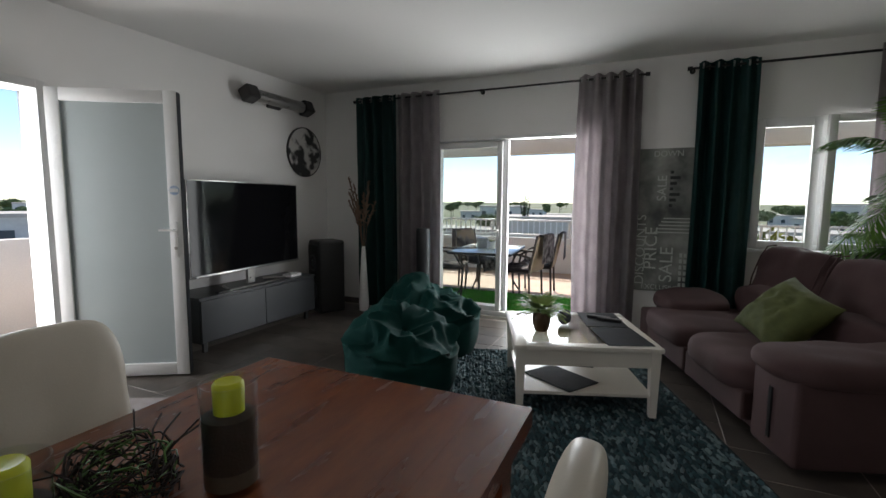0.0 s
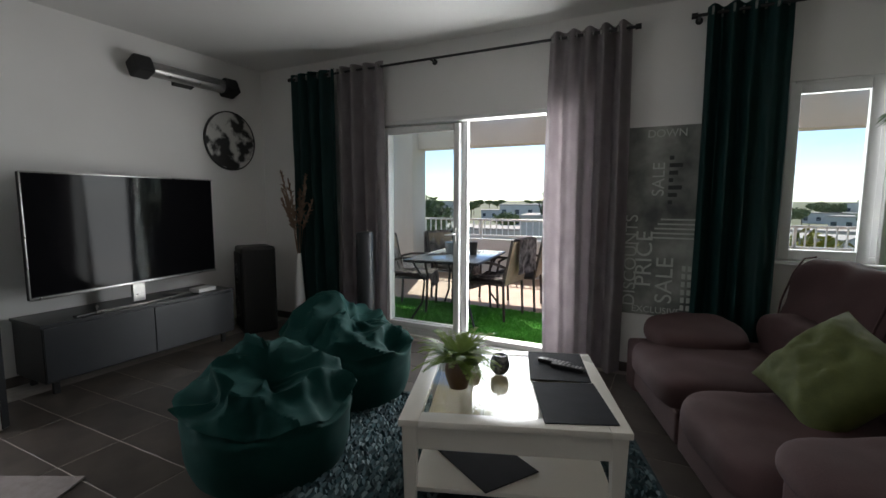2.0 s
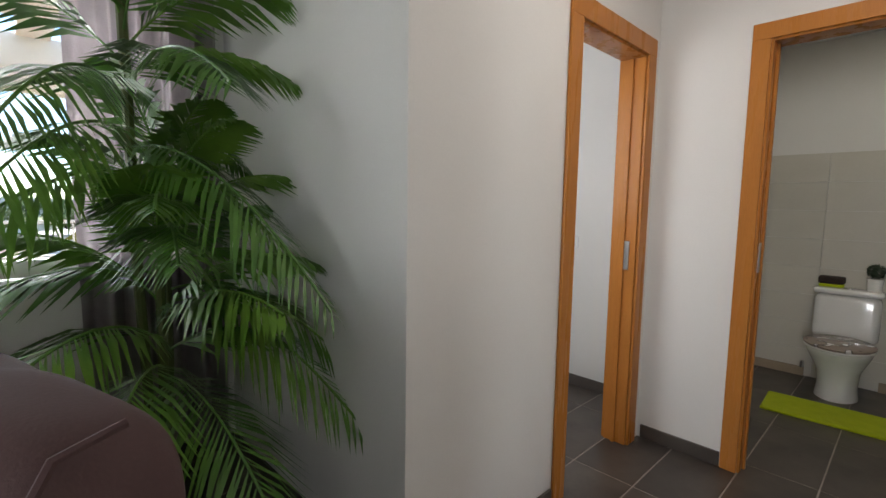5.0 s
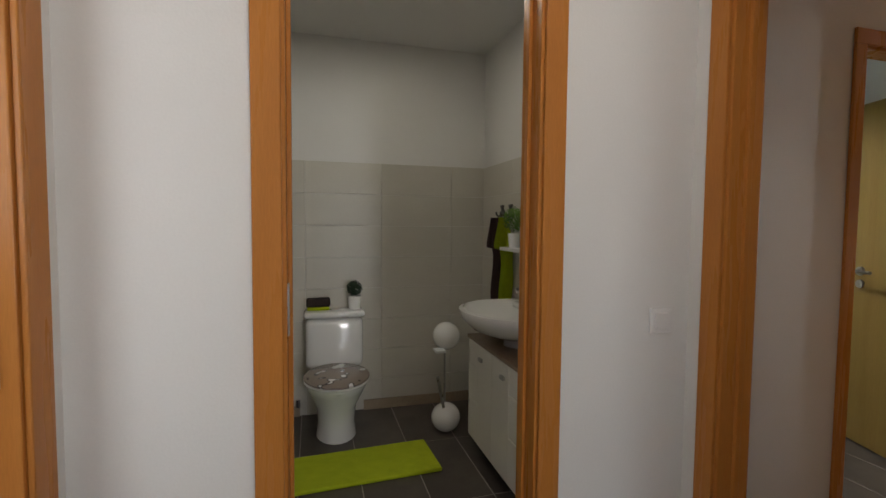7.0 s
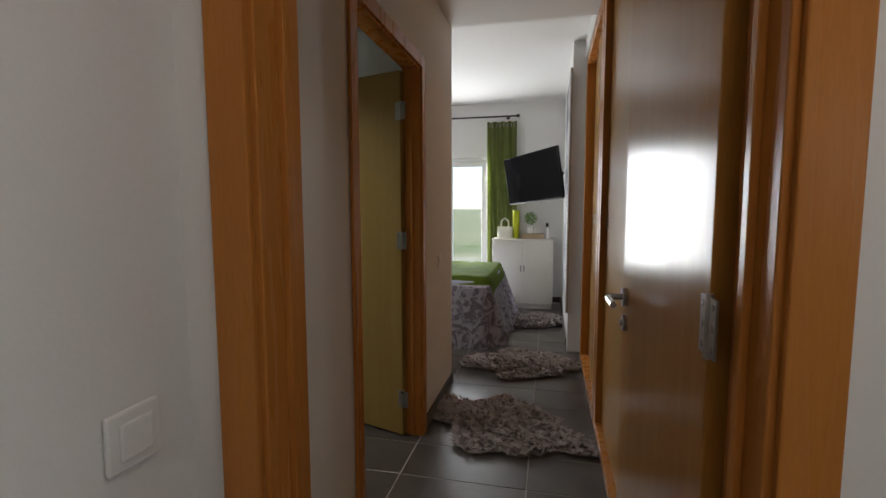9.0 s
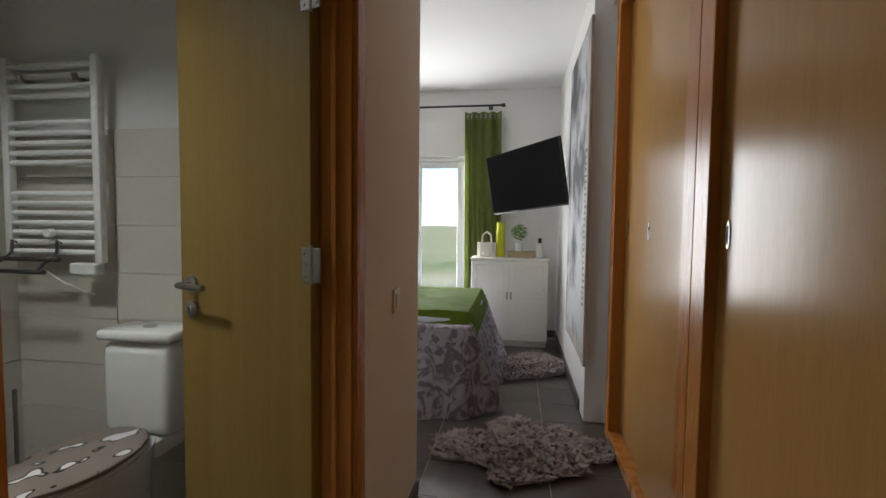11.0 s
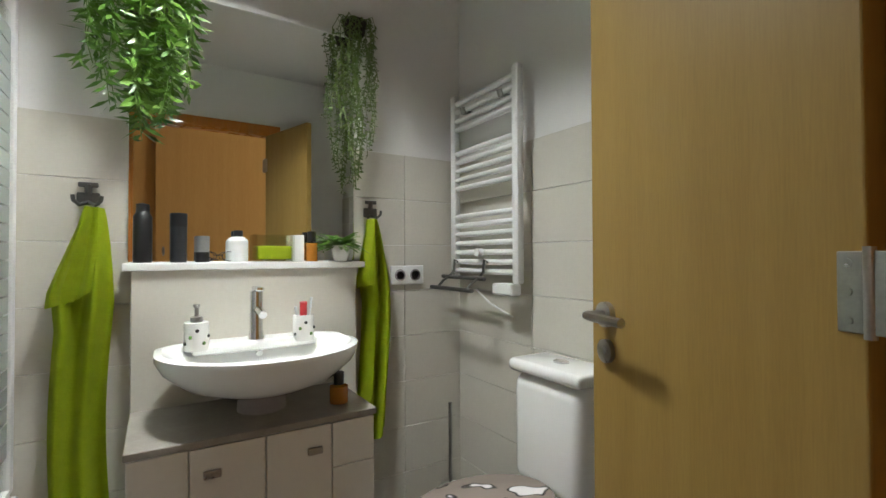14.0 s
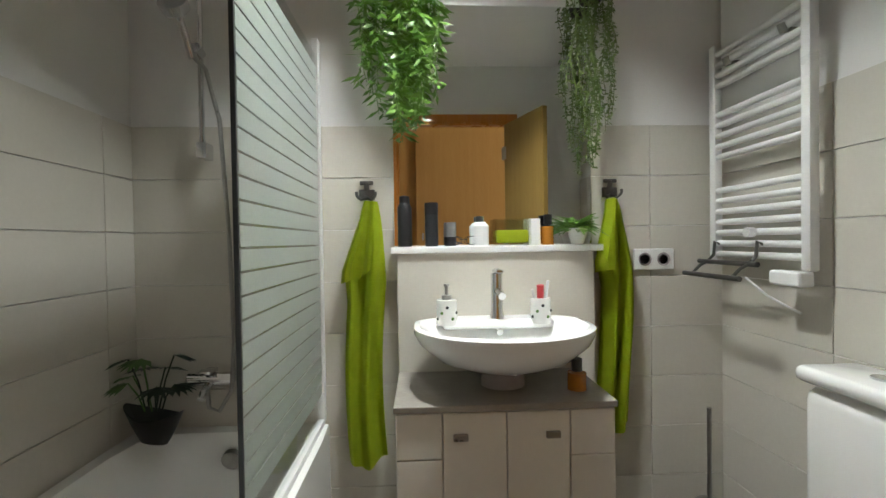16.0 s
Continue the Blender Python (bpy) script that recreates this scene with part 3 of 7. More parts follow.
bent(bm, [(-0.10, -0.28, 0.012), (0.10, -0.40, 0.012), (0.13, 0.0, 0.012), (0.10, 0.40, 0.012), (-0.10, 0.28, 0.012)], 0.011)
box(bm, -0.03, -0.05, 0.01, 0.0, 0.05, 0.2)
part("stand", bm, STEEL, tv, "curved silver stand")

bx = thing("set_top_box", pose(-2.80, 4.62, 0.522, 0, 0, 8), "small white media box under the television", "media box")
boxpart("body", (-0.06, -0.10, 0, 0.06, 0.10, 0.035), PVC, bx, 0.006)
rm = thing("remote_control", pose(-2.72, 3.62, 0.522, 0, 0, 100), "slim dark remote control on the media bench", "remote control")
boxpart("body", (-0.09, -0.022, 0, 0.09, 0.022, 0.018), BLACK, rm, 0.005)

sp = thing("loudspeaker", pose(-2.78, 5.22, 0, 0, 0, -28), "tall black party loudspeaker on the tile floor", "loudspeaker")
boxpart("cabinet", (-0.17, -0.17, 0, 0.17, 0.17, 0.90), BLACK, sp, 0.03)
bm = bmesh.new()
box(bm, -0.145, -0.182, 0.06, 0.145, -0.168, 0.84, 0.006)
part("grille", bm, material("speaker_grille", (0.010, 0.010, 0.011), 0.7, scale=40, fine=300, bump=0.6), sp)
for z, r in ((0.28, 0.11), (0.62, 0.10)):
    bm = bmesh.new()
    lathe(bm, [(0.0, 0.0), (r * 0.3, 0.012), (r * 0.35, 0.0), (r * 0.8, -0.012), (r * 0.9, 0.006), (r, 0.006), (r, -0.01)], 28)
    bmesh.ops.transform(bm, matrix=Matrix.Translation((0, -0.186, z)) @ Matrix.Rotation(radians(90), 4, 'X'), verts=bm.verts)
    part("cone", bm, GREYWOOD, sp)

for x, y, hgt in ((-1.53, 5.45, 1.07),):
    s2 = thing("column_speaker", pose(x, y, 0), "slim dark grey round column heater", "column")
    bm = bmesh.new()
    lathe(bm, [(0.12, 0.0), (0.12, 0.02), (0.085, 0.03), (0.085, hgt - 0.03), (0.075, hgt), (0.0, hgt)], 28)
    part("body", bm, GREYWOOD, s2)

vs = thing("floor_vase", pose(-2.36, 5.42, 0), "slim white floor vase holding dried stems", "vase")
bm = bmesh.new()
lathe(bm, [(0.06, 0.0), (0.065, 0.1), (0.05, 0.4), (0.028, 0.75), (0.022, 0.82), (0.018, 0.82), (0.02, 0.7), (0.0, 0.68)], 20)
part("vase_body", bm, CERAMIC, vs)
DRY = material("dried_stem", (0.24, 0.165, 0.115), 0.9, second=(0.15, 0.095, 0.065), scale=20, fine=100)
rnd = random.Random(3)
for k in range(9):
    a, l = rnd.uniform(0, 6.28), rnd.uniform(0.55, 0.92)
    tip = Vector((math.cos(a) * 0.20, math.sin(a) * 0.12, 0.78 + l))
    bm = bmesh.new()
    p0 = Vector((0, 0, 0.70))
    mid = Vector((tip.x * 0.3, tip.y * 0.3, 0.78 + l * 0.5))
    bent(bm, [p0, mid, tip], 0.003, 5)
    for j in range(34):
        t = 0.35 + 0.65 * j / 33
        c = mid.lerp(tip, (t - 0.35) / 0.65)
        d = Vector((rnd.uniform(-1, 1), rnd.uniform(-1, 1), rnd.uniform(0.2, 1.2))).normalized() * rnd.uniform(0.03, 0.075) * (1.25 - t * 0.6)
        tube(bm, c, c + d, 0.011, 0.002, 4)
    part("dried_stem", bm, DRY, vs)

ht = thing("patio_heater", pose(-3.04, 4.76, 2.52, 0, -25, 0), "wall mounted infrared heater with black end caps", "heater")
bm = bmesh.new()
lathe(bm, [(0.062, -0.38), (0.062, 0.38)], 20)
bmesh.ops.transform(bm, matrix=Matrix.Rotation(radians(90), 4, 'X'), verts=bm.verts)
part("body", bm, STEEL, ht, "brushed silver heater body")
for s in (-1, 1):
    boxpart("end_cap", (-0.075, s * 0.36, -0.075, 0.075, s * 0.52, 0.075), BLACK, ht, 0.02)
bm = bmesh.new()
for k in range(5):
    tube(bm, (0.064, -0.36, -0.03 + k * 0.015), (0.064, 0.36, -0.03 + k * 0.015), 0.003, n=6)
part("guard", bm, CHROME, ht)
boxpart("bracket", (-0.16, -0.1, -0.02, -0.05, 0.1, 0.02), BLACK, ht)

MOON = material("moon_print", (0.62, 0.61, 0.58), 0.5, second=(0.016, 0.016, 0.016), scale=6.0, fine=22, amount=1.0, bump=0.0, grain=0.1, contrast=0.05)
ck = thing("wall_clock", pose(LW, 5.27, 2.0, 0, 90, 0), "round black and white moon picture on the wall", "wall picture")
bm = bmesh.new()
lathe(bm, [(0.0, 0.022), (0.285, 0.022), (0.30, 0.018), (0.30, 0.002), (0.0, 0.002)], 48)
part("disc", bm, MOON, ck)
bm = bmesh.new()
lathe(bm, [(0.295, 0.0), (0.31, 0.0), (0.31, 0.024), (0.297, 0.024)], 48, caps=False)
part("rim", bm, BLACK, ck)


# ---- bean bags ----
def bean_bag(name, m, r, hgt, seed, label):
    b = thing(name, m, label, "bean bag", group="bean bags")
    rr = random.Random(seed)

    def fn(u, v):
        a = u * math.tau
        # side, shoulder, then the sunken top
        if v < 0.55:
            t = v / 0.55
            rad = r * (0.86 + 0.20 * math.sin(math.pi * (0.15 + t * 0.62)))
            z = hgt * 0.62 * t
        else:
            t = (v - 0.55) / 0.45
            rad = r * (1 - t) ** 0.75 * 1.02 + 0.02
            z = hgt * (0.62 + 0.30 * math.sin(t * 1.9))
        lean = 0.24 * hgt * math.cos(a - 2.4) * max(0, v - 0.42) * 1.5
        f = 0.0
        if v > 0.35:
            k = min(1, (v - 0.35) / 0.25)
            q = Vector((math.cos(a) * 1.5, math.sin(a) * 1.5, v * 4 + seed))
            rid = abs(noise.noise(q * 0.95))
            rid2 = abs(noise.noise(q * 1.7 + Vector((5, 1, 2))))
            f = k * (0.17 * (0.28 - rid) + 0.055 * (0.3 - rid2))
        f += 0.008 * noise.noise(Vector((math.cos(a) * 3, math.sin(a) * 3, v * 5 + seed)))
        if v > 0.4:
            pl_ = math.sin(a * 11 + 5 * noise.noise(Vector((math.cos(a) * 2, math.sin(a) * 2, v * 3 + seed))) + seed)
            f += 0.030 * pl_ * min(1, (v - 0.4) / 0.2) * (1.15 - v)
        rad += f * 0.75
        z += f * 0.8 + lean
        return (rad * math.cos(a), rad * math.sin(a), max(0.0, z))

    bm = bmesh.new()
    vs_ = grid(bm, 110, 70, fn, True)
    bm.faces.new([vs_[i][0] for i in range(110)][::-1])
    bm.faces.new([vs_[i][-1] for i in range(110)])
    part("cover", bm, BEANVEL, b)
    bm = bmesh.new()
    for s in (0.3, 3.4):
        pts = []
        for j in range(14):
            p = Vector(fn(s / math.tau, 0.02 + j * 0.042))
            p += Vector((p.x, p.y, 0)).normalized() * 0.002
            pts.append(p)
        bent(bm, pts, 0.003, 6)
    tagged(part("seam", bm, BEANVEL, b), kind="stuff")
    return b


bean_bag("bean_bag", pose(-0.74, 3.52, 0, 0, 0, 20), 0.40, 0.56, 2, "teal velvet bean bag slumped on the tile floor")
bean_bag("bean_bag", pose(-0.93, 4.42, 0, 0, 0, 75), 0.43, 0.62, 7, "teal velvet bean bag slumped beside the terrace door")

# ---- coffee table and rug ----
CT = pose(0.45, 3.97, 0.012, 0, 0, 20)
ct = thing("coffee_table", CT, "square white lacquered coffee table with glass top", "coffee table")
H = 0.465
for x in (-1, 1):
    for y in (-1, 1):
        bm = bmesh.new()
        lathe(bm, [(0.030, 0.0), (0.044, H - 0.03)], 4)
        bmesh.ops.transform(bm, matrix=Matrix.Translation((x * 0.425, y * 0.425, 0)) @ Matrix.Rotation(radians(45), 4, 'Z'), verts=bm.verts)
        part("leg", bm, WHITEWOOD, ct)
for a, d in (("apron", (-0.40, -0.448, 0.33, 0.40, -0.43, 0.435)), ("apron", (-0.40, 0.43, 0.33, 0.40, 0.448, 0.435)), ("apron", (-0.448, -0.40, 0.33, -0.43, 0.40, 0.435)), ("apron", (0.43, -0.40, 0.33, 0.448, 0.40, 0.435))):
    boxpart(a, d, WHITEWOOD, ct)
bm = bmesh.new()
pvc_frame(bm, -0.47, -0.47, 0.47, 0.47, H - 0.03, H, 0.085, 0.004)
bmesh.ops.transform(bm, matrix=Matrix.Rotation(radians(90), 4, 'X') @ Matrix.Scale(-1, 4, (0, 1, 0)), verts=bm.verts)
for v in bm.verts:
    v.co = Vector((v.co.x, v.co.y, abs(v.co.z)))
part("top_frame", bm, WHITEWOOD, ct)
bm = bmesh.new()
box(bm, -0.385, -0.385, H - 0.010, 0.385, 0.385, H - 0.002)
part("glass_top", bm, CLEAR, ct, "clear glass top").visible_shadow = False
boxpart("display_tray", (-0.39, -0.39, 0.335, 0.39, 0.39, 0.348), material("tray_wood", (0.70, 0.56, 0.34), 0.45, scale=4, fine=40, stretch=(1, 6, 1)), ct, 0.002, "pale wooden tray under the glass")
for x in (-0.13, 0.13):
    boxpart("divider", (x - 0.006, -0.38, 0.348, x + 0.006, 0.38, 0.43), WHITEWOOD, ct, 0.001)
boxpart("shelf", (-0.425, -0.425, 0.125, 0.425, 0.425, 0.147), WHITEWOOD, ct)


def on_table(x, y, z, rz=0):
    return CT @ pose(x, y, z, 0, 0, rz)


def place_mat(m, label):
    t = thing("place_mat", m, label, "place mat", group="place mats on the coffee table")
    boxpart("mat", (-0.15, -0.215, 0, 0.15, 0.215, 0.004), MATBLACK, t, 0.002)


place_mat(on_table(0.27, -0.21, H + 0.001, 3), "black placemat lying on the glass coffee table")
place_mat(on_table(0.26, 0.24, H + 0.001, -2), "black placemat lying on the glass coffee table")
place_mat(on_table(-0.12, -0.18, 0.148, 38), "black placemat on the lower table shelf")
place_mat(on_table(-0.02, 0.22, 0.148, 80), "black placemat on the lower table shelf")
for k in range(2):
    r_ = thing("remote_control", on_table(0.25 + 0.06 * k, 0.26 - 0.07 * k, H + 0.006, 62), "black remote control lying on a placemat", "remote control", group="remote controls")
    boxpart("body", (-0.022, -0.09, 0, 0.022, 0.09, 0.02), BLACK, r_, 0.005)
    for i in range(3):
        for j in range(6):
            bm = bmesh.new()
            tube(bm, (-0.012 + i * 0.012, -0.07 + j * 0.022, 0.019), (-0.012 + i * 0.012, -0.07 + j * 0.022, 0.0225), 0.004, n=8)
            part("button", bm, GREYVEL, r_)


def fern(name, m, pot_profile, pot_mat, fronds, length, label, leafmat, droop=0.5, seed=1):
    """A pot with arching fronds of small leaflets."""
    t = thing(name, m, label, "potted plant")
    bm = bmesh.new()
    lathe(bm, pot_profile, 22)
    part("pot", bm, pot_mat, t)
    rr = random.Random(seed)
    top = max(z for _, z in pot_profile) - 0.015
    for k in range(fronds):
        a = k * 2.4 + rr.uniform(-0.3, 0.3)
        L = length * rr.uniform(0.6, 1.05)
        up = rr.uniform(0.35, 1.0)
        bm = bmesh.new()
        pts = []
        for i in range(9):
            s = i / 8
            rad = L * s * (1 - 0.35 * up)
            z = top + L * (up * s - droop * s * s)
            pts.append(Vector((math.cos(a) * rad, math.sin(a) * rad, z)))
        bent(bm, pts, 0.0014, 4)
        side = Vector((-math.sin(a), math.cos(a), 0))
        for i in range(2, 25):
            s = i / 24.5
            j = min(7, int(s * 8))
            c = pts[j].lerp(pts[j + 1], s * 8 - j)
            w = 0.20 * length * (1 - s * 0.75)
            for q in (-1, 1):
                d = (side * q + (pts[j + 1] - pts[j]).normalized() * 0.5).normalized() * w
                e = Vector((0, 0, rr.uniform(-0.1, 0.12) * w))
                n_ = (pts[j + 1] - pts[j]).normalized() * w * 0.18
                bm.faces.new([bm.verts.new(c), bm.verts.new(c + d * 0.5 + n_ + e), bm.verts.new(c + d + e), bm.verts.new(c + d * 0.5 - n_ + e)])
        part("frond", bm, leafmat, t)
    return t


BROWNPOT = material("brown_glazed_pot", (0.10, 0.055, 0.025), 0.35, scale=8, fine=50)
FERN = material("fern_leaf", (0.24, 0.36, 0.06), 0.5, second=(0.14, 0.24, 0.04), scale=10, fine=60)
fern("potted_fern", on_table(-0.25, -0.10, H), [(0.045, 0.0), (0.065, 0.06), (0.066, 0.10), (0.052, 0.135), (0.055, 0.14), (0.048, 0.14), (0.045, 0.10), (0.0, 0.10)], BROWNPOT, 60, 0.28, "bushy green fern in a round brown pot", FERN, 0.5, 4)
for k, (x, y) in enumerate(((-0.05, 0.10), (-0.20, 0.20))):
    g = thing("candle_glass", on_table(x, y, H), "silvery mosaic glass tealight bowl on the table", "candle holder", group="tealight bowls")
    bm = bmesh.new()
    lathe(bm, [(0.028, 0.0), (0.045, 0.02), (0.052, 0.05), (0.044, 0.085), (0.034, 0.10), (0.031, 0.10), (0.041, 0.083), (0.048, 0.05), (0.04, 0.022), (0.0, 0.012)], 24)
    part("bowl", bm, material("mosaic_glass", (0.35, 0.38, 0.38), 0.15, 0.6, second=(0.06, 0.06, 0.06), scale=60, fine=90, amount=1.0, bump=0.4), g)

rg = thing("rug", pose(0.47, 3.72, 0, 0, 0, 20), "shaggy teal and grey woven rug on the tiles", "rug")
boxpart("backing", (-1.02, -1.15, 0.0, 0.80, 1.12, 0.008), RUGBASE, rg, 0.002)
rnd = random.Random(11)
xx = -1.0
vv, ff = [], []
while xx < 0.78:
    yy = -1.13
    while yy < 1.10:
        x, y = xx + rnd.uniform(-0.008, 0.008), yy + rnd.uniform(-0.01, 0.01)
        a, s, hh = rnd.uniform(-0.6, 0.6), rnd.uniform(0.010, 0.016), rnd.uniform(0.010, 0.020)
        ca, sa = math.cos(a), math.sin(a)
        b0 = len(vv)
        for px, py, pz in ((-s, -s * 1.9, 0.006), (s, -s * 1.9, 0.006), (s, s * 1.9, 0.006), (-s, s * 1.9, 0.006), (0, -s * 1.1, 0.006 + hh), (0, s * 1.1, 0.006 + hh)):
            vv.append((x + px * ca - py * sa, y + px * sa + py * ca, pz))
        ff += [(b0, b0 + 1, b0 + 4), (b0 + 1, b0 + 2, b0 + 5, b0 + 4), (b0 + 2, b0 + 3, b0 + 5), (b0 + 3, b0, b0 + 4, b0 + 5)]
        yy += 0.043
    xx += 0.026
me = bpy.data.meshes.new("pile")
me.from_pydata(vv, [], ff)
RUGYARN = bpy.data.materials.new("rug_yarn")
RUGYARN.use_nodes = True
ry_ = RUGYARN.node_tree
gi = ry_.nodes.new("ShaderNodeNewGeometry")
cr = ry_.nodes.new("ShaderNodeValToRGB")
cr.color_ramp.elements[0].color, cr.color_ramp.elements[1].color = (0.008, 0.022, 0.028, 1), (0.14, 0.19, 0.20, 1)
cr.color_ramp.elements.new(0.55).color = (0.028, 0.068, 0.078, 1)
ry_.links.new(gi.outputs["Random Per Island"], cr.inputs[0])
ry_.links.new(cr.outputs[0], ry_.nodes["Principled BSDF"].inputs["Base Color"])
ry_.nodes["Principled BSDF"].inputs["Roughness"].default_value = 0.95
me.materials.append(RUGYARN)
pl = new("pile", me)
pl.parent = rg
tagged(pl, kind="stuff")

dm = thing("door_mat", pose(-1.83, 2.42, 0, 0, 0, 27), "light grey woven door mat on the tiles", "door mat")
boxpart("mat", (-0.42, -0.24, 0, 0.62, 0.28, 0.012), material("light_grey_weave", (0.33, 0.29, 0.28), 0.95, second=(0.24, 0.21, 0.2), scale=25, fine=220, bump=0.6), dm, 0.004)

# ---- sofa ----
sf = thing("sofa", pose(1.05, 4.96, 0, 0, 0, -70.55), "dark brown microfibre two-seat sofa with high back", "sofa")
boxpart("base", (-0.34, 0.02, 0.07, 1.52, 1.02, 0.27), SOFA, sf, 0.02)
for x in (-0.28, 1.46):
    for y in (0.08, 0.94):
        boxpart("foot", (x, y, 0, x + 0.05, y + 0.05, 0.07), STEEL, sf, 0.004, "short steel foot")
for k in range(2):
    bm = bmesh.new()
    cushion(bm, -0.20 + k * 0.80, -0.10, 0.25, 0.60 + k * 0.80, 0.72, 0.47, 0.13, wrinkle=0.008)
    part("seat_cushion", bm, SOFA, sf)
    boxpart("seat_skirt", (-0.17 + k * 0.79, -0.045, 0.12, 0.59 + k * 0.79, 0.05, 0.30), SOFA, sf, 0.015)
    bm = bmesh.new()
    cushion(bm, -0.17 + k * 0.79, 0.66, 0.40, 0.62 + k * 0.79, 0.92, 0.70, 0.30, wrinkle=0.01)
    part("lumbar_cushion", bm, SOFA, sf)
    bm = bmesh.new()
    cushion(bm, -0.17 + k * 0.81, -0.13, -0.36, 0.63 + k * 0.86, 0.11, 0.25, 0.08, n=22, wrinkle=0.012)
    bmesh.ops.transform(bm, matrix=Matrix.Translation((0, 0.95, 0.78)) @ Matrix.Rotation(radians(-16), 4, 'X'), verts=bm.verts)
    hr = part("headrest", bm, SOFA, sf)
    for xs in (-0.135 + k * 0.81, 0.60 + k * 0.86):
        bm = bmesh.new()
        bent(bm, [(xs, 0.795, 0.60), (xs, 0.815, 0.75), (xs, 0.875, 0.93), (xs, 0.93, 1.02), (xs, 1.0, 1.03)], 0.006, 6)
        part("piping", bm, SOFA, hr)
boxpart("back", (-0.22, 0.85, 0.25, 1.50, 1.06, 0.72), SOFA, sf, 0.04)
bm = bmesh.new()
box(bm, 1.42, -0.02, 0.06, 1.80, 1.04, 0.52, 0.03, 3)
part("arm", bm, SOFA, sf)
bm = bmesh.new()
cushion(bm, 1.36, -0.07, 0.47, 1.84, 1.0, 0.63, 0.25, wrinkle=0.008)
part("arm_pad", bm, SOFA, sf)
boxpart("arm_trim", (1.585, -0.028, 0.14, 1.612, -0.018, 0.42), BLACK, sf, 0.002, "dark slot trim on the arm front")
bm = bmesh.new()
box(bm, -0.40, -0.04, 0.06, -0.20, 1.0, 0.40, 0.03, 3)
part("arm", bm, SOFA, sf)
bm = bmesh.new()
cushion(bm, -0.42, 0.04, 0.40, 0.05, 0.62, 0.58, 0.3, wrinkle=0.01)
bmesh.ops.transform(bm, matrix=Matrix.Translation((-0.18, 0, 0.49)) @ Matrix.Rotation(radians(8), 4, 'Y') @ Matrix.Translation((0.18, 0, -0.49)), verts=bm.verts)
part("arm_pad", bm, SOFA, sf)

pw = thing("throw_pillow", sf.matrix_basis @ pose(0.88, 0.47, 0.640, 48, 0, 14) @ pose(0, 0, 0, 0, 0, -20), "olive green velvet throw pillow leaning on the sofa", "pillow")
bm = bmesh.new()
rp = random.Random(5)


def pil(u, v, s):
    x, y = u * 2 - 1, v * 2 - 1
    e = (1 - abs(x) ** 2.6) * (1 - abs(y) ** 2.6)
    h_ = 0.125 * max(0.0, e) ** 0.55
    pinch = 1 - 0.10 * (1 - x * x) * abs(y) ** 3 - 0.0
    pinch2 = 1 - 0.10 * (1 - y * y) * abs(x) ** 3
    h_ += 0.035 * noise.noise(Vector((x * 2.4, y * 2.4, s))) * max(0.0, e)
    h_ += 0.030 * abs(noise.noise(Vector((x * 3.2, y * 5, s + 3)))) * max(0.0, e)
    return (x * 0.25 * pinch2, y * 0.25 * pinch, s * h_)


for s in (-1, 1):
    grid(bm, 34, 34, lambda u, v: pil(u, v, s))
bmesh.ops.remove_doubles(bm, verts=bm.verts, dist=0.0005)
part("cover", bm, OLIVE, pw)

# ---- palm ----
pm = thing("palm", pose(2.78, 5.20, 0), "tall artificial areca palm in the corner behind the sofa", "palm plant")
bm = bmesh.new()
lathe(bm, [(0.12, 0.0), (0.155, 0.28), (0.16, 0.30), (0.145, 0.30), (0.14, 0.26), (0.0, 0.25)], 26)
part("pot", bm, BLACK, pm)
bm = bmesh.new()
lathe(bm, [(0.0, 0.275), (0.139, 0.262)], 20)
part("soil", bm, material("soil", (0.03, 0.02, 0.013), 0.95, scale=30, fine=100, bump=0.8), pm)
rp = random.Random(21)
stems = [(-0.05, 0.0, 1.95), (0.04, 0.03, 1.35), (0.0, -0.06, 1.05)]
for sx, sy, sh in stems:
    bm = bmesh.new()
    bent(bm, [(sx * 0.5, sy * 0.5, 0.25), (sx, sy, sh * 0.5), (sx * 1.2, sy * 1.2, sh)], 0.017, 8)
    part("stem", bm, STEM, pm)


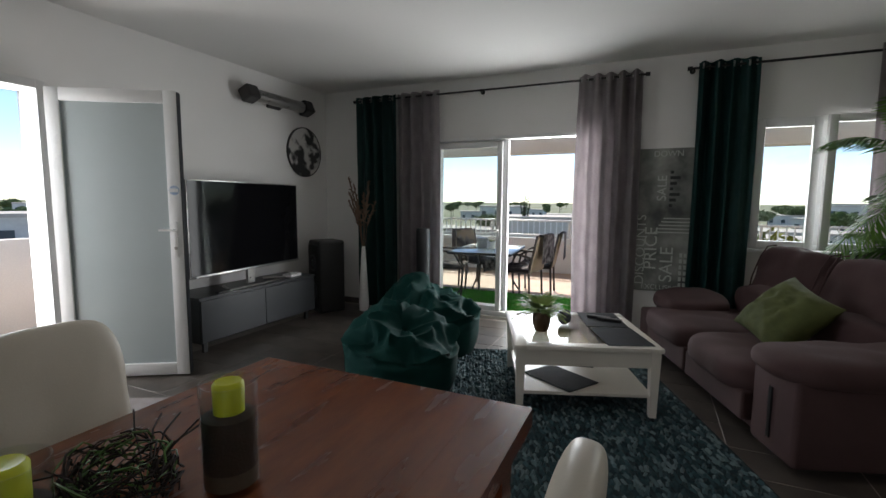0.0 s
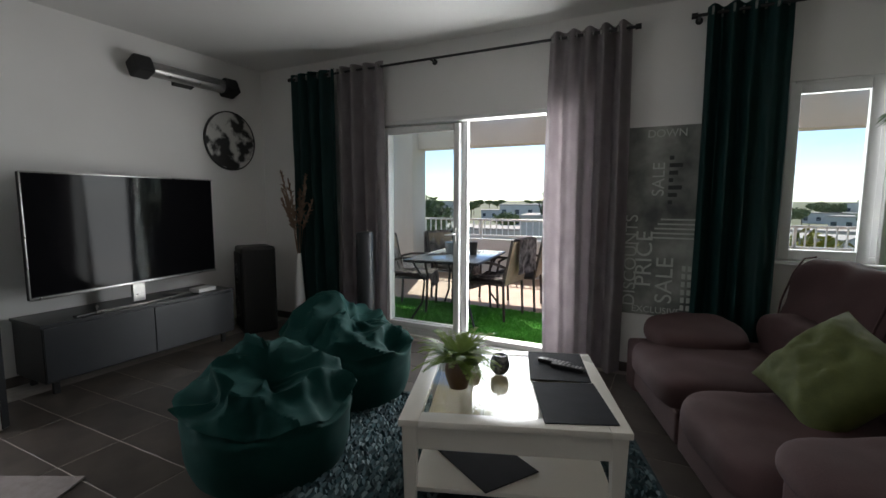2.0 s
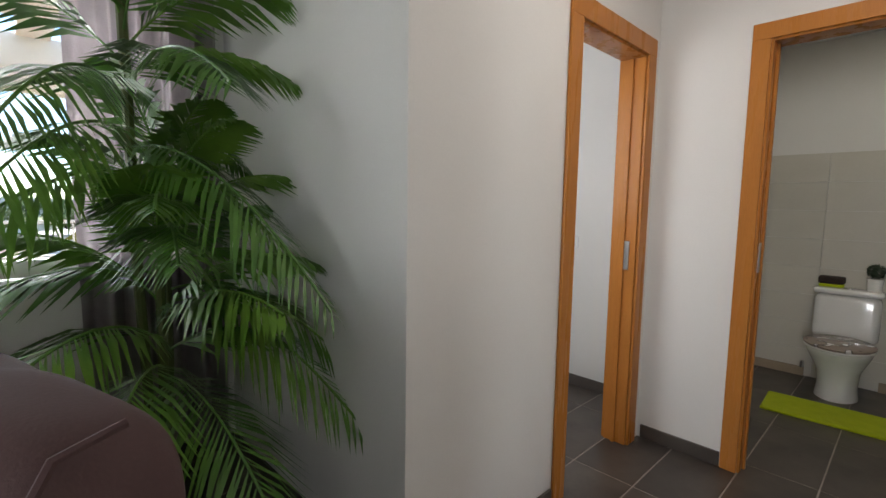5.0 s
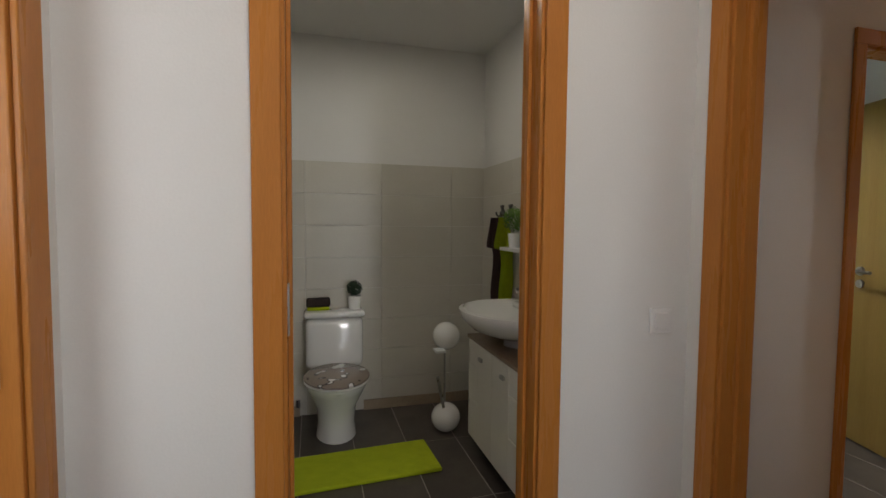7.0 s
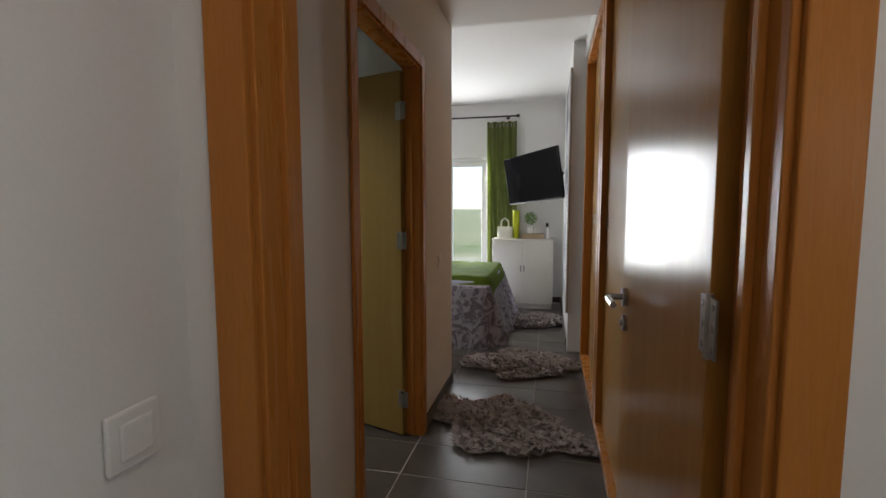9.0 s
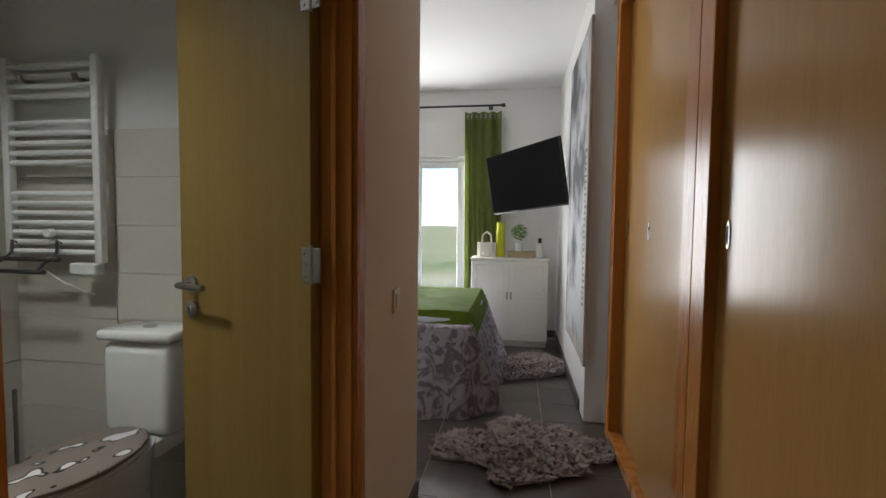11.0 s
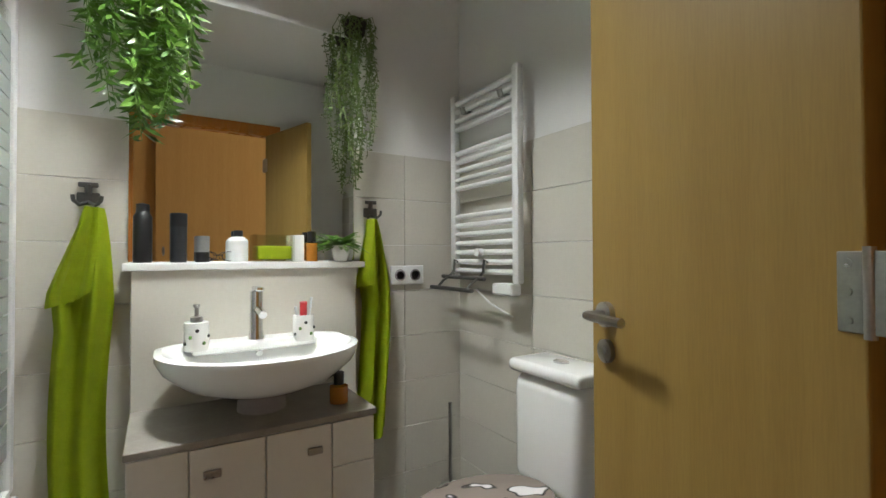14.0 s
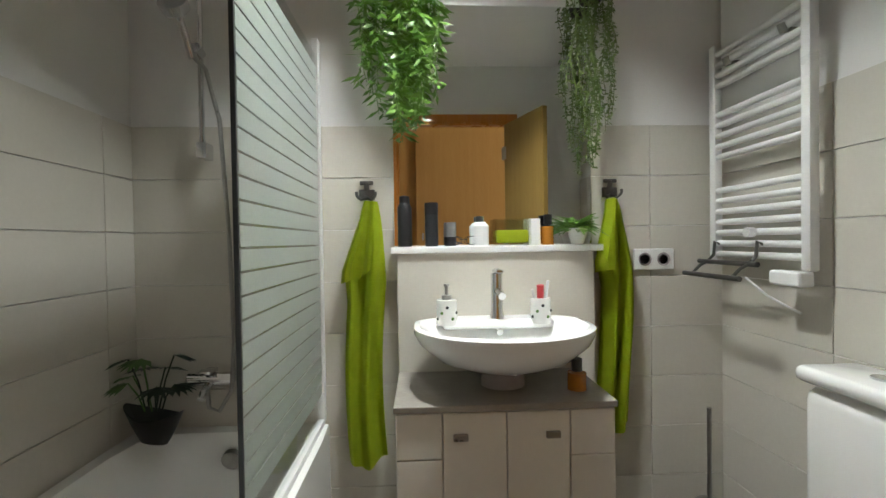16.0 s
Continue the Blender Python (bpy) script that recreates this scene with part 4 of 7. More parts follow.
def palm_frond(root, az, up, L, droop, seed):
    rr = random.Random(seed)
    dirh = Vector((math.cos(az), math.sin(az), 0))
    pts = []
    N = 16
    for i in range(N + 1):
        s = i / N
        pts.append(root + dirh * (L * (s * math.cos(up) + 0.10 * s * s)) + Vector((0, 0, L * (math.sin(up) * s - droop * s * s))))
    bm = bmesh.new()
    bent(bm, pts, 0.0045, 5)
    side = Vector((-math.sin(az), math.cos(az), 0))
    n = 38
    for i in range(5, n + 1):
        s = i / n
        f = s * N
        j = min(N - 1, int(f))
        c = pts[j].lerp(pts[j + 1], f - j)
        tan = (pts[j + 1] - pts[j]).normalized()
        nor = side.cross(tan).normalized()
        w = L * 0.36 * math.sin(math.pi * (0.16 + 0.80 * s)) ** 0.8 + 0.02
        for q in (-1, 1):
            d = (side * q * 0.80 + tan * (0.55 + 0.5 * s) + nor * 0.10).normalized()
            d = (d + Vector((rr.uniform(-0.08, 0.08), rr.uniform(-0.08, 0.08), rr.uniform(-0.12, 0.05)))).normalized()
            ww = 0.0095 + 0.003 * rr.random()
            a0 = tan * ww * 0.5
            mid = c + d * w * 0.5 + Vector((0, 0, -0.04 * w))
            end = c + d * w + Vector((0, 0, -0.30 * w))
            v = [bm.verts.new(p) for p in (c - a0 * 0.4, c + a0 * 0.4, mid + tan * ww, mid - tan * ww, end)]
            bm.faces.new((v[0], v[1], v[2], v[3]))
            bm.faces.new((v[3], v[2], v[4]))
    part("frond", bm, LEAF if rr.random() < 0.6 else LEAF2, pm)


k = 0
for sx, sy, sh in stems:
    nf = {1.95: 14, 1.35: 11, 1.05: 10}[sh]
    for i in range(nf):
        az = i * 2.399 + sh * 2
        if math.sin(az) > 0.25:
            az = -az * 0.98
        zr = sh - 0.045 * i
        up = 1.35 - 0.11 * i
        L = 0.50 + 0.06 * min(i, 5) + rp.uniform(-0.06, 0.08)
        if math.cos(az) > 0.1:
            L = min(L, 0.40 / (math.cos(az) * math.cos(max(0.15, up))))
        palm_frond(Vector((sx * 1.2, sy * 1.2, zr)), az, max(0.15, up), min(L, 0.74), 0.32 + 0.045 * i, k)
        k += 1

# poster
ps = thing("canvas_print", pose(0.79, LN, 0.49), "tall grey green canvas print with block lettering", "canvas print")
PRINT = material("grey_collage_print", (0.36, 0.37, 0.34), 0.6, second=(0.07, 0.078, 0.075), scale=3.2, fine=22, amount=1.0, bump=0.05)
PALE = material("pale_print_ink", (0.56, 0.58, 0.54), 0.6, second=(0.38, 0.41, 0.38), scale=9, fine=40)
DARKINK = material("dark_print_ink", (0.03, 0.035, 0.035), 0.6, scale=9, fine=40)
boxpart("canvas", (0, -0.028, 0, 0.60, -0.002, 1.44), PRINT, ps, 0.003)


def lettering(parent, text, x, z, size, mat, y=-0.0295, rot=90):
    cu = bpy.data.curves.new("lettering", 'FONT')
    cu.body, cu.size, cu.extrude = text, size, 0.0004
    ob = bpy.data.objects.new("lettering", cu)
    me_ = bpy.data.meshes.new_from_object(ob)
    bpy.data.objects.remove(ob)
    me_.materials.clear()
    me_.materials.append(mat)
    o = new("lettering", me_)
    o.parent = parent
    o.matrix_basis = pose(x, y, z, 90, 0, 0) @ pose(0, 0, 0, 0, 0, rot)
    return o


lettering(ps, "DISCOUNTS", 0.10, 0.06, 0.13, PALE)
lettering(ps, "PRICE", 0.21, 0.22, 0.17, PALE)
lettering(ps, "SALE", 0.36, 0.10, 0.17, PALE)
lettering(ps, "SALE", 0.27, 0.92, 0.12, PALE)
lettering(ps, "EXCLUSIVE", 0.08, 0.02, 0.07, PALE, rot=0)
lettering(ps, "DOWN", 0.14, 1.36, 0.08, PALE, rot=0)
bm = bmesh.new()
for i in range(7):
    box(bm, 0.30, -0.0305, 0.86 + i * 0.055, 0.33 + 0.03 * (i % 3), -0.0282, 0.89 + i * 0.055)
tagged(part("printed_marks", bm, DARKINK, ps), kind="stuff")
bm = bmesh.new()
for i in range(6):
    for j in range(4):
        box(bm, 0.42 + j * 0.04, -0.0305, 0.06 + i * 0.06, 0.445 + j * 0.04, -0.0282, 0.10 + i * 0.06)
for i in range(5):
    box(bm, 0.18 + i * 0.02, -0.0305, 0.60 + i * 0.035, 0.56, -0.0282, 0.612 + i * 0.035)
tagged(part("printed_facade", bm, PALE, ps), kind="stuff")

ac = thing("air_conditioner", pose(3.22, 5.04, 2.37), "white wall mounted air conditioner", "air conditioner")
bm = bmesh.new()
box(bm, -0.20, -0.40, 0.0, -0.002, 0.40, 0.27, 0.03, 3)
part("body", bm, PVC, ac)
boxpart("louvre", (-0.185, -0.36, -0.006, -0.06, 0.36, 0.002), GREYWOOD, ac)

# ---- dining table ----
dt = thing("dining_table", pose(0.07, 1.10, 0), "reddish cherry wood dining table with thick top", "dining table")
rnd = random.Random(9)
for i in range(7):
    x = -0.53 + i * 1.08 / 7
    bm = bmesh.new()
    box(bm, x + 0.0002, -0.85, 0.70, x + 1.08 / 7 - 0.0002, 0.82, 0.76)
    o = part("plank", bm, CHERRY, dt)
for x in (-0.50, 0.40):
    for y in (-0.80, 0.67):
        boxpart("leg", (x, y, 0, x + 0.10, y + 0.10, 0.70), CHERRY, dt, 0.004)
boxpart("apron", (-0.42, 0.70, 0.60, 0.42, 0.725, 0.70), CHERRY, dt)
boxpart("apron", (0.44, -0.70, 0.60, 0.465, 0.67, 0.70), CHERRY, dt)
boxpart("apron", (-0.465, -0.70, 0.60, -0.44, 0.67, 0.70), CHERRY, dt)


def dining_chair(m, label):
    c = thing("dining_chair", m, label, "dining chair", group="dining chairs")
    bm = bmesh.new()
    cushion(bm, -0.22, -0.22, 0.40, 0.22, 0.24, 0.50, 0.18)
    part("seat", bm, CREAM, c)
    bm = bmesh.new()
    cushion(bm, -0.215, -0.045, 0.0, 0.215, 0.045, 0.56, 0.12, wrinkle=0.004)
    bmesh.ops.transform(bm, matrix=Matrix.Translation((0, -0.21, 0.44)) @ Matrix.Rotation(radians(9), 4, 'X'), verts=bm.verts)
    part("backrest", bm, CREAM, c)
    for x in (-0.19, 0.15):
        for y in (-0.20, 0.18):
            boxpart("leg", (x, y, 0, x + 0.04, y + 0.04, 0.42), CHERRY, c, 0.004)
    return c


dining_chair(pose(-0.50, 1.32, 0, 0, 0, -90), "cream leather dining chair pushed up to the table")
dining_chair(pose(0.55, 1.22, 0, 0, 0, 90), "cream leather dining chair pushed up to the table")

GLASSW = glass("thick_glass", (0.95, 0.97, 0.96))
YELLOW = material("yellow_wax", (0.62, 0.66, 0.02), 0.5, second=(0.55, 0.58, 0.02), scale=8, fine=60)
SAND = material("dark_filling", (0.025, 0.014, 0.010), 0.9, second=(0.012, 0.008, 0.006), scale=40, fine=150, bump=0.6)
for x, y in ((0.10, 1.25), (0.06, 0.88)):
    j = thing("candle_jar", pose(x, y, 0.761), "glass cylinder with dark filling and yellow candle", "candle jar", group="candle jars")
    bm = bmesh.new()
    lathe(bm, [(0.0, 0.0), (0.058, 0.0), (0.060, 0.01), (0.060, 0.24), (0.0565, 0.24), (0.0565, 0.012), (0.0, 0.012)], 36)
    part("jar", bm, GLASSW, j)
    bm = bmesh.new()
    lathe(bm, [(0.0, 0.05), (0.056, 0.05), (0.056, 0.165), (0.0, 0.170)], 30)
    part("filling", bm, SAND, j)
    bm = bmesh.new()
    lathe(bm, [(0.0, 0.013), (0.0562, 0.013), (0.0562, 0.05), (0.0, 0.05)], 30)
    part("sand_base", bm, material("brown_sand", (0.10, 0.07, 0.05), 0.9, scale=60, fine=200), j)
    bm = bmesh.new()
    lathe(bm, [(0.0, 0.172), (0.032, 0.172), (0.033, 0.234), (0.028, 0.241), (0.0, 0.235)], 26)
    part("candle", bm, YELLOW, j, "yellow pillar candle")

ne = thing("twig_nest", pose(-0.06, 1.11, 0.761), "dark twig nest with green moss on the table", "decoration")
rnd = random.Random(17)
for nm, mat_, cnt in (("twigs", material("dark_twig", (0.022, 0.014, 0.009), 0.9, scale=20, fine=90), 130), ("moss", LEAF, 40)):
    bm = bmesh.new()
    for i in range(cnt):
        a = rnd.uniform(0, 6.28)
        R, z = 0.10 * rnd.uniform(0.55, 1.1), rnd.uniform(0.008, 0.09)
        pts = []
        for q in range(6):
            b_ = a + q * rnd.uniform(0.15, 0.3)
            pts.append((R * math.cos(b_) + rnd.uniform(-0.008, 0.008), R * math.sin(b_) + rnd.uniform(-0.008, 0.008), z + 0.02 * math.sin(q) + rnd.uniform(-0.004, 0.008)))
        bent(bm, pts, rnd.uniform(0.0012, 0.003), 4)
    tagged(part(nm, bm, mat_, ne), kind="stuff")
bm = bmesh.new()
for i in range(7):
    a = rnd.uniform(0, 6.28)
    bent(bm, [(0.06 * math.cos(a), 0.06 * math.sin(a), 0.06), (0.1 * math.cos(a + 0.4), 0.1 * math.sin(a + 0.4), 0.11), (0.15 * math.cos(a + 0.5), 0.15 * math.sin(a + 0.5), 0.12 + rnd.uniform(0, 0.05))], 0.002, 4)
tagged(part("stray_twigs", bm, SAND, ne), kind="stuff")

# ---- toilet room and bathroom: tiles ----
def tiled(wall_name, m, length, rows, height=0.2, width=0.5, skip=()):
    """Rows of wall tiles along local x, standing proud along local -y, as parts of the wall."""
    w = bpy.data.objects[wall_name]
    bm = bmesh.new()
    box(bm, 0.0012, -0.008, 0.0012, width - 0.0012, 0.0, height - 0.0012, 0.0012, 1)
    full = finish(bm, "tile", WALLTILE)
    n = int(length / width)
    rest = length - n * width
    bm = bmesh.new()
    box(bm, 0.0012, -0.008, 0.0012, max(0.01, rest - 0.0012), 0.0, height - 0.0012, 0.0012, 1)
    cut = finish(bm, "tile", WALLTILE)
    for r in range(rows):
        for k in range(n + (1 if rest > 0.03 else 0)):
            o = new("tile", full if k < n else cut)
            o.parent = w
            o.matrix_basis = m @ pose(k * width, 0, r * height)


tiled("wall_bath_east", pose(BE, BN, 0, 0, 0, -90), BN - BS, 8)
tiled("wall_bath_south", pose(BE - 0.008, BS, 0, 0, 0, 180), BE - 0.008 - 5.10, 8)
tiled("wall_bath_north", pose(5.10, BN, 0, 0, 0, 0), BE - 0.008 - 5.10, 8)
tiled("wall_toilet_east", pose(6.80, 4.3, 0, 0, 0, -90), 1.75, 8, 0.2115)
tiled("wall_bath_north", pose(6.792, 2.55, 0, 0, 0, 180), 1.77, 8, 0.2115)


def toilet(m, label):
    t = thing("toilet", m, label, "toilet")
    # local y runs out from the wall
    bm = bmesh.new()
    box(bm, -0.18, 0.012, 0.40, 0.18, 0.18, 0.765, 0.045, 4)
    part("cistern", bm, CERAMIC, t)
    bm = bmesh.new()
    box(bm, -0.19, 0.010, 0.768, 0.19, 0.19, 0.812, 0.018, 3)
    part("cistern_lid", bm, CERAMIC, t)
    bm = bmesh.new()
    lathe(bm, [(0.026, 0.0), (0.026, 0.006), (0.02, 0.009), (0.0, 0.009)], 20, (0, 0.10, 0.811), 1.3, 0.8)
    part("flush_button", bm, CHROME, t, "chrome flush button")
    bm = bmesh.new()
    rings = [(0.12, 0.17, 0.30, 0.0), (0.11, 0.16, 0.30, 0.10), (0.12, 0.18, 0.32, 0.22), (0.165, 0.22, 0.36, 0.34), (0.18, 0.245, 0.38, 0.395), (0.18, 0.245, 0.38, 0.405)]
    vs_ = [[bm.verts.new((sx * math.cos(a * math.tau / 32), cy + sy * math.sin(a * math.tau / 32), z)) for a in range(32)] for sx, sy, cy, z in rings]
    for u, v in zip(vs_, vs_[1:]):
        for k in range(32):
            bm.faces.new((u[k], u[(k + 1) % 32], v[(k + 1) % 32], v[k]))
    bm.faces.new(vs_[0][::-1])
    bm.faces.new(vs_[-1])
    box(bm, -0.13, 0.012, 0.33, 0.13, 0.2, 0.402, 0.02)
    part("bowl", bm, CERAMIC, t)
    for nm, z0, z1, mt in (("seat", 0.407, 0.424, CERAMIC), ("lid", 0.426, 0.446, DROPS)):
        bm = bmesh.new()
        lathe(bm, [(0.0, z0), (0.185, z0), (0.19, z0 + 0.006), (0.19, z1 - 0.006), (0.182, z1), (0.0, z1 + 0.004)], 40, (0, 0.405, 0), 1.0, 1.2)
        part(nm, bm, mt, t, "glossy lid printed with water drops" if nm == "lid" else "")
    for x in (-0.07, 0.07):
        bm = bmesh.new()
        tube(bm, (x, 0.205, 0.41), (x, 0.205, 0.44), 0.016)
        part("lid_hinge", bm, CHROME, t)
    return t


DROPS = bpy.data.materials.new("water_drop_print")
DROPS.use_nodes = True
dn, dl = DROPS.node_tree.nodes, DROPS.node_tree.links
tcn, vor, nz = dn.new("ShaderNodeTexCoord"), dn.new("ShaderNodeTexNoise"), dn.new("ShaderNodeTexNoise")
vor.inputs["Scale"].default_value, vor.inputs["Detail"].default_value = 13.0, 1.0
nz.inputs["Scale"].default_value = 3.0
rmp = dn.new("ShaderNodeValToRGB")
rmp.color_ramp.elements[0].position, rmp.color_ramp.elements[0].color = 0.0, (0.27, 0.22, 0.19, 1)
rmp.color_ramp.elements[1].position, rmp.color_ramp.elements[1].color = 1.0, (0.80, 0.78, 0.78, 1)
for pos, col in ((0.585, (0.27, 0.22, 0.19, 1)), (0.60, (0.035, 0.028, 0.025, 1)), (0.625, (0.035, 0.028, 0.025, 1)), (0.65, (0.80, 0.78, 0.78, 1))):
    rmp.color_ramp.elements.new(pos).color = col
dl.new(tcn.outputs["Object"], vor.inputs["Vector"])
dl.new(vor.outputs["Fac"], rmp.inputs[0])
dl.new(rmp.outputs[0], dn["Principled BSDF"].inputs["Base Color"])
dn["Principled BSDF"].inputs["Roughness"].default_value = 0.12

toilet(pose(6.01, BS + 0.010, 0) @ Matrix.Diagonal((0.84, 1.04, 0.99, 1)), "white ceramic toilet with a water-drop printed lid")
toilet(pose(6.79, 3.62, 0, 0, 0, 90) @ Matrix.Diagonal((1.0, 1.0, 0.89, 1.0)), "white ceramic toilet with a brown and white printed lid")


def washbasin(m, w, d, label):
    """A half-round basin: local y from 0 at the wall to d in front; its rim is at z = 0."""
    t = thing("washbasin", m, label, "washbasin")
    bm = bmesh.new()

    def edge(a, k):
        # half ellipse in front, straight at the back
        x = w / 2 * k * math.cos(a)
        y = d * 0.42 + (d * 0.58 if math.sin(a) > 0 else d * 0.42) * k * math.copysign(abs(math.sin(a)) ** (1.0 if math.sin(a) > 0 else 0.35), math.sin(a))
        return x, y

    n = 56
    prof = [(0.22, -0.145), (0.48, -0.132), (0.76, -0.098), (0.94, -0.05), (1.0, -0.014), (0.995, 0.0), (0.93, 0.004), (0.86, -0.012), (0.70, -0.06), (0.40, -0.090), (0.10, -0.096)]
    rows = []
    for k, z in prof:
        row = []
        for i in range(n):
            a = i * math.tau / n
            x, y = edge(a, k)
            if k < 0.9 and z > -0.13 and prof.index((k, z)) > 5:
                y += 0.03 * (1 - k) + 0.025
            row.append(bm.verts.new((x, y, z)))
        rows.append(row)
    for u, v in zip(rows, rows[1:]):
        for k in range(n):
            bm.faces.new((u[k], u[(k + 1) % n], v[(k + 1) % n], v[k]))
    bm.faces.new(rows[0][::-1])
    bm.faces.new(rows[-1])
    part("bowl", bm, CERAMIC, t)
    boxpart("tap_ledge", (-w * 0.33, 0.002, -0.03, w * 0.33, d * 0.24, 0.004), CERAMIC, t, 0.012)
    bm = bmesh.new()
    tube(bm, (0, d * 0.27, -0.035), (0, d * 0.285, -0.037), 0.011, n=16)
    part("overflow_ring", bm, CHROME, t, "chrome overflow ring")
    bm = bmesh.new()
    lathe(bm, [(0.026, 0.004), (0.024, 0.02), (0.021, 0.03), (0.021, 0.165), (0.0, 0.17)], 22, (0, d * 0.15, 0))
    bent(bm, [(0, d * 0.15, 0.10), (0, d * 0.15 + 0.06, 0.105), (0, d * 0.15 + 0.115, 0.095)], 0.013, 10)
    box(bm, -0.014, d * 0.15 - 0.012, 0.168, 0.014, d * 0.15 + 0.07, 0.182, 0.005)
    part("mixer_tap", bm, CHROME, t, "chrome single lever mixer tap")
    bm = bmesh.new()
    lathe(bm, [(0.075, -0.204), (0.07, -0.130)], 22, (0, d * 0.36, 0))
    part("trap_cover", bm, GREYVEL, t)
    return t


def vanity(m, w, d, h, label, worktop):
    v = thing("vanity_cabinet", m, label, "vanity cabinet")
    boxpart("body", (-w / 2, 0.002, 0.06, w / 2, d - 0.02, h - 0.02), WHITEWOOD, v, 0.003)
    boxpart("plinth", (-w / 2 + 0.03, 0.02, 0, w / 2 - 0.03, d - 0.06, 0.06), GREYWOOD, v)
    boxpart("top", (-w / 2 - 0.005, 0.002, h - 0.02, w / 2 + 0.005, d + 0.005, h), worktop, v, 0.003)
    dw = w * 0.29
    for s in (-1, 1):
        o = boxpart("door", (min(0, s * dw) + 0.0015, d - 0.02, 0.08, max(0, s * dw) - 0.0015, d - 0.002, h - 0.025), WHITEWOOD, v, 0.003)
        boxpart("handle", (s * dw * 0.72 - 0.022, d - 0.002, h - 0.105, s * dw * 0.72 + 0.022, d + 0.012, h - 0.085), STEEL, o, 0.003, "small steel pull")
        for z0, z1 in ((0.08, 0.30), (0.303, 0.50), (0.503, h - 0.025)):
            if z1 > z0:
                x0, x1 = (dw, w / 2) if s > 0 else (-w / 2, -dw)
                boxpart("drawer_front", (x0 + 0.0015, d - 0.02, z0, x1 - 0.0015, d - 0.003, z1), WHITEWOOD, v, 0.003)
    return v


GREYTOP = material("grey_laminate", (0.34, 0.31, 0.27), 0.35, scale=9, fine=80)
PRE = 6.687
vb = thing("pre_wall", pose(0, 0, 0), "white boxed ledge wall behind the washbasin", "ledge", kind="structure")
boxpart("box", (PRE, 0.755, 0.0, BE - 0.008, 1.503, 1.107), WALLTILE, vb, 0.003)
boxpart("ledge", (PRE - 0.012, 0.722, 1.107, BE - 0.008, 1.525, 1.132), PVC, vb, 0.004)
vanity(pose(PRE, 1.165, 0, 0, 0, 90), 0.665, 0.365, 0.664, "white bathroom vanity cabinet with grey top", GREYTOP)
washbasin(pose(PRE, 1.142, 0.868, 0, 0, 90), 0.60, 0.47, "white ceramic washbasin with chrome mixer tap")
mi = thing("mirror", pose(0, 0, 0), "large frameless mirror above the bathroom ledge", "mirror")
boxpart("mirror_glass", (BE - 0.020, 0.742, 1.134, BE - 0.0095, 1.515, 2.055), MIRROR, mi, 0.002)
boxpart("top_rail", (BE - 0.026, 0.732, 2.055, BE - 0.0095, 1.525, 2.071), PVC, mi, 0.002)


# hooks and towels
def towel(m, length, wtop, wbot, seed, label, matl):
    t = thing("towel", m, label, "towel")
    bm = bmesh.new()

    def fn(u, v):
        w = wtop + (wbot - wtop) * min(1, v * 3.2) ** 0.8
        x = (u - 0.5) * w
        fold = 0.022 * math.sin(u * 13 + seed + 1.5 * v) * min(1, 0.3 + v * 2) + 0.02 * noise.noise(Vector((u * 3, v * 2.5, seed)))
        flap = -0.025 * max(0, 1 - abs(v - 0.22) * 6) * (1 if u < 0.35 else 0)
        x += flap + 0.02 * math.sin(v * 4 + seed)
        return (x, -0.03 - 0.02 * math.sin(math.pi * u) + fold, -v * length * (1 - 0.10 * abs(u - 0.4)))

    grid(bm, 40, 50, fn)
    bmesh.ops.solidify(bm, geom=list(bm.faces), thickness=0.009)
    part("cloth", bm, matl, t)
    bm = bmesh.new()

    def flap(u, v):
        a = fn(0.05 + u * 0.7, v * 0.26)
        return (a[0] - 0.02 * v, a[1] - 0.016 - 0.012 * math.sin(u * 6), a[2] - 0.05 * v * (1 - u))

    grid(bm, 18, 14, flap)
    bmesh.ops.solidify(bm, geom=list(bm.faces), thickness=0.008)
    part("folded_corner", bm, matl, t)


PEWTER = material("dark_pewter", (0.17, 0.165, 0.16), 0.35, 0.9, scale=20, fine=120, bump=0.03)


def wall_hook(m):
    h = thing("wall_hook", m, "grey metal flower shaped wall hook", "hook", group="wall hooks")
    bm = bmesh.new()
    box(bm, -0.03, -0.01, -0.02, 0.03, -0.001, 0.02, 0.004)
    for s in (-1, 1):
        bent(bm, [(0, -0.008, -0.01), (s * 0.02, -0.03, -0.022), (s * 0.034, -0.036, -0.008), (s * 0.036, -0.036, 0.008)], 0.006)
    bent(bm, [(0, -0.006, 0.015), (0, -0.012, 0.045)], 0.010)
    box(bm, -0.026, -0.016, 0.036, 0.026, -0.006, 0.052, 0.004)
    part("hook_body", bm, PEWTER, h)


for y, ln in ((1.617, 1.02), (0.666, 0.93)):
    m = pose(BE - 0.008, y, 1.335, 0, 0, -90)
    wall_hook(m)
    towel(m @ pose(0, -0.006, -0.03), ln, 0.05, 0.145 if y > 1 else 0.135, y * 9, "bright lime green terry towel hanging from a hook", LIME)


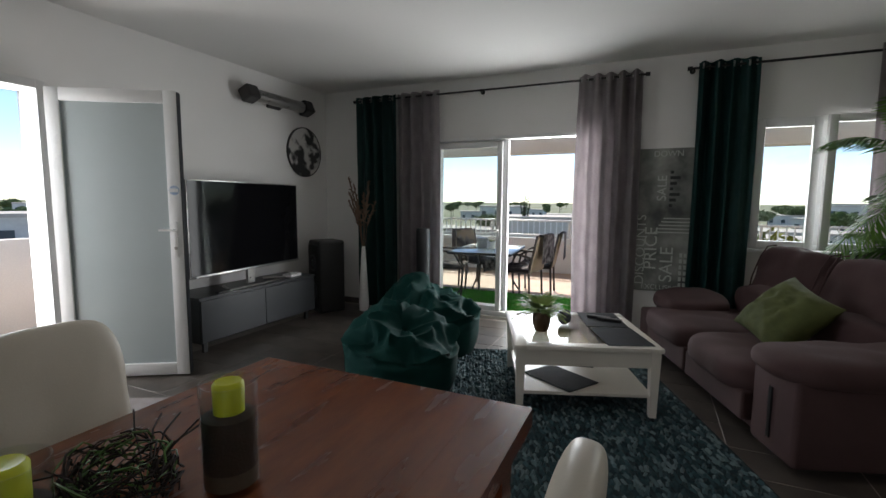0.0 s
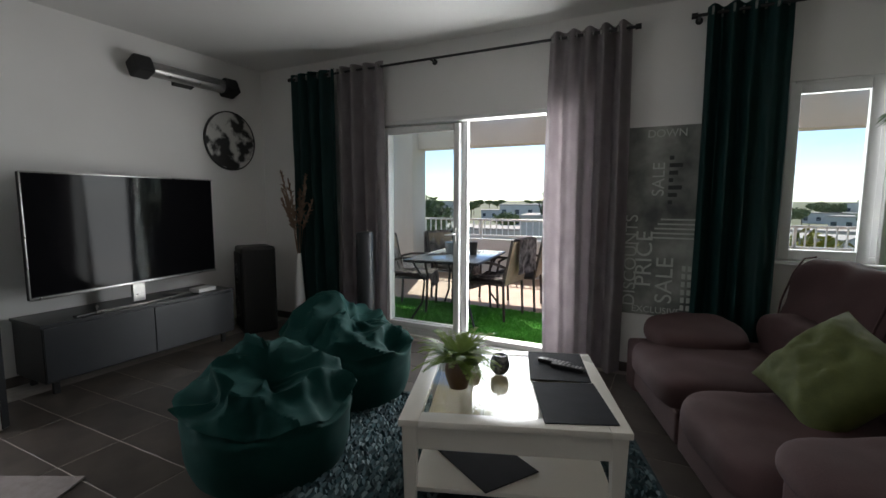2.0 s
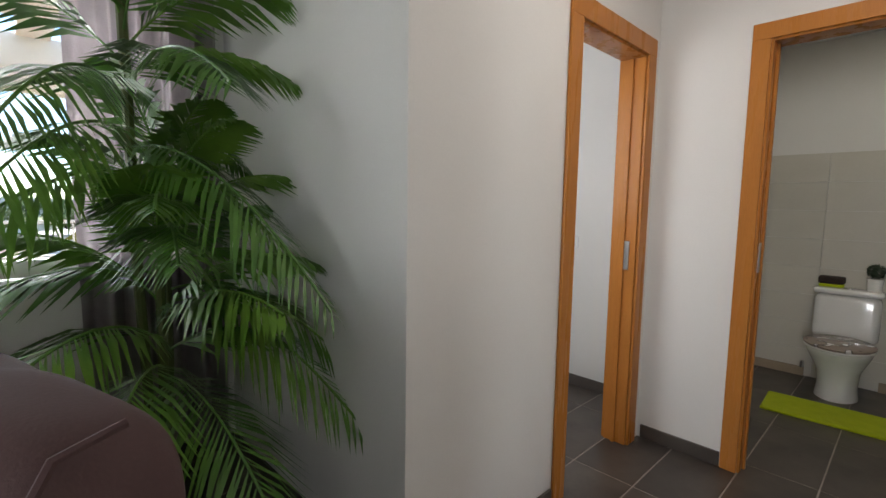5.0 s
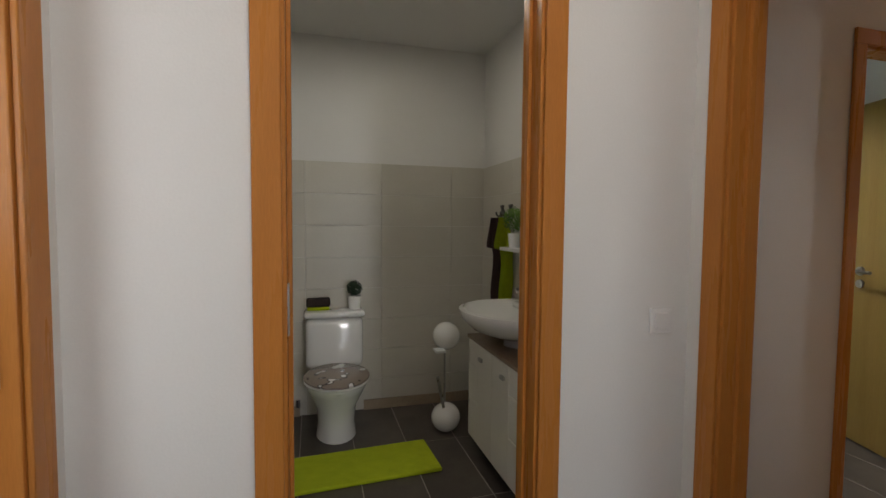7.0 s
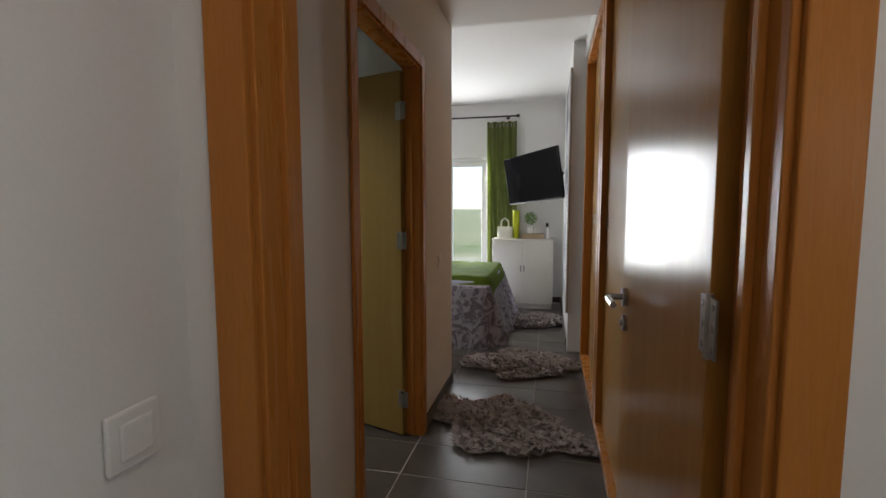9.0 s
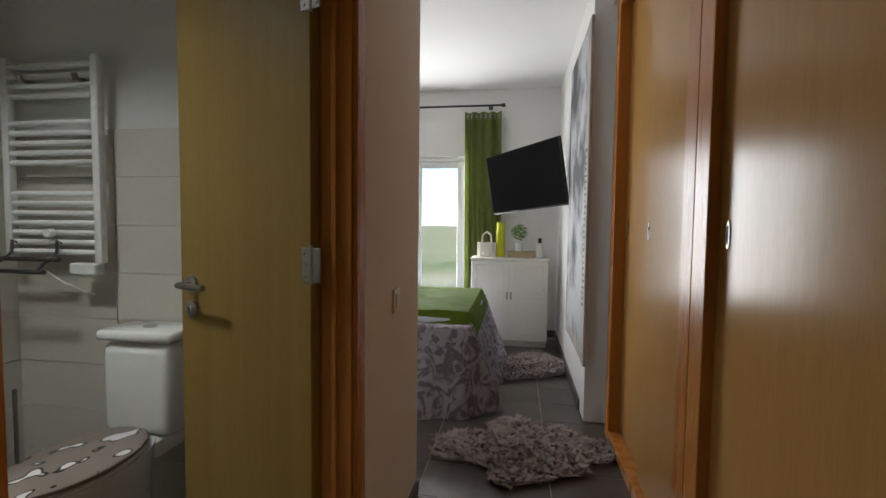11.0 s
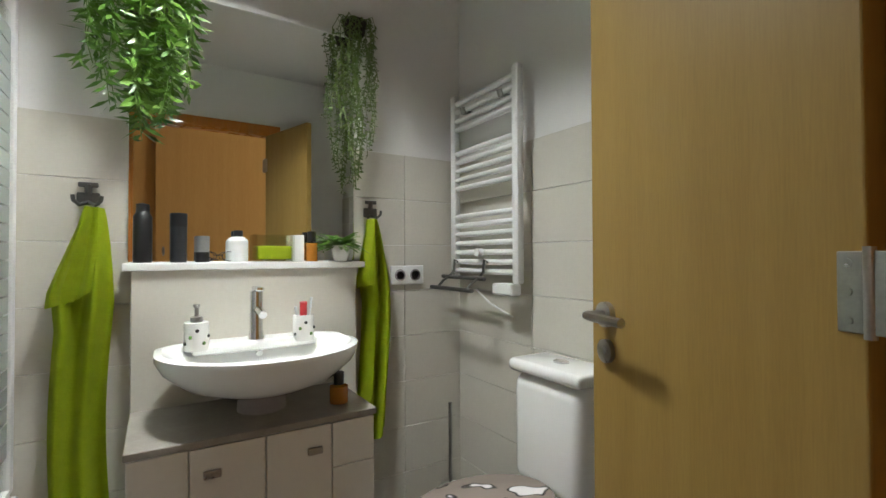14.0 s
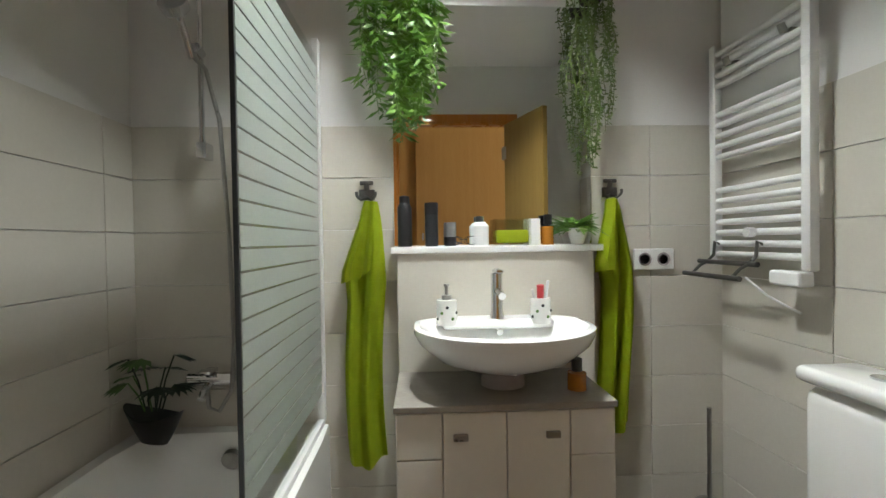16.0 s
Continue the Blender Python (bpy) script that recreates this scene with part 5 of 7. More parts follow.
# trailing plants
def trailing(name, m, strands, spread, length, leaf, matl, label, seed, slim=0.17, dense=3.4):
    t = thing(name, m, label, "hanging plant")
    rr = random.Random(seed)
    bm = bmesh.new()
    lathe(bm, [(0.0, -0.05), (0.04, -0.05), (0.05, 0.0), (0.0, 0.0)], 12, (0, -0.05, 0))
    part("basket", bm, SAND, t)
    for k in range(strands):
        x = rr.uniform(-spread, spread)
        L = length * rr.uniform(0.55, 1.0) * (1 - 0.3 * abs(x) / spread)
        y0 = -0.05 + rr.uniform(-0.03, 0.03)
        pts = [Vector((x * 0.3, y0, 0.0)), Vector((x * 0.8, y0 - 0.03, 0.03 - L * 0.06))]
        for i in range(1, 9):
            pts.append(Vector((x + 0.012 * math.sin(i + k), y0 - 0.02 + 0.01 * math.sin(i * 1.7 + k), -L * i / 8)))
        bm = bmesh.new()
        bent(bm, pts, 0.0016, 4)
        nl = int(L / leaf * dense)
        for i in range(nl):
            s = (i + 1) / nl * (len(pts) - 1.01)
            j = int(s)
            c = pts[j].lerp(pts[j + 1], s - j)
            a = rr.uniform(0, 6.28)
            d = Vector((math.cos(a), math.sin(a) * 0.8, rr.uniform(-1.1, 0.1))).normalized() * leaf * rr.uniform(0.6, 1.1)
            sd_ = d.cross(Vector((rr.uniform(-1, 1), rr.uniform(-1, 1), rr.uniform(-1, 1)))).normalized() * leaf * slim
            v = [bm.verts.new(p) for p in (c, c + d * 0.5 + sd_, c + d, c + d * 0.5 - sd_)]
            bm.faces.new(v)
        part("strand", bm, matl, t)


trailing("hanging_plant", pose(BE - 0.02, 1.478, 2.14, 0, 0, -90), 34, 0.15, 0.64, 0.070, LEAF2, "green artificial bamboo trailing over the mirror", 5, 0.10, 6.5)
BEADLEAF = material("olive_bead_leaf", (0.10, 0.16, 0.03), 0.5, second=(0.16, 0.22, 0.05), scale=20, fine=60)
trailing("hanging_plant", pose(BE - 0.02, 0.757, 2.10, 0, 0, -90), 24, 0.085, 0.70, 0.022, BEADLEAF, "trailing string-of-pearls plant over the mirror", 8)


# ledge items
def bottle(name, m, prof, mat_, label, category, cap=None, capmat=None, sx=1.0, sy=1.0):
    t = thing(name, m, label, category)
    bm = bmesh.new()
    lathe(bm, prof, 20, (0, 0, 0), sx, sy)
    part("body", bm, mat_, t)
    if cap:
        bm = bmesh.new()
        lathe(bm, cap, 16)
        part("cap", bm, capmat or BLACK, t)
    return t


def ly(p):
    return 1.515 - p


LX, LZ_ = 6.717, 1.1325
AMBER = material("amber_liquid", (0.50, 0.20, 0.03), 0.15, bump=0)
SILVER = material("silver_label", (0.45, 0.46, 0.46), 0.3, 0.7, bump=0)
bottle("deodorant_can", pose(LX, ly(0.042), LZ_), [(0.0, 0.0), (0.026, 0.0), (0.027, 0.01), (0.027, 0.15), (0.018, 0.165), (0.0, 0.165)], BLACK, "black aerosol deodorant can on the ledge", "spray can", [(0.019, 0.165), (0.019, 0.19), (0.0, 0.195)])
bottle("deodorant_can", pose(LX, ly(0.144), LZ_), [(0.0, 0.0), (0.024, 0.0), (0.025, 0.01), (0.025, 0.12), (0.0, 0.12)], GREYWOOD, "dark grey spray can on the ledge", "spray can", [(0.0255, 0.12), (0.0255, 0.165), (0.0, 0.168)])
bottle("cosmetic_jar", pose(LX, ly(0.215), LZ_), [(0.0, 0.0), (0.022, 0.0), (0.022, 0.09), (0.0, 0.092)], SILVER, "small silver and black toiletry box", "toiletry", [(0.0225, 0.0), (0.0225, 0.035), (0.0, 0.036)], None)
bottle("cosmetic_bottle", pose(LX, ly(0.328), LZ_), [(0.0, 0.0), (0.033, 0.0), (0.034, 0.01), (0.034, 0.075), (0.02, 0.09), (0.0, 0.09)], PVC, "white toiletry bottle with a dark cap", "bottle", [(0.016, 0.09), (0.016, 0.112), (0.0, 0.113)], GREYWOOD)
gb = thing("glass_box", pose(LX, ly(0.450), LZ_), "square glass bowl with green filling on the ledge", "glass bowl")
bm = bmesh.new()
for d in ((-0.035, -0.068, 0.0, 0.035, 0.068, 0.008), (-0.035, -0.068, 0.008, -0.029, 0.068, 0.10), (0.029, -0.068, 0.008, 0.035, 0.068, 0.10), (-0.029, -0.068, 0.008, 0.029, -0.062, 0.10), (-0.029, 0.062, 0.008, 0.029, 0.068, 0.10)):
    box(bm, *d)
part("glass", bm, GLASSW, gb)
boxpart("filling", (-0.027, -0.060, 0.009, 0.027, 0.060, 0.058), LIME, gb, 0.006, "lime green filling")
cb = thing("perfume_box", pose(LX, ly(0.535), LZ_), "slim white perfume box", "box")
boxpart("carton", (-0.02, -0.022, 0, 0.02, 0.022, 0.10), PVC, cb, 0.002)
bottle("perfume_bottle", pose(LX - 0.01, ly(0.588), LZ_), [(0.0, 0.0), (0.022, 0.0), (0.022, 0.07), (0.0, 0.075)], AMBER, "amber perfume bottle with black cap", "perfume bottle", [(0.016, 0.075), (0.016, 0.115), (0.0, 0.116)])
bottle("perfume_bottle", pose(6.43, 0.915, 0.666), [(0.0, 0.0), (0.03, 0.0), (0.03, 0.055), (0.0, 0.06)], AMBER, "amber perfume bottle on the vanity top", "perfume bottle", [(0.017, 0.06), (0.017, 0.10), (0.0, 0.101)])
fern("small_plant", pose(LX - 0.02, ly(0.699), LZ_), [(0.025, 0.0), (0.042, 0.06), (0.04, 0.062), (0.0, 0.05)], CERAMIC, 90, 0.125, "small bushy green plant in white pot", LEAF2, 0.5, 6)
gl_ = thing("eyeglasses", pose(LX - 0.015, ly(0.266), LZ_ + 0.003, 0, 0, 80), "folded dark eyeglasses on the ledge", "eyeglasses")
bm = bmesh.new()
for s in (-1, 1):
    bent(bm, [(s * 0.03 + 0.022 * math.cos(a * math.tau / 12), 0, 0.018 + 0.016 * math.sin(a * math.tau / 12)) for a in range(13)], 0.0014, 5)
bent(bm, [(-0.008, 0, 0.022), (0.008, 0, 0.022)], 0.0014, 5)
bent(bm, [(0.05, 0, 0.02), (0.0, 0.03, 0.004)], 0.0014, 5)
part("frame", bm, BLACK, gl_)
SPOT = material("spotted_ceramic", (0.80, 0.79, 0.76), 0.2, second=(0.05, 0.06, 0.05), scale=34, fine=10, amount=0.0, bump=0)
for nm, y, lb in (("soap_dispenser", 1.325, "white spotted ceramic soap dispenser on the basin"), ("toothbrush_cup", 0.99, "white spotted ceramic toothbrush cup on the basin")):
    c = thing(nm, pose(6.59, y, 0.856), lb, nm.replace("_", " "))
    bm = bmesh.new()
    lathe(bm, [(0.0, 0.0), (0.034, 0.0), (0.036, 0.006), (0.036, 0.088), (0.033, 0.09), (0.0, 0.088 if nm[0] == "s" else 0.06)], 26)
    part("body", bm, SPOT, c)
    for k in range(5):
        a = 3.14 + (k - 2) * 0.55
        bm = bmesh.new()
        bmesh.ops.create_uvsphere(bm, u_segments=8, v_segments=6, radius=0.006, matrix=Matrix.Translation((0.0355 * math.cos(a), 0.0355 * math.sin(a), 0.025 + 0.02 * (k % 3))))
        part("spot", bm, LEAF if k % 2 else BLACK, c)
    if nm[0] == "s":
        bm = bmesh.new()
        lathe(bm, [(0.018, 0.088), (0.018, 0.105), (0.006, 0.107), (0.006, 0.135), (0.010, 0.136), (0.010, 0.145), (0.0, 0.146)], 16)
        bent(bm, [(0, 0, 0.14), (-0.03, 0, 0.14), (-0.034, 0, 0.134)], 0.004)
        part("pump", bm, STEEL, c, "steel pump")
    else:
        for k, col in enumerate(((0.75, 0.78, 0.8), (0.7, 0.05, 0.06), (0.7, 0.7, 0.7))):
            bm = bmesh.new()
            tube(bm, (0.0, -0.012 + 0.012 * k, 0.03), (-0.01, -0.026 + 0.028 * k, 0.15 - 0.015 * k), 0.006 if k != 1 else 0.011, 0.005 if k != 1 else 0.013)
            part("toothbrush" if k != 1 else "toothpaste_tube", bm, material("plastic_%d" % k, col, 0.4), c)

# sockets, switches
def plate(m, label, sockets=0, category="switch"):
    t = thing("wall_socket" if sockets else "light_switch", m, label, category)
    w = 0.042 if not sockets else 0.041 * sockets
    boxpart("plate", (-w, -0.010, -0.042, w, -0.001, 0.042), PVC, t, 0.004)
    if not sockets:
        boxpart("rocker", (-0.026, -0.015, -0.026, 0.026, -0.009, 0.026), PVC, t, 0.003)
    for k in range(sockets):
        x = (k - (sockets - 1) / 2) * 0.075
        bm = bmesh.new()
        lathe(bm, [(0.024, 0.0), (0.026, 0.004), (0.021, 0.004), (0.020, -0.004), (0.0, -0.004)], 22)
        bmesh.ops.transform(bm, matrix=Matrix.Translation((x, -0.010, 0)) @ Matrix.Rotation(radians(90), 4, 'X'), verts=bm.verts)
        s_ = part("socket", bm, GREYVEL, t)
        for q in (-1, 1):
            bm = bmesh.new()
            tube(bm, (x + q * 0.009, -0.0085, 0), (x + q * 0.009, -0.006, 0), 0.003, n=8)
            part("pin_hole", bm, BLACK, s_)


plate(pose(BE - 0.008, 0.491, 1.068, 0, 0, -90), "white double wall socket on the tiles", 2, "socket")
plate(pose(4.90, 2.655, 0.973, 0, 0, -90), "white light switch on the hall wall")
plate(pose(5.02, 0.305, 0.945, 0, 0, -90), "white light switch on the corridor wall")
plate(pose(5.30, 5.0, 1.02, 0, 0, -90), "white light switch on the wall")

# towel radiator
ra = thing("towel_radiator", pose(6.48, BS + 0.010, 1.045) @ Matrix.Diagonal((1, 1, 0.93, 1)), "white ladder towel radiator on the bathroom wall", "towel radiator")
for s in (-1, 1):
    bm = bmesh.new()
    box(bm, s * 0.215 - 0.018, 0.045, 0.0, s * 0.215 + 0.018, 0.078, 0.90, 0.008)
    part("post", bm, PVC, ra)
for z in [0.045 + 0.043 * k for k in range(7)] + [0.44 + 0.043 * k for k in range(5)] + [0.73 + 0.043 * k for k in range(4)]:
    bm = bmesh.new()
    tube(bm, (-0.205, 0.062, z), (0.205, 0.062, z), 0.0125, n=12)
    part("rung", bm, PVC, ra)
for x in (-0.13, 0.13):
    bm = bmesh.new()
    tube(bm, (x, 0.0, 0.80), (x, 0.05, 0.80), 0.01)
    tube(bm, (x, 0.07, 0.79), (x, 0.08, 0.82), 0.012)
    part("bracket", bm, STEEL, ra)
bm = bmesh.new()
tube(bm, (0.0, 0.075, 0.13), (0.0, 0.10, 0.13), 0.018, n=18)
part("knob", bm, PVC, ra)
boxpart("thermostat", (-0.22, 0.05, -0.05, -0.10, 0.10, 0.0), PVC, ra, 0.008)
bm = bmesh.new()
bent(bm, [(0.06, 0.06, -0.04), (0.0, 0.03, -0.10), (-0.06, 0.012, -0.13), (-0.12, 0.008, -0.15)], 0.004)
part("cable", bm, PVC, ra)
hr = thing("towel_bar", pose(6.54, BS + 0.07, 1.065), "dark metal hanging towel bar on the radiator", "towel bar")
for k in range(2):
    bm = bmesh.new()
    tube(bm, (-0.14, 0.06 + 0.06 * k, -0.005 - 0.045 * k), (0.17, 0.06 + 0.06 * k, -0.005 - 0.045 * k), 0.009)
    part("bar", bm, PEWTER, hr)
for x in (-0.10, 0.12):
    bm = bmesh.new()
    bent(bm, [(x, 0.012, 0.06), (x, 0.03, 0.07), (x, 0.035, 0.02), (x, 0.06, -0.005), (x, 0.09, -0.02), (x, 0.12, -0.05)], 0.006)
    part("hanger", bm, PEWTER, hr)
tbn = thing("toilet_brush", pose(6.56, 0.39, 0), "steel toilet brush in a holder", "toilet brush")
bm = bmesh.new()
lathe(bm, [(0.0, 0.0), (0.045, 0.0), (0.045, 0.20), (0.0, 0.20)], 20)
part("holder", bm, STEEL, tbn)
bm = bmesh.new()
tube(bm, (0, 0, 0.2), (0, 0, 0.54), 0.008)
part("handle", bm, STEEL, tbn)

# bathtub
tubm = thing("bathtub", pose(5.12, 1.765, 0), "white bathtub along the tiled wall", "bathtub")
bm = bmesh.new()
X1, Y1, RZ = BE - 0.012 - 5.12, BN - 0.012 - 1.765, 0.46
n = 48
rows = []
for k, z, pw_ in ((1.0, 0.0, 30), (1.0, RZ - 0.02, 30), (0.995, RZ, 30), (0.88, RZ, 8), (0.85, RZ - 0.02, 7), (0.78, 0.16, 5), (0.6, 0.10, 4)):
    row = []
    for i in range(n):
        a = i * math.tau / n
        c, s = math.cos(a), math.sin(a)
        L = (abs(c) ** pw_ + abs(s) ** pw_) ** (-1 / pw_)
        kx = k if k > 0.98 else 1 - (1 - k) * 0.65
        row.append(bm.verts.new((X1 / 2 + X1 / 2 * kx * L * c, Y1 / 2 + Y1 / 2 * k * L * s, z)))
    rows.append(row)
for u, v in zip(rows, rows[1:]):
    for k in range(n):
        bm.faces.new((u[k], u[(k + 1) % n], v[(k + 1) % n], v[k]))
bm.faces.new(rows[-1])
part("tub_body", bm, CERAMIC, tubm)
bm = bmesh.new()
tube(bm, (X1 - 0.115, Y1 / 2 - 0.03, 0.39), (X1 - 0.135, Y1 / 2 - 0.03, 0.385), 0.035, n=22)
part("overflow_cap", bm, STEEL, tubm, "round steel overflow cap")

# bath screen
sc = thing("bath_screen", pose(0.027, 0.045, -0.04), "glass bath screen with frosted horizontal bands", "bath screen")
bm = bmesh.new()
box(bm, 5.93, 1.752, 0.525, 6.70, 1.757, 1.90)
part("glass_panel", bm, CLEAR, sc).visible_shadow = False
FBAND = material("frosted_band", (0.70, 0.77, 0.72), 0.35, second=(0.66, 0.74, 0.68), scale=4, fine=120, bump=0.03)
FBAND.node_tree.nodes["Principled BSDF"].inputs["Transmission Weight"].default_value = 0.55
for k in range(24):
    z = 0.62 + k * 0.0515
    boxpart("frosted_band", (5.935, 1.7495, z, 6.69, 1.7510, z + 0.0455), FBAND, sc, 0.0)
boxpart("wall_profile", (6.695, 1.742, 0.51, BE - 0.037, 1.768, 1.96), PVC, sc, 0.003)
boxpart("bottom_profile", (5.93, 1.742, 0.502, 6.695, 1.768, 0.525), PVC, sc, 0.003)
boxpart("edge_seal", (5.925, 1.75, 0.52, 5.93, 1.76, 1.90), GREYWOOD, sc, 0.0)

# shower
sh = thing("shower_set", pose(BE - 0.008, 2.19, 0), "chrome bath mixer with shower rail and hose", "shower")
bm = bmesh.new()
tube(bm, (-0.05, 0.02, 1.50), (-0.05, 0.02, 2.16), 0.010)
for z in (1.50, 2.15):
    box(bm, -0.065, 0.0, z - 0.03, -0.0, 0.04, z + 0.03, 0.008)
part("rail", bm, CHROME, sh)
bm = bmesh.new()
tube(bm, (-0.05, 0.02, 1.85), (-0.09, 0.02, 1.86), 0.02)
tube(bm, (-0.09, 0.03, 1.82), (-0.13, 0.06, 1.98), 0.012)
tube(bm, (-0.13, 0.06, 1.97), (-0.16, 0.06, 1.99), 0.045, 0.05, 18)
part("hand_shower", bm, CHROME, sh)
bm = bmesh.new()
bent(bm, [(-0.09, 0.03, 1.83), (-0.10, -0.02, 1.78), (-0.09, -0.06, 1.60), (-0.08, -0.08, 1.2), (-0.08, -0.09, 0.8), (-0.09, -0.08, 0.62), (-0.10, -0.04, 0.55), (-0.09, 0.0, 0.56), (-0.08, 0.01, 0.62)], 0.008)
part("hose", bm, STEEL, sh)
bm = bmesh.new()
tube(bm, (-0.07, -0.08, 0.66), (-0.07, 0.08, 0.66), 0.024, n=18)
for s in (-0.06, 0.06):
    tube(bm, (0, s, 0.66), (-0.07, s, 0.66), 0.018)
box(bm, -0.12, -0.02, 0.685, -0.05, 0.02, 0.70, 0.006)
bent(bm, [(-0.07, 0.0, 0.65), (-0.13, 0.0, 0.63), (-0.15, 0.0, 0.61)], 0.014)
part("mixer", bm, CHROME, sh)

bp_ = thing("potted_plant", pose(6.62, 2.36, 0.462, 0, 0, 70), "dark split-leaf plant in a black boat pot", "potted plant")
bm = bmesh.new()


def boat(u, v):
    a = u * math.tau
    k = 0.45 + 0.55 * v
    x = 0.13 * k * math.cos(a)
    return (x, 0.045 * k * math.sin(a), 0.085 * v + 0.04 * (x / 0.13) ** 2 * v)


vs_ = grid(bm, 32, 6, boat, True)
bm.faces.new([r[0] for r in vs_][::-1])
bm.faces.new([r[-1] for r in vs_])
part("pot", bm, BLACK, bp_)
DARKLEAF = material("dark_green_leaf", (0.012, 0.035, 0.014), 0.4, scale=6, fine=50)
rr = random.Random(4)
for k in range(9):
    a, L = k * 2.4, rr.uniform(0.12, 0.24)
    tip = Vector((0.09 * math.cos(a), 0.06 * math.sin(a), 0.08 + L))
    bm = bmesh.new()
    bent(bm, [(0.02 * math.cos(a), 0.0, 0.06), tip * 0.6 + Vector((0, 0, 0.04)), tip], 0.003, 5)
    out = Vector((math.cos(a), math.sin(a), -0.25)).normalized()
    sd_ = Vector((-math.sin(a), math.cos(a), 0))
    for q in range(-3, 4):
        d = (out * (1.0 - 0.12 * abs(q)) + sd_ * q * 0.33).normalized() * 0.075
        w_ = d.cross(Vector((0, 0, 1))).normalized() * 0.011
        v = [bm.verts.new(p) for p in (tip, tip + d * 0.55 + w_, tip + d - Vector((0, 0, 0.012)), tip + d * 0.55 - w_)]
        bm.faces.new(v)
    part("leaf", bm, DARKLEAF if k % 3 else LEAF, bp_)

# ---- toilet room things ----
vanity(pose(5.76, 2.558, 0), 0.70, 0.34, 0.66, "white vanity cabinet with brown top in the toilet", material("brown_laminate", (0.25, 0.16, 0.10), 0.35, scale=6, fine=50))
washbasin(pose(5.81, 2.558, 0.85), 0.64, 0.48, "white oval ceramic washbasin with chrome tap")
mw = thing("mirror", pose(0, 0, 0), "frameless mirror above the small washbasin", "mirror")
boxpart("mirror_glass", (5.30, 2.5585, 1.2, 6.10, 2.566, 2.0), MIRROR, mw, 0.002)
shf = thing("wall_shelf", pose(0, 0, 0), "narrow white shelf below the mirror", "shelf")
boxpart("board", (5.30, 2.558, 1.13, 6.24, 2.66, 1.15), PVC, shf, 0.003)


def topiary(m, ball, label, h=0.11):
    t = thing("topiary_plant", m, label, "potted plant")
    bm = bmesh.new()
    lathe(bm, [(0.038, 0.0), (0.045, 0.085), (0.042, 0.085), (0.0, 0.075)], 20)
    part("pot", bm, CERAMIC, t)
    rr = random.Random(ball * 1000)
    bm = bmesh.new()
    for k in range(420):
        a, b = rr.uniform(0, 6.28), math.acos(rr.uniform(-1, 1))
        d = Vector((math.sin(b) * math.cos(a), math.sin(b) * math.sin(a), math.cos(b)))
        c = Vector((0, 0, h + ball * 0.75)) + d * ball * rr.uniform(0.65, 1.0)
        u = d.orthogonal().normalized() * 0.012
        w_ = d.cross(u).normalized() * 0.006
        v = [bm.verts.new(p) for p in (c - u * 0.5, c + w_ + d * 0.004, c + u + d * 0.008, c - w_ + d * 0.004)]
        bm.faces.new(v)
    tagged(part("foliage", bm, LEAF2 if ball > 0.05 else DARKLEAF, t), kind="stuff")


topiary(pose(6.12, 2.61, 1.15), 0.075, "round green topiary in a white pot")
topiary(pose(5.97, 2.61, 1.15), 0.07, "round green topiary in a white pot")
topiary(pose(6.70, 3.49, 0.724), 0.048, "dark round topiary in white pot on the cistern", 0.10)
bk = thing("tissue_basket", pose(6.71, 3.72, 0.724, 0, 0, 90), "dark brown basket on a lime cloth", "basket")
boxpart("basket", (-0.075, -0.04, 0.022, 0.075, 0.04, 0.075), material("dark_woven", (0.03, 0.018, 0.016), 0.9, scale=30, fine=160, bump=0.6), bk, 0.012)
boxpart("cloth", (-0.07, -0.04, 0.0, 0.07, 0.04, 0.022), LIME, bk, 0.008)
bm_ = thing("bath_mat", pose(6.03, 3.53, 0, 0, 0, 3), "lime green shaggy bath mat on the tiles", "bath mat")
boxpart("mat", (-0.17, -0.41, 0, 0.17, 0.41, 0.022), LIME, bm_, 0.008)
BEIGE = material("beige_tile_trim", (0.42, 0.33, 0.23), 0.5, scale=10, fine=60)
for y0, y1 in ((2.58, 3.42), (3.84, 4.29)):
    bm = bmesh.new()
    box(bm, 6.779, y0, 0, 6.791, y1, 0.07, 0.002, 1)
    tagged(part("baseboard", bm, BEIGE), "beige tile skirting in the toilet room", "skirting", kind="structure")
st = thing("toilet_stand", pose(6.33, 2.965, 0), "white ball toilet brush and paper stand", "toilet stand")
for z, r in ((0.09, 0.09), (0.60, 0.085)):
    bm = bmesh.new()
    bmesh.ops.create_uvsphere(bm, u_segments=28, v_segments=18, radius=r, matrix=Matrix.Translation((0, 0, z)))
    part("ball", bm, CERAMIC, st)
bm = bmesh.new()
tube(bm, (0.03, 0, 0.15), (0.03, 0, 0.54), 0.007)
part("pole", bm, STEEL, st)
bm = bmesh.new()
tube(bm, (-0.03, 0.02, 0.15), (-0.10, 0.08, 0.38), 0.010)
part("brush_handle", bm, STEEL, st)
boxpart("paper", (-0.10, 0.03, 0.52, -0.02, 0.09, 0.535), PVC, st, 0.002)
for x, mt, lb in ((6.42, SOFA, "dark brown towel hanging from a wall hook"), (6.29, LIME, "lime green towel hanging from a wall hook")):
    m = pose(x, 2.558, 1.36, 0, 0, 180)
    wall_hook(m)
    towel(m @ pose(0, -0.006, -0.03), 0.62, 0.04, 0.10, x, lb, mt)
vl = thing("water_valve", pose(6.79, 3.85, 0.10), "small chrome water valve by the floor", "valve")
bm = bmesh.new()
tube(bm, (0, 0, 0), (-0.05, 0, 0), 0.012)
tube(bm, (-0.05, 0, -0.02), (-0.05, 0, 0.03), 0.014)
part("valve_body", bm, CHROME, vl)

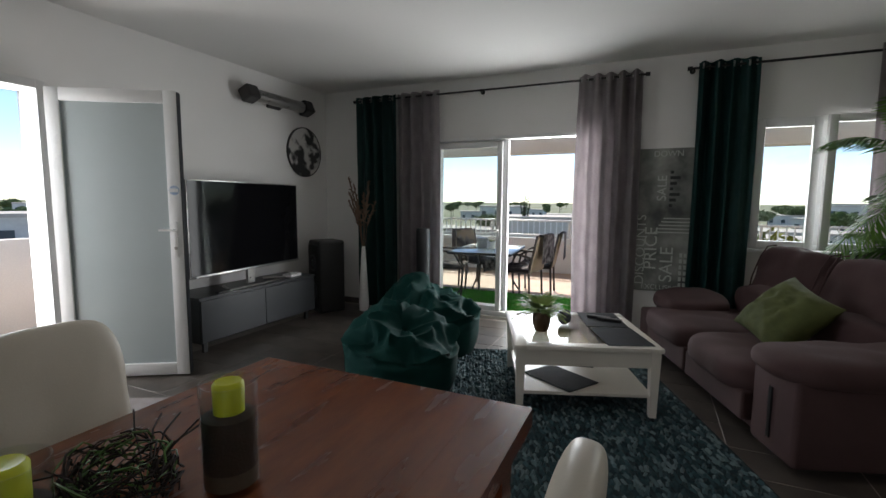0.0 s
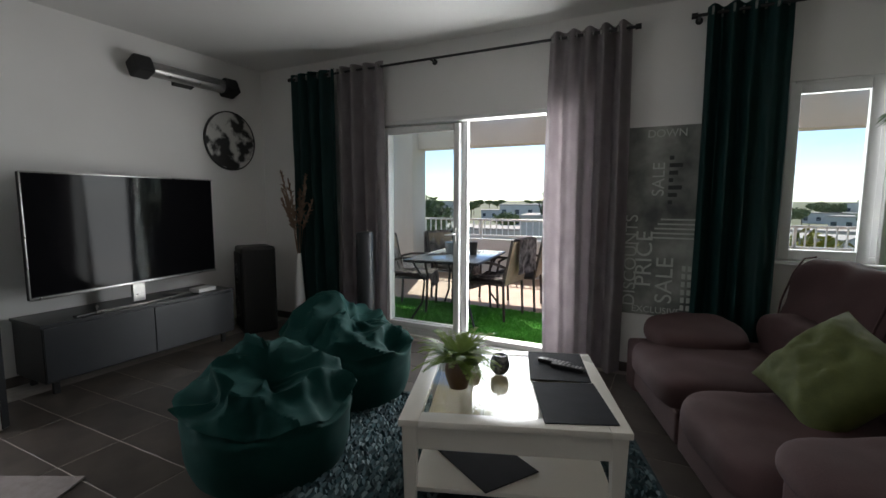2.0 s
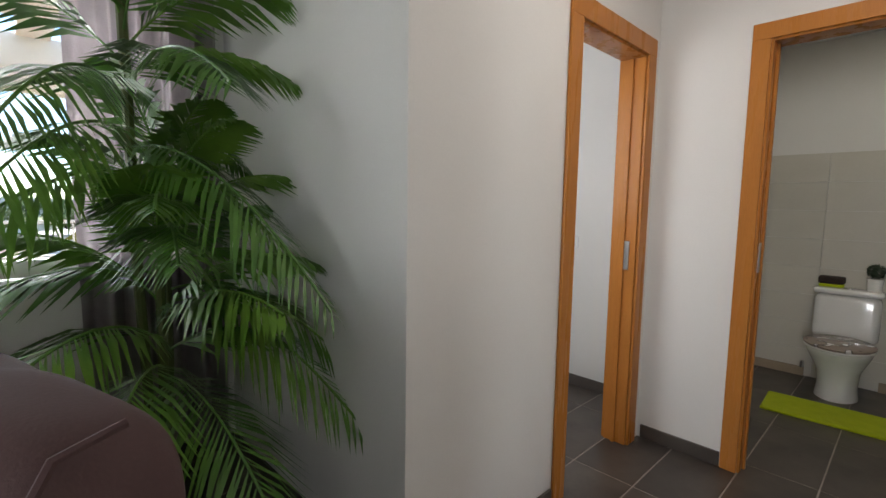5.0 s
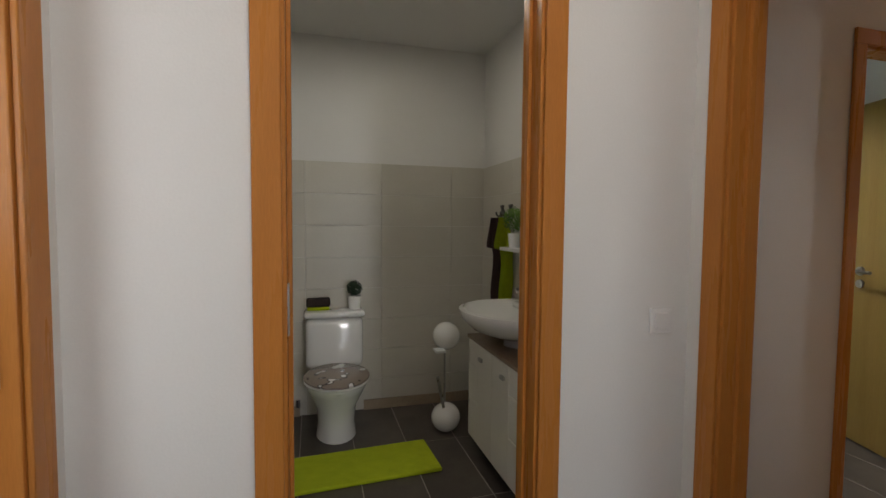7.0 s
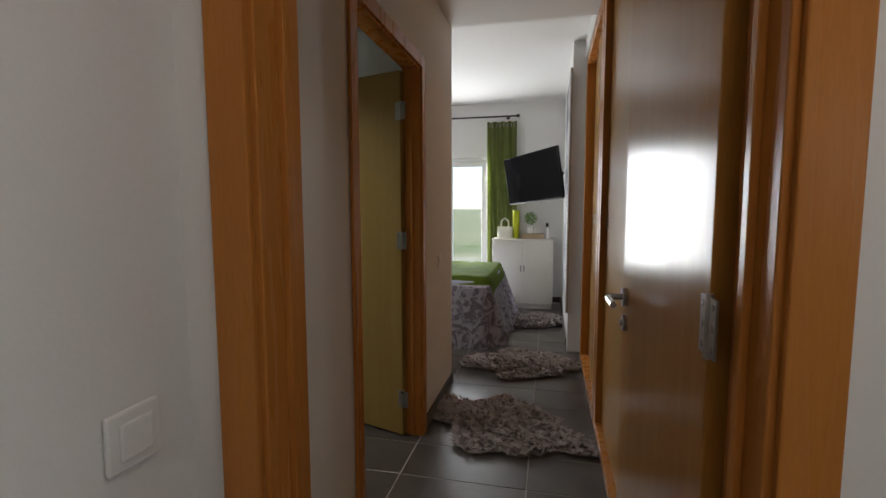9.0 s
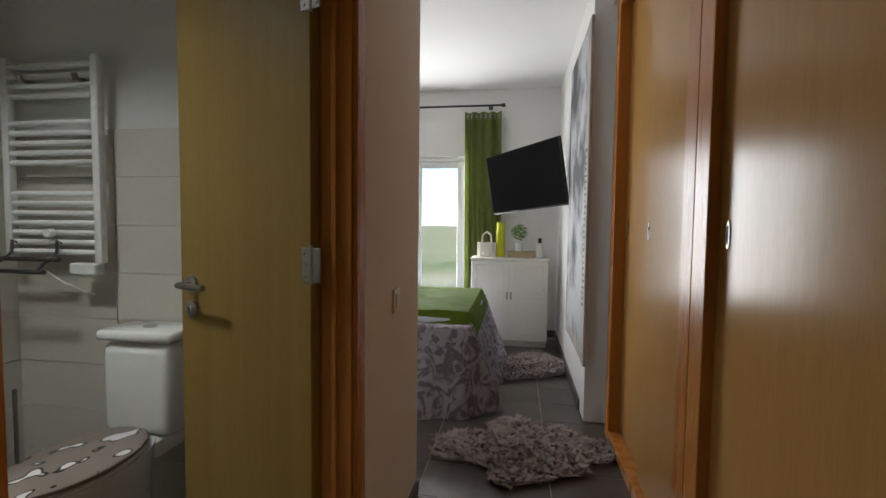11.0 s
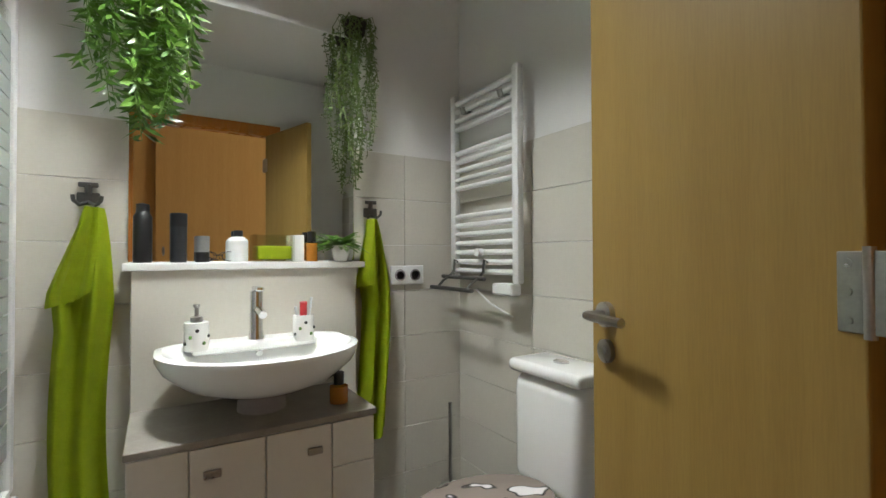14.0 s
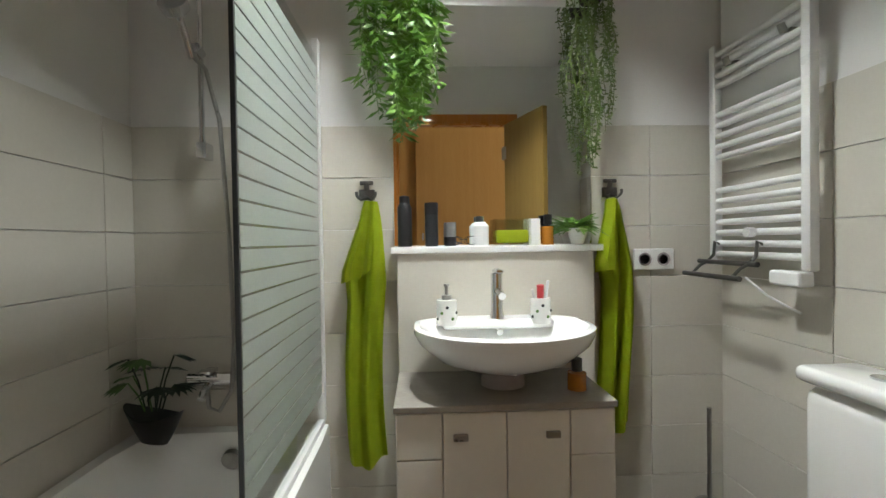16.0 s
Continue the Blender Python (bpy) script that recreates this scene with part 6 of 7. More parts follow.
# ---- wardrobe and bedroom ----
wr = thing("wardrobe", pose(0, 0, 0), "built-in beech wardrobe with glossy sliding doors", "wardrobe")
boxpart("carcass", (3.45, -0.86, 0.0, 3.94, 2.40, 2.525), LEAFWOOD, wr, 0.003)
for nm, d in (("side_trim", (3.94, -0.87, 0, 4.06, -0.78, 2.50)), ("side_trim", (3.94, 2.32, 0, 4.06, 2.40, 2.50)), ("bottom_track", (3.94, -0.78, 0, 4.06, 2.32, 0.055)), ("top_trim", (3.94, -0.78, 2.42, 4.06, 2.32, 2.50)), ("centre_post", (3.94, 0.285, 0.055, 4.06, 0.385, 2.42)), ("centre_post", (3.94, 0.388, 0.055, 4.06, 0.49, 2.42))):
    boxpart(nm, d, BEECH, wr, 0.003)
for k, (y0, y1, x) in enumerate(((-0.78, -0.20, 3.975), (-0.27, 0.285, 4.005), (0.49, 1.45, 4.005), (1.38, 2.32, 3.975))):
    o = boxpart("sliding_door", (x, y0, 0.06, x + 0.022, y1, 2.42), GLOSSWOOD, wr, 0.002)
    for yy in (y0 + 0.06, y1 - 0.06):
        bm = bmesh.new()
        lathe(bm, [(0.016, 0.0), (0.018, 0.003), (0.013, 0.003), (0.012, -0.003), (0.0, -0.003)], 18, (0, 0, 0), 0.6, 2.2)
        bmesh.ops.transform(bm, matrix=Matrix.Translation((x + 0.022, yy, 1.20)) @ Matrix.Rotation(radians(90), 4, 'Y') @ Matrix.Rotation(radians(90), 4, 'Z'), verts=bm.verts)
        part("recessed_pull", bm, STEEL, o, "oval steel recessed pull")

cbm = thing("cabinet", pose(4.66, -2.90, 0) @ Matrix.Diagonal((1, 1, 0.955, 1)), "white two-door cabinet with panelled doors", "cabinet")
boxpart("body", (-0.38, -0.20, 0.06, 0.38, 0.19, 0.91), WHITEWOOD, cbm)
boxpart("top", (-0.39, -0.20, 0.91, 0.39, 0.21, 0.93), WHITEWOOD, cbm)
boxpart("plinth", (-0.37, -0.18, 0, 0.37, 0.17, 0.06), WHITEWOOD, cbm)
for s in (-1, 1):
    x0, x1 = (0.002, 0.378) if s > 0 else (-0.378, -0.002)
    o = boxpart("door", (x0, 0.19, 0.07, x1, 0.205, 0.90), WHITEWOOD, cbm)
    for z0, z1 in ((0.12, 0.52), (0.57, 0.86)):
        bm = bmesh.new()
        pvc_frame(bm, x0 + 0.05, z0, x1 - 0.05, z1, 0.205, 0.209, 0.008, 0.001)
        part("panel_moulding", bm, WHITEWOOD, o)
    boxpart("groove_pull", (s * 0.02 - 0.008, 0.2045, 0.50, s * 0.02 + 0.008, 0.208, 0.58), GREYVEL, o, 0.001)

bg = thing("woven_bag", pose(4.90, -2.88, 0.889), "white woven rope bag with handles", "bag")
bm = bmesh.new()
for k in range(7):
    bent(bm, [((0.085 + 0.008 * math.sin(k)) * math.cos(a * math.tau / 20), 0.06 * math.sin(a * math.tau / 20), 0.012 + k * 0.021) for a in range(21)], 0.009, 6)
for a in range(14):
    bent(bm, [(0.092 * math.cos(a * math.tau / 14), 0.066 * math.sin(a * math.tau / 14), z) for z in (0.0, 0.08, 0.15)], 0.006, 5)
part("basket_body", bm, WHITEWOOD, bg)
for s in (-1, 1):
    bm = bmesh.new()
    bent(bm, [(-0.05, s * 0.04, 0.14), (-0.045, s * 0.04, 0.22), (0, s * 0.04, 0.26), (0.045, s * 0.04, 0.22), (0.05, s * 0.04, 0.14)], 0.008, 6)
    part("strap", bm, WHITEWOOD, bg)
bottle("tall_vase", pose(4.76, -2.94, 0.889), [(0.0, 0.0), (0.045, 0.0), (0.045, 0.36), (0.04, 0.36), (0.0, 0.34)], YELLOW, "tall yellow green cylinder vase", "vase")
topiary(pose(4.57, -2.90, 0.953), 0.085, "green leaf topiary standing in a wooden tray", 0.13)
wt = thing("tray", pose(4.54, -2.90, 0.889), "small pale wooden tray on the cabinet", "tray")
boxpart("tray_body", (-0.14, -0.07, 0, 0.14, 0.07, 0.063), material("pale_wood", (0.50, 0.38, 0.24), 0.6, stretch=(6, 1, 1)), wt, 0.004)
bottle("diffuser", pose(4.36, -2.88, 0.889), [(0.0, 0.0), (0.032, 0.0), (0.032, 0.13), (0.014, 0.15), (0.0, 0.15)], PVC, "white reed diffuser bottle with black cap", "diffuser", [(0.018, 0.15), (0.018, 0.20), (0.0, 0.2)])

tvx = Vector((0.66, -0.75, -0.075)).normalized()
tvz = (Vector((0.16, 0.02, 0.98)) - tvx * Vector((0.16, 0.02, 0.98)).dot(tvx)).normalized()
tvy = tvz.cross(tvx)
TVM = Matrix.Translation((4.55, -2.355, 1.634)) @ Matrix((tvx, tvy, tvz)).transposed().to_4x4()
bt = thing("television", TVM, "flat television on an angled wall bracket", "television")
boxpart("casing", (-0.485, -0.03, -0.285, 0.485, 0.0, 0.285), BLACK, bt, 0.006)
boxpart("screen", (-0.478, 0.0, -0.270, 0.478, 0.002, 0.278), SCREEN, bt, 0.0005)
bm = bmesh.new()
bent(bm, [(0.0, -0.03, 0), (0.02, -0.20, 0.0), (-0.02, -0.36, 0.0), (0.0, -0.50, 0.0)], 0.018)
box(bm, -0.1, -0.05, -0.1, 0.1, -0.028, 0.1)
part("bracket", bm, BLACK, bt)

ar = thing("wall_hanging", pose(4.16, -1.50, 0), "large grey abstract canvas with dark lettering strip", "wall art")
ART = material("grey_abstract_print", (0.46, 0.46, 0.48), 0.8, second=(0.055, 0.06, 0.07), scale=2.2, fine=14, amount=1.0, bump=0.1, contrast=0.08)
ART2 = material("pale_birch_print", (0.50, 0.45, 0.40), 0.8, second=(0.30, 0.27, 0.25), scale=5, fine=40, amount=0.8)
boxpart("canvas", (0.003, -0.52, 0.45, 0.018, 0.42, 2.46), ART, ar, 0.003)
boxpart("lower_canvas", (0.003, -0.52, 0.36, 0.016, 0.42, 0.449), ART2, ar, 0.003)
boxpart("side_strip", (0.003, 0.421, 0.36, 0.022, 0.53, 2.46), ART2, ar, 0.003)
rnd = random.Random(8)
for k in range(26):
    z = 0.72 + k * 0.038
    boxpart("printed_mark", (0.022, 0.425, z, 0.0235, 0.45 + rnd.uniform(0.01, 0.05), z + rnd.uniform(0.008, 0.022)), DARKINK, ar, 0.0)

bd = thing("bed", pose(0.04, -0.10, 0), "double bed with a grey patterned cover", "bed")
COVER = material("grey_paisley_cover", (0.56, 0.52, 0.57), 0.9, second=(0.25, 0.215, 0.24), scale=9, fine=60, amount=1.0, bump=0.3, contrast=0.06, swirl=2.2)
SHEET = material("pale_blue_sheet", (0.48, 0.52, 0.62), 0.9, second=(0.40, 0.44, 0.54), scale=6, fine=90, bump=0.2)
LIMEBED = material("lime_throw", (0.19, 0.28, 0.02), 0.9, second=(0.10, 0.17, 0.012), scale=9, fine=140, bump=0.4)
boxpart("mattress", (4.86, -2.36, 0.12, 6.85, -0.98, 0.53), SHEET, bd, 0.06)


def cover(u, v):
    # u along the foot side and round the corner, v from the top edge to the floor
    L = u * 3.3
    if L < 1.4:
        p, nrm = Vector((4.86, -2.36 + L, 0)), Vector((-1, 0, 0))
    elif L < 1.65:
        a = (L - 1.4) / 0.25 * math.pi / 2
        p, nrm = Vector((4.86, -0.98, 0)), Vector((-math.cos(a), math.sin(a), 0))
    else:
        p, nrm = Vector((4.86 + L - 1.65, -0.98, 0)), Vector((0, 1, 0))
    fl = 0.035 + v * (0.16 + 0.035 * math.sin(L * 11) + 0.025 * math.sin(L * 23 + 1))
    q = p + nrm * fl
    return (q.x, q.y, 0.53 * (1 - v) + 0.004)


bm = bmesh.new()
grid(bm, 90, 14, cover)
bmesh.ops.solidify(bm, geom=list(bm.faces), thickness=0.012)
part("cover_skirt", bm, COVER, bd)
boxpart("cover_top", (4.83, -2.38, 0.525, 6.85, -0.95, 0.555), COVER, bd, 0.012)
bm = bmesh.new()
cushion(bm, 4.83, -2.30, 0.52, 5.6, -1.02, 0.605, 0.1)
part("folded_sheet", bm, SHEET, bd)
bm = bmesh.new()


def thr(u, v):
    x = 4.80 + u * 0.85
    y = -2.2 + v * 1.22
    z = 0.635 + 0.012 * noise.noise(Vector((x * 6, y * 6, 1)))
    if v > 0.92:
        z -= (v - 0.92) * 1.5
    if u < 0.06:
        z -= (0.06 - u) * 2.6
    return (x, y, z)


grid(bm, 40, 40, thr)
bmesh.ops.solidify(bm, geom=list(bm.faces), thickness=0.012)
part("green_throw", bm, LIMEBED, bd, "lime green throw across the bed")

curtain("curtain", 4.77, 5.16, -3.09, 0.03, 2.42, 4, material("olive_green_cloth", (0.25, 0.29, 0.09), 0.85, second=(0.19, 0.22, 0.065), scale=8, fine=150, bump=0.2), "olive green tab-top curtain at the balcony door", 0.045, 9)
curtain_rod("curtain_rod", 4.76, 6.9, 2.49, y=-3.09, brackets=(4.90, 6.5))
bw = thing("window_2", pose(0.04, -3.2, -0.05), "white framed glass balcony door", "window", kind="structure")
bm = bmesh.new()
pvc_frame(bm, 5.10, 0.052, 6.30, 2.02, -0.10, -0.02, 0.05)
part("window_frame", bm, PVC, bw)
sash("sash", bw, 5.15, 0.07, 5.70, 1.97, -0.085, 0.07)
sash("sash", bw, 5.70, 0.07, 6.25, 1.97, -0.085, 0.07)


# sheepskins
def sheepskin(m, seed, label):
    t = thing("sheepskin_rug", m, label, "sheepskin rug", group="sheepskin rugs")
    rr = random.Random(seed)

    def rad(a):
        return 1 + 0.16 * math.sin(4 * a + seed) + 0.10 * math.sin(7 * a + 2 * seed) + 0.05 * math.sin(13 * a)

    bm = bmesh.new()
    lathe(bm, [(0.0, 0.004), (1.0, 0.004), (1.0, 0.012), (0.0, 0.02)], 64)
    for v in bm.verts:
        a = math.atan2(v.co.y, v.co.x)
        v.co.x *= 0.30 * rad(a)
        v.co.y *= 0.44 * rad(a)
    part("hide", bm, FUR, t)
    vv, ff = [], []
    for k in range(3200):
        a, r = rr.uniform(0, 6.28), math.sqrt(rr.random())
        x, y = 0.30 * rad(a) * r * math.cos(a), 0.44 * rad(a) * r * math.sin(a)
        d = Vector((math.cos(a) * 0.5 + rr.uniform(-0.8, 0.8), math.sin(a) * 0.5 + rr.uniform(-0.8, 0.8), rr.uniform(0.35, 0.9))).normalized() * rr.uniform(0.035, 0.06)
        s = Vector((-d.y, d.x, 0)).normalized() * 0.010
        b0 = len(vv)
        c = Vector((x, y, 0.010))
        mid = c + d * 0.55
        end = Vector((c.x + d.x * 1.1, c.y + d.y * 1.1, max(0.006, c.z + d.z * 0.7)))
        for p in (c - s, c + s, mid + s * 1.1, mid - s * 1.1, end):
            vv.append(tuple(p))
        ff += [(b0, b0 + 1, b0 + 2, b0 + 3), (b0 + 3, b0 + 2, b0 + 4)]
    me = bpy.data.meshes.new("fleece")
    me.from_pydata(vv, [], ff)
    me.materials.append(FUR)
    o = new("fleece", me)
    o.parent = t
    tagged(o, kind="stuff")


sheepskin(pose(4.59, 0.53, 0, 0, 0, 62), 1, "grey brown sheepskin rug in the corridor")
sheepskin(pose(4.53, -0.57, 0, 0, 0, 100), 2, "grey brown sheepskin rug beside the bed")
sheepskin(pose(4.47, -2.05, 0, 0, 0, 100), 3, "grey brown sheepskin rug before the cabinet")

# ---- terrace things ----
gr = thing("artificial_grass_mat", pose(0, 0, 0), "green artificial grass mat on the terrace", "grass mat")
boxpart("backing", (-2.55, 5.98, 0.0, 0.22, 7.25, 0.012), GRASS, gr, 0.002)
rnd = random.Random(31)
vv, ff = [], []
for k in range(26000):
    x, y = rnd.uniform(-2.55, 0.22), rnd.uniform(5.98, 7.25)
    a, h_ = rnd.uniform(0, 6.28), rnd.uniform(0.012, 0.026)
    b0 = len(vv)
    vv += [(x - 0.004 * math.cos(a), y - 0.004 * math.sin(a), 0.011), (x + 0.004 * math.cos(a), y + 0.004 * math.sin(a), 0.011), (x + rnd.uniform(-0.012, 0.012), y + rnd.uniform(-0.012, 0.012), 0.011 + h_)]
    ff.append((b0, b0 + 1, b0 + 2))
me = bpy.data.meshes.new("blades")
me.from_pydata(vv, [], ff)
me.materials.append(GRASS)
o = new("blades", me)
o.parent = gr
tagged(o, kind="stuff")

pt = thing("patio_table", pose(-1.16, 6.80, 0.012, 0, 0, 6), "glass topped metal patio table", "patio table")
bm = bmesh.new()
box(bm, -0.42, -0.62, 0.70, 0.42, 0.62, 0.71, 0.003)
part("glass_top", bm, material("grey_table_glass", (0.50, 0.55, 0.60), 0.08, second=(0.44, 0.49, 0.55), bump=0), pt)
bm = bmesh.new()
for a, b in (((-0.42, -0.62), (0.42, -0.62)), ((0.42, -0.62), (0.42, 0.62)), ((0.42, 0.62), (-0.42, 0.62)), ((-0.42, 0.62), (-0.42, -0.62))):
    tube(bm, (*a, 0.695), (*b, 0.695), 0.016)
part("rim", bm, BLACK, pt)
for sx in (-1, 1):
    for sy in (-1, 1):
        bm = bmesh.new()
        bent(bm, [(sx * 0.36, sy * 0.54, 0.69), (sx * 0.26, sy * 0.42, 0.45), (sx * 0.28, sy * 0.44, 0.2), (sx * 0.38, sy * 0.56, 0.0)], 0.013)
        part("leg", bm, BLACK, pt)
for nm, x, y, r, h_, mt in (("planter", 0.05, -0.05, 0.06, 0.11, CERAMIC), ("lantern", 0.16, 0.10, 0.05, 0.15, BLACK), ("ice_bucket", -0.12, 0.12, 0.09, 0.14, SILVER)):
    bottle(nm, pt.matrix_basis @ pose(x, y, 0.71), [(0.0, 0.0), (r * 0.85, 0.0), (r, h_), (r * 0.9, h_), (0.0, h_ * 0.85)], mt, {"planter": "small round white planter on the patio table", "lantern": "small black lantern on the patio table", "ice_bucket": "grey metal bucket on the patio table"}[nm], nm.replace("_", " "))
fern("small_plant", pt.matrix_basis @ pose(0.05, -0.05, 0.78), [(0.03, 0.0), (0.05, 0.03), (0.0, 0.03)], CERAMIC, 26, 0.09, "small green succulent in the planter", LEAF2, 0.3, 12)


def patio_chair(m, label):
    """Faces local +y."""
    c = thing("patio_chair", m, label, "patio chair", group="patio chairs")
    boxpart("seat", (-0.24, -0.22, 0.40, 0.24, 0.24, 0.43), WICKER, c, 0.008)
    bm = bmesh.new()
    box(bm, -0.24, -0.02, 0, 0.24, 0.01, 0.50, 0.01)
    bmesh.ops.transform(bm, matrix=Matrix.Translation((0, -0.23, 0.42)) @ Matrix.Rotation(radians(12), 4, 'X'), verts=bm.verts)
    part("backrest", bm, material("tan_weave", (0.42, 0.33, 0.24), 0.8, scale=30, fine=160, bump=0.5), c)
    for s in (-1, 1):
        bm = bmesh.new()
        bent(bm, [(s * 0.27, 0.22, 0.0), (s * 0.27, 0.24, 0.45), (s * 0.27, 0.21, 0.61), (s * 0.27, 0.12, 0.66), (s * 0.27, -0.10, 0.66), (s * 0.26, -0.25, 0.62)], 0.016)
        part("arm_leg", bm, WICKER, c)
        bm = bmesh.new()
        bent(bm, [(s * 0.24, -0.24, 0.0), (s * 0.24, -0.22, 0.42), (s * 0.24, -0.33, 0.93)], 0.016)
        part("back_leg", bm, WICKER, c)
    th = thing("fur_throw", m, "black and grey fur throw draped over a chair", "throw", group="fur throws")
    bm = bmesh.new()

    def drape(u, v):
        x = (u - 0.5) * 0.46 + 0.012 * math.sin(v * 9)
        w = 0.02 * noise.noise(Vector((u * 4, v * 6, m.translation.x)))
        if v < 0.22:
            t = v / 0.22
            return (x, -0.40 - w, 0.55 + 0.40 * t)
        if v < 0.60:
            t = (v - 0.22) / 0.38
            return (x, -0.35 + 0.14 * t + w, 0.96 - 0.49 * t)
        if v < 0.88:
            t = (v - 0.60) / 0.28
            return (x, -0.21 + 0.47 * t, 0.465 + 0.012 * math.sin(u * 9) + w)
        t = (v - 0.88) / 0.12
        return (x, 0.26 + 0.02 * t, 0.465 - 0.17 * t)

    grid(bm, 18, 44, drape)
    bmesh.ops.solidify(bm, geom=list(bm.faces), thickness=0.022)
    part("cloth", bm, THROW, th)


patio_chair(pose(-0.72, 6.92, 0.012, 0, 0, 82), "brown wicker patio chair with fur throw")
patio_chair(pose(-0.62, 7.55, 0.0, 0, 0, 95), "brown wicker patio chair with fur throw")
patio_chair(pose(-1.80, 6.85, 0.012, 0, 0, -75), "brown wicker patio chair with fur throw")
patio_chair(pose(-1.60, 7.65, 0.0, 0, 0, -110), "brown wicker patio chair with fur throw")

rl = thing("railing", pose(0, 9.67, 0.67), "white metal railing on the terrace parapet", "railing", kind="structure")
for nm, z in (("top_rail", 0.35), ("bottom_rail", 0.06)):
    boxpart(nm, (-5.15, -0.022, z - 0.018, 6.0, 0.022, z + 0.018), PVC, rl, 0.004)
bm = bmesh.new()
box(bm, -0.009, -0.009, 0.07, 0.009, 0.009, 0.335)
bar = finish(bm, "baluster", PVC)
for k in range(100):
    o = new("baluster", bar)
    o.parent = rl
    o.matrix_basis = pose(-5.1 + k * 0.112, 0, 0)
for k in range(8):
    boxpart("post", (-5.15 + k * 1.55, -0.022, 0, -5.11 + k * 1.55, 0.022, 0.345), PVC, rl, 0.003)

# ---- distance ----
GROUND = material("dry_ground", (0.20, 0.19, 0.11), 0.95, second=(0.10, 0.13, 0.05), scale=0.05, fine=0.8, amount=0.9, bump=0.3)
bm = bmesh.new()
bmesh.ops.create_grid(bm, x_segments=1, y_segments=1, size=2500, matrix=Matrix.Translation((0, 0, -6.5)))
tagged(part("ground", bm, GROUND), "dry green and sandy ground to the horizon", "ground", kind="structure")
FARWALL = material("far_white_wall", (0.68, 0.66, 0.62), 0.9, second=(0.58, 0.56, 0.52), scale=0.4, fine=3, amount=0.6)
FARGLASS = material("far_window_glass", (0.06, 0.08, 0.10), 0.2)
ROOF = material("far_roof", (0.55, 0.50, 0.45), 0.9, scale=0.5, fine=4)
rnd = random.Random(77)


def house(x, y, w, d, h, rz):
    t = thing("house", pose(x, y, -6.5, 0, 0, rz), "white flat-roofed house in the distance", "house", group="far houses")
    boxpart("wall", (-w / 2, -d / 2, 0, w / 2, d / 2, h), FARWALL, t, 0.0)
    boxpart("roof", (-w / 2 - 0.2, -d / 2 - 0.2, h, w / 2 + 0.2, d / 2 + 0.2, h + 0.35), ROOF, t, 0.0)
    for fz in range(int(h // 2.9)):
        for k in range(max(2, int(w // 3))):
            xx = -w / 2 + 1.2 + k * (w - 2.4) / max(1, int(w // 3) - 1)
            boxpart("window", (xx - 0.6, -d / 2 - 0.05, 0.9 + fz * 2.9, xx + 0.6, -d / 2 + 0.02, 2.2 + fz * 2.9), FARGLASS, t, 0.0)


for k in range(46):
    ang = radians(rnd.uniform(-62, 40))
    dist = rnd.uniform(60, 320)
    house(math.sin(ang) * dist, math.cos(ang) * dist, rnd.uniform(10, 24), rnd.uniform(8, 12), rnd.choice((3.2, 3.4, 6.2, 6.4)) * (0.8 + dist / 800), rnd.uniform(-15, 15) - math.degrees(ang))
for k in range(14):
    ang = radians(rnd.uniform(-115, -62))
    dist = rnd.uniform(45, 200)
    house(math.sin(ang) * dist, math.cos(ang) * dist, rnd.uniform(10, 20), 10, rnd.choice((3.4, 6.2)), -math.degrees(ang))

# crown green is lightened: distance haze put into the colour
FOLI = material("far_hazy_foliage", (0.16, 0.20, 0.075), 0.9, second=(0.09, 0.13, 0.045), scale=0.8, fine=5, amount=0.9)
FOLI2 = material("far_yellow_foliage", (0.30, 0.26, 0.03), 0.9, second=(0.14, 0.17, 0.03), scale=1.2, fine=6, amount=0.9)


def tree(x, y, h, r, mat_, seed, slim=False):
    t = thing("tree", pose(x, y, -6.5), "green tree in the distance" if mat_ is FOLI else "yellow flowering tree below the terrace", "tree", group="far trees")
    rr = random.Random(seed)
    bm = bmesh.new()
    bent(bm, [(0, 0, 0), (rr.uniform(-0.2, 0.2), 0, h * 0.4), (rr.uniform(-0.3, 0.3), 0, h * 0.75)], 0.02 * h, 6)
    for k in range(4):
        a = k * 1.6
        bent(bm, [(0, 0, h * 0.45), (math.cos(a) * r * 0.4, math.sin(a) * r * 0.4, h * 0.68), (math.cos(a) * r * 0.7, math.sin(a) * r * 0.7, h * 0.8)], 0.008 * h, 5)
    part("trunk", bm, SAND, t)
    vv, ff = [], []
    for k in range(1500):
        a, b = rr.uniform(0, 6.28), math.acos(rr.uniform(-1, 1))
        q = rr.random() ** 0.4
        lump = 0.75 + 0.3 * noise.noise(Vector((math.cos(a) * 1.6, math.sin(a) * 1.6, math.cos(b) * 1.6 + seed)))
        c = Vector((math.sin(b) * math.cos(a) * r * q * lump, math.sin(b) * math.sin(a) * r * q * lump, h * 0.72 + math.cos(b) * h * (0.42 if slim else 0.26) * q * lump))
        s = (0.10 if slim else 0.12) * r * rr.uniform(0.6, 1.2)
        b0 = len(vv)
        for _ in range(3):
            vv.append(tuple(c + Vector((rr.uniform(-s, s), rr.uniform(-s, s), rr.uniform(-s, s)))))
        ff.append((b0, b0 + 1, b0 + 2))
    me = bpy.data.meshes.new("crown")
    me.from_pydata(vv, [], ff)
    me.materials.append(mat_)
    o = new("crown", me)
    o.parent = t


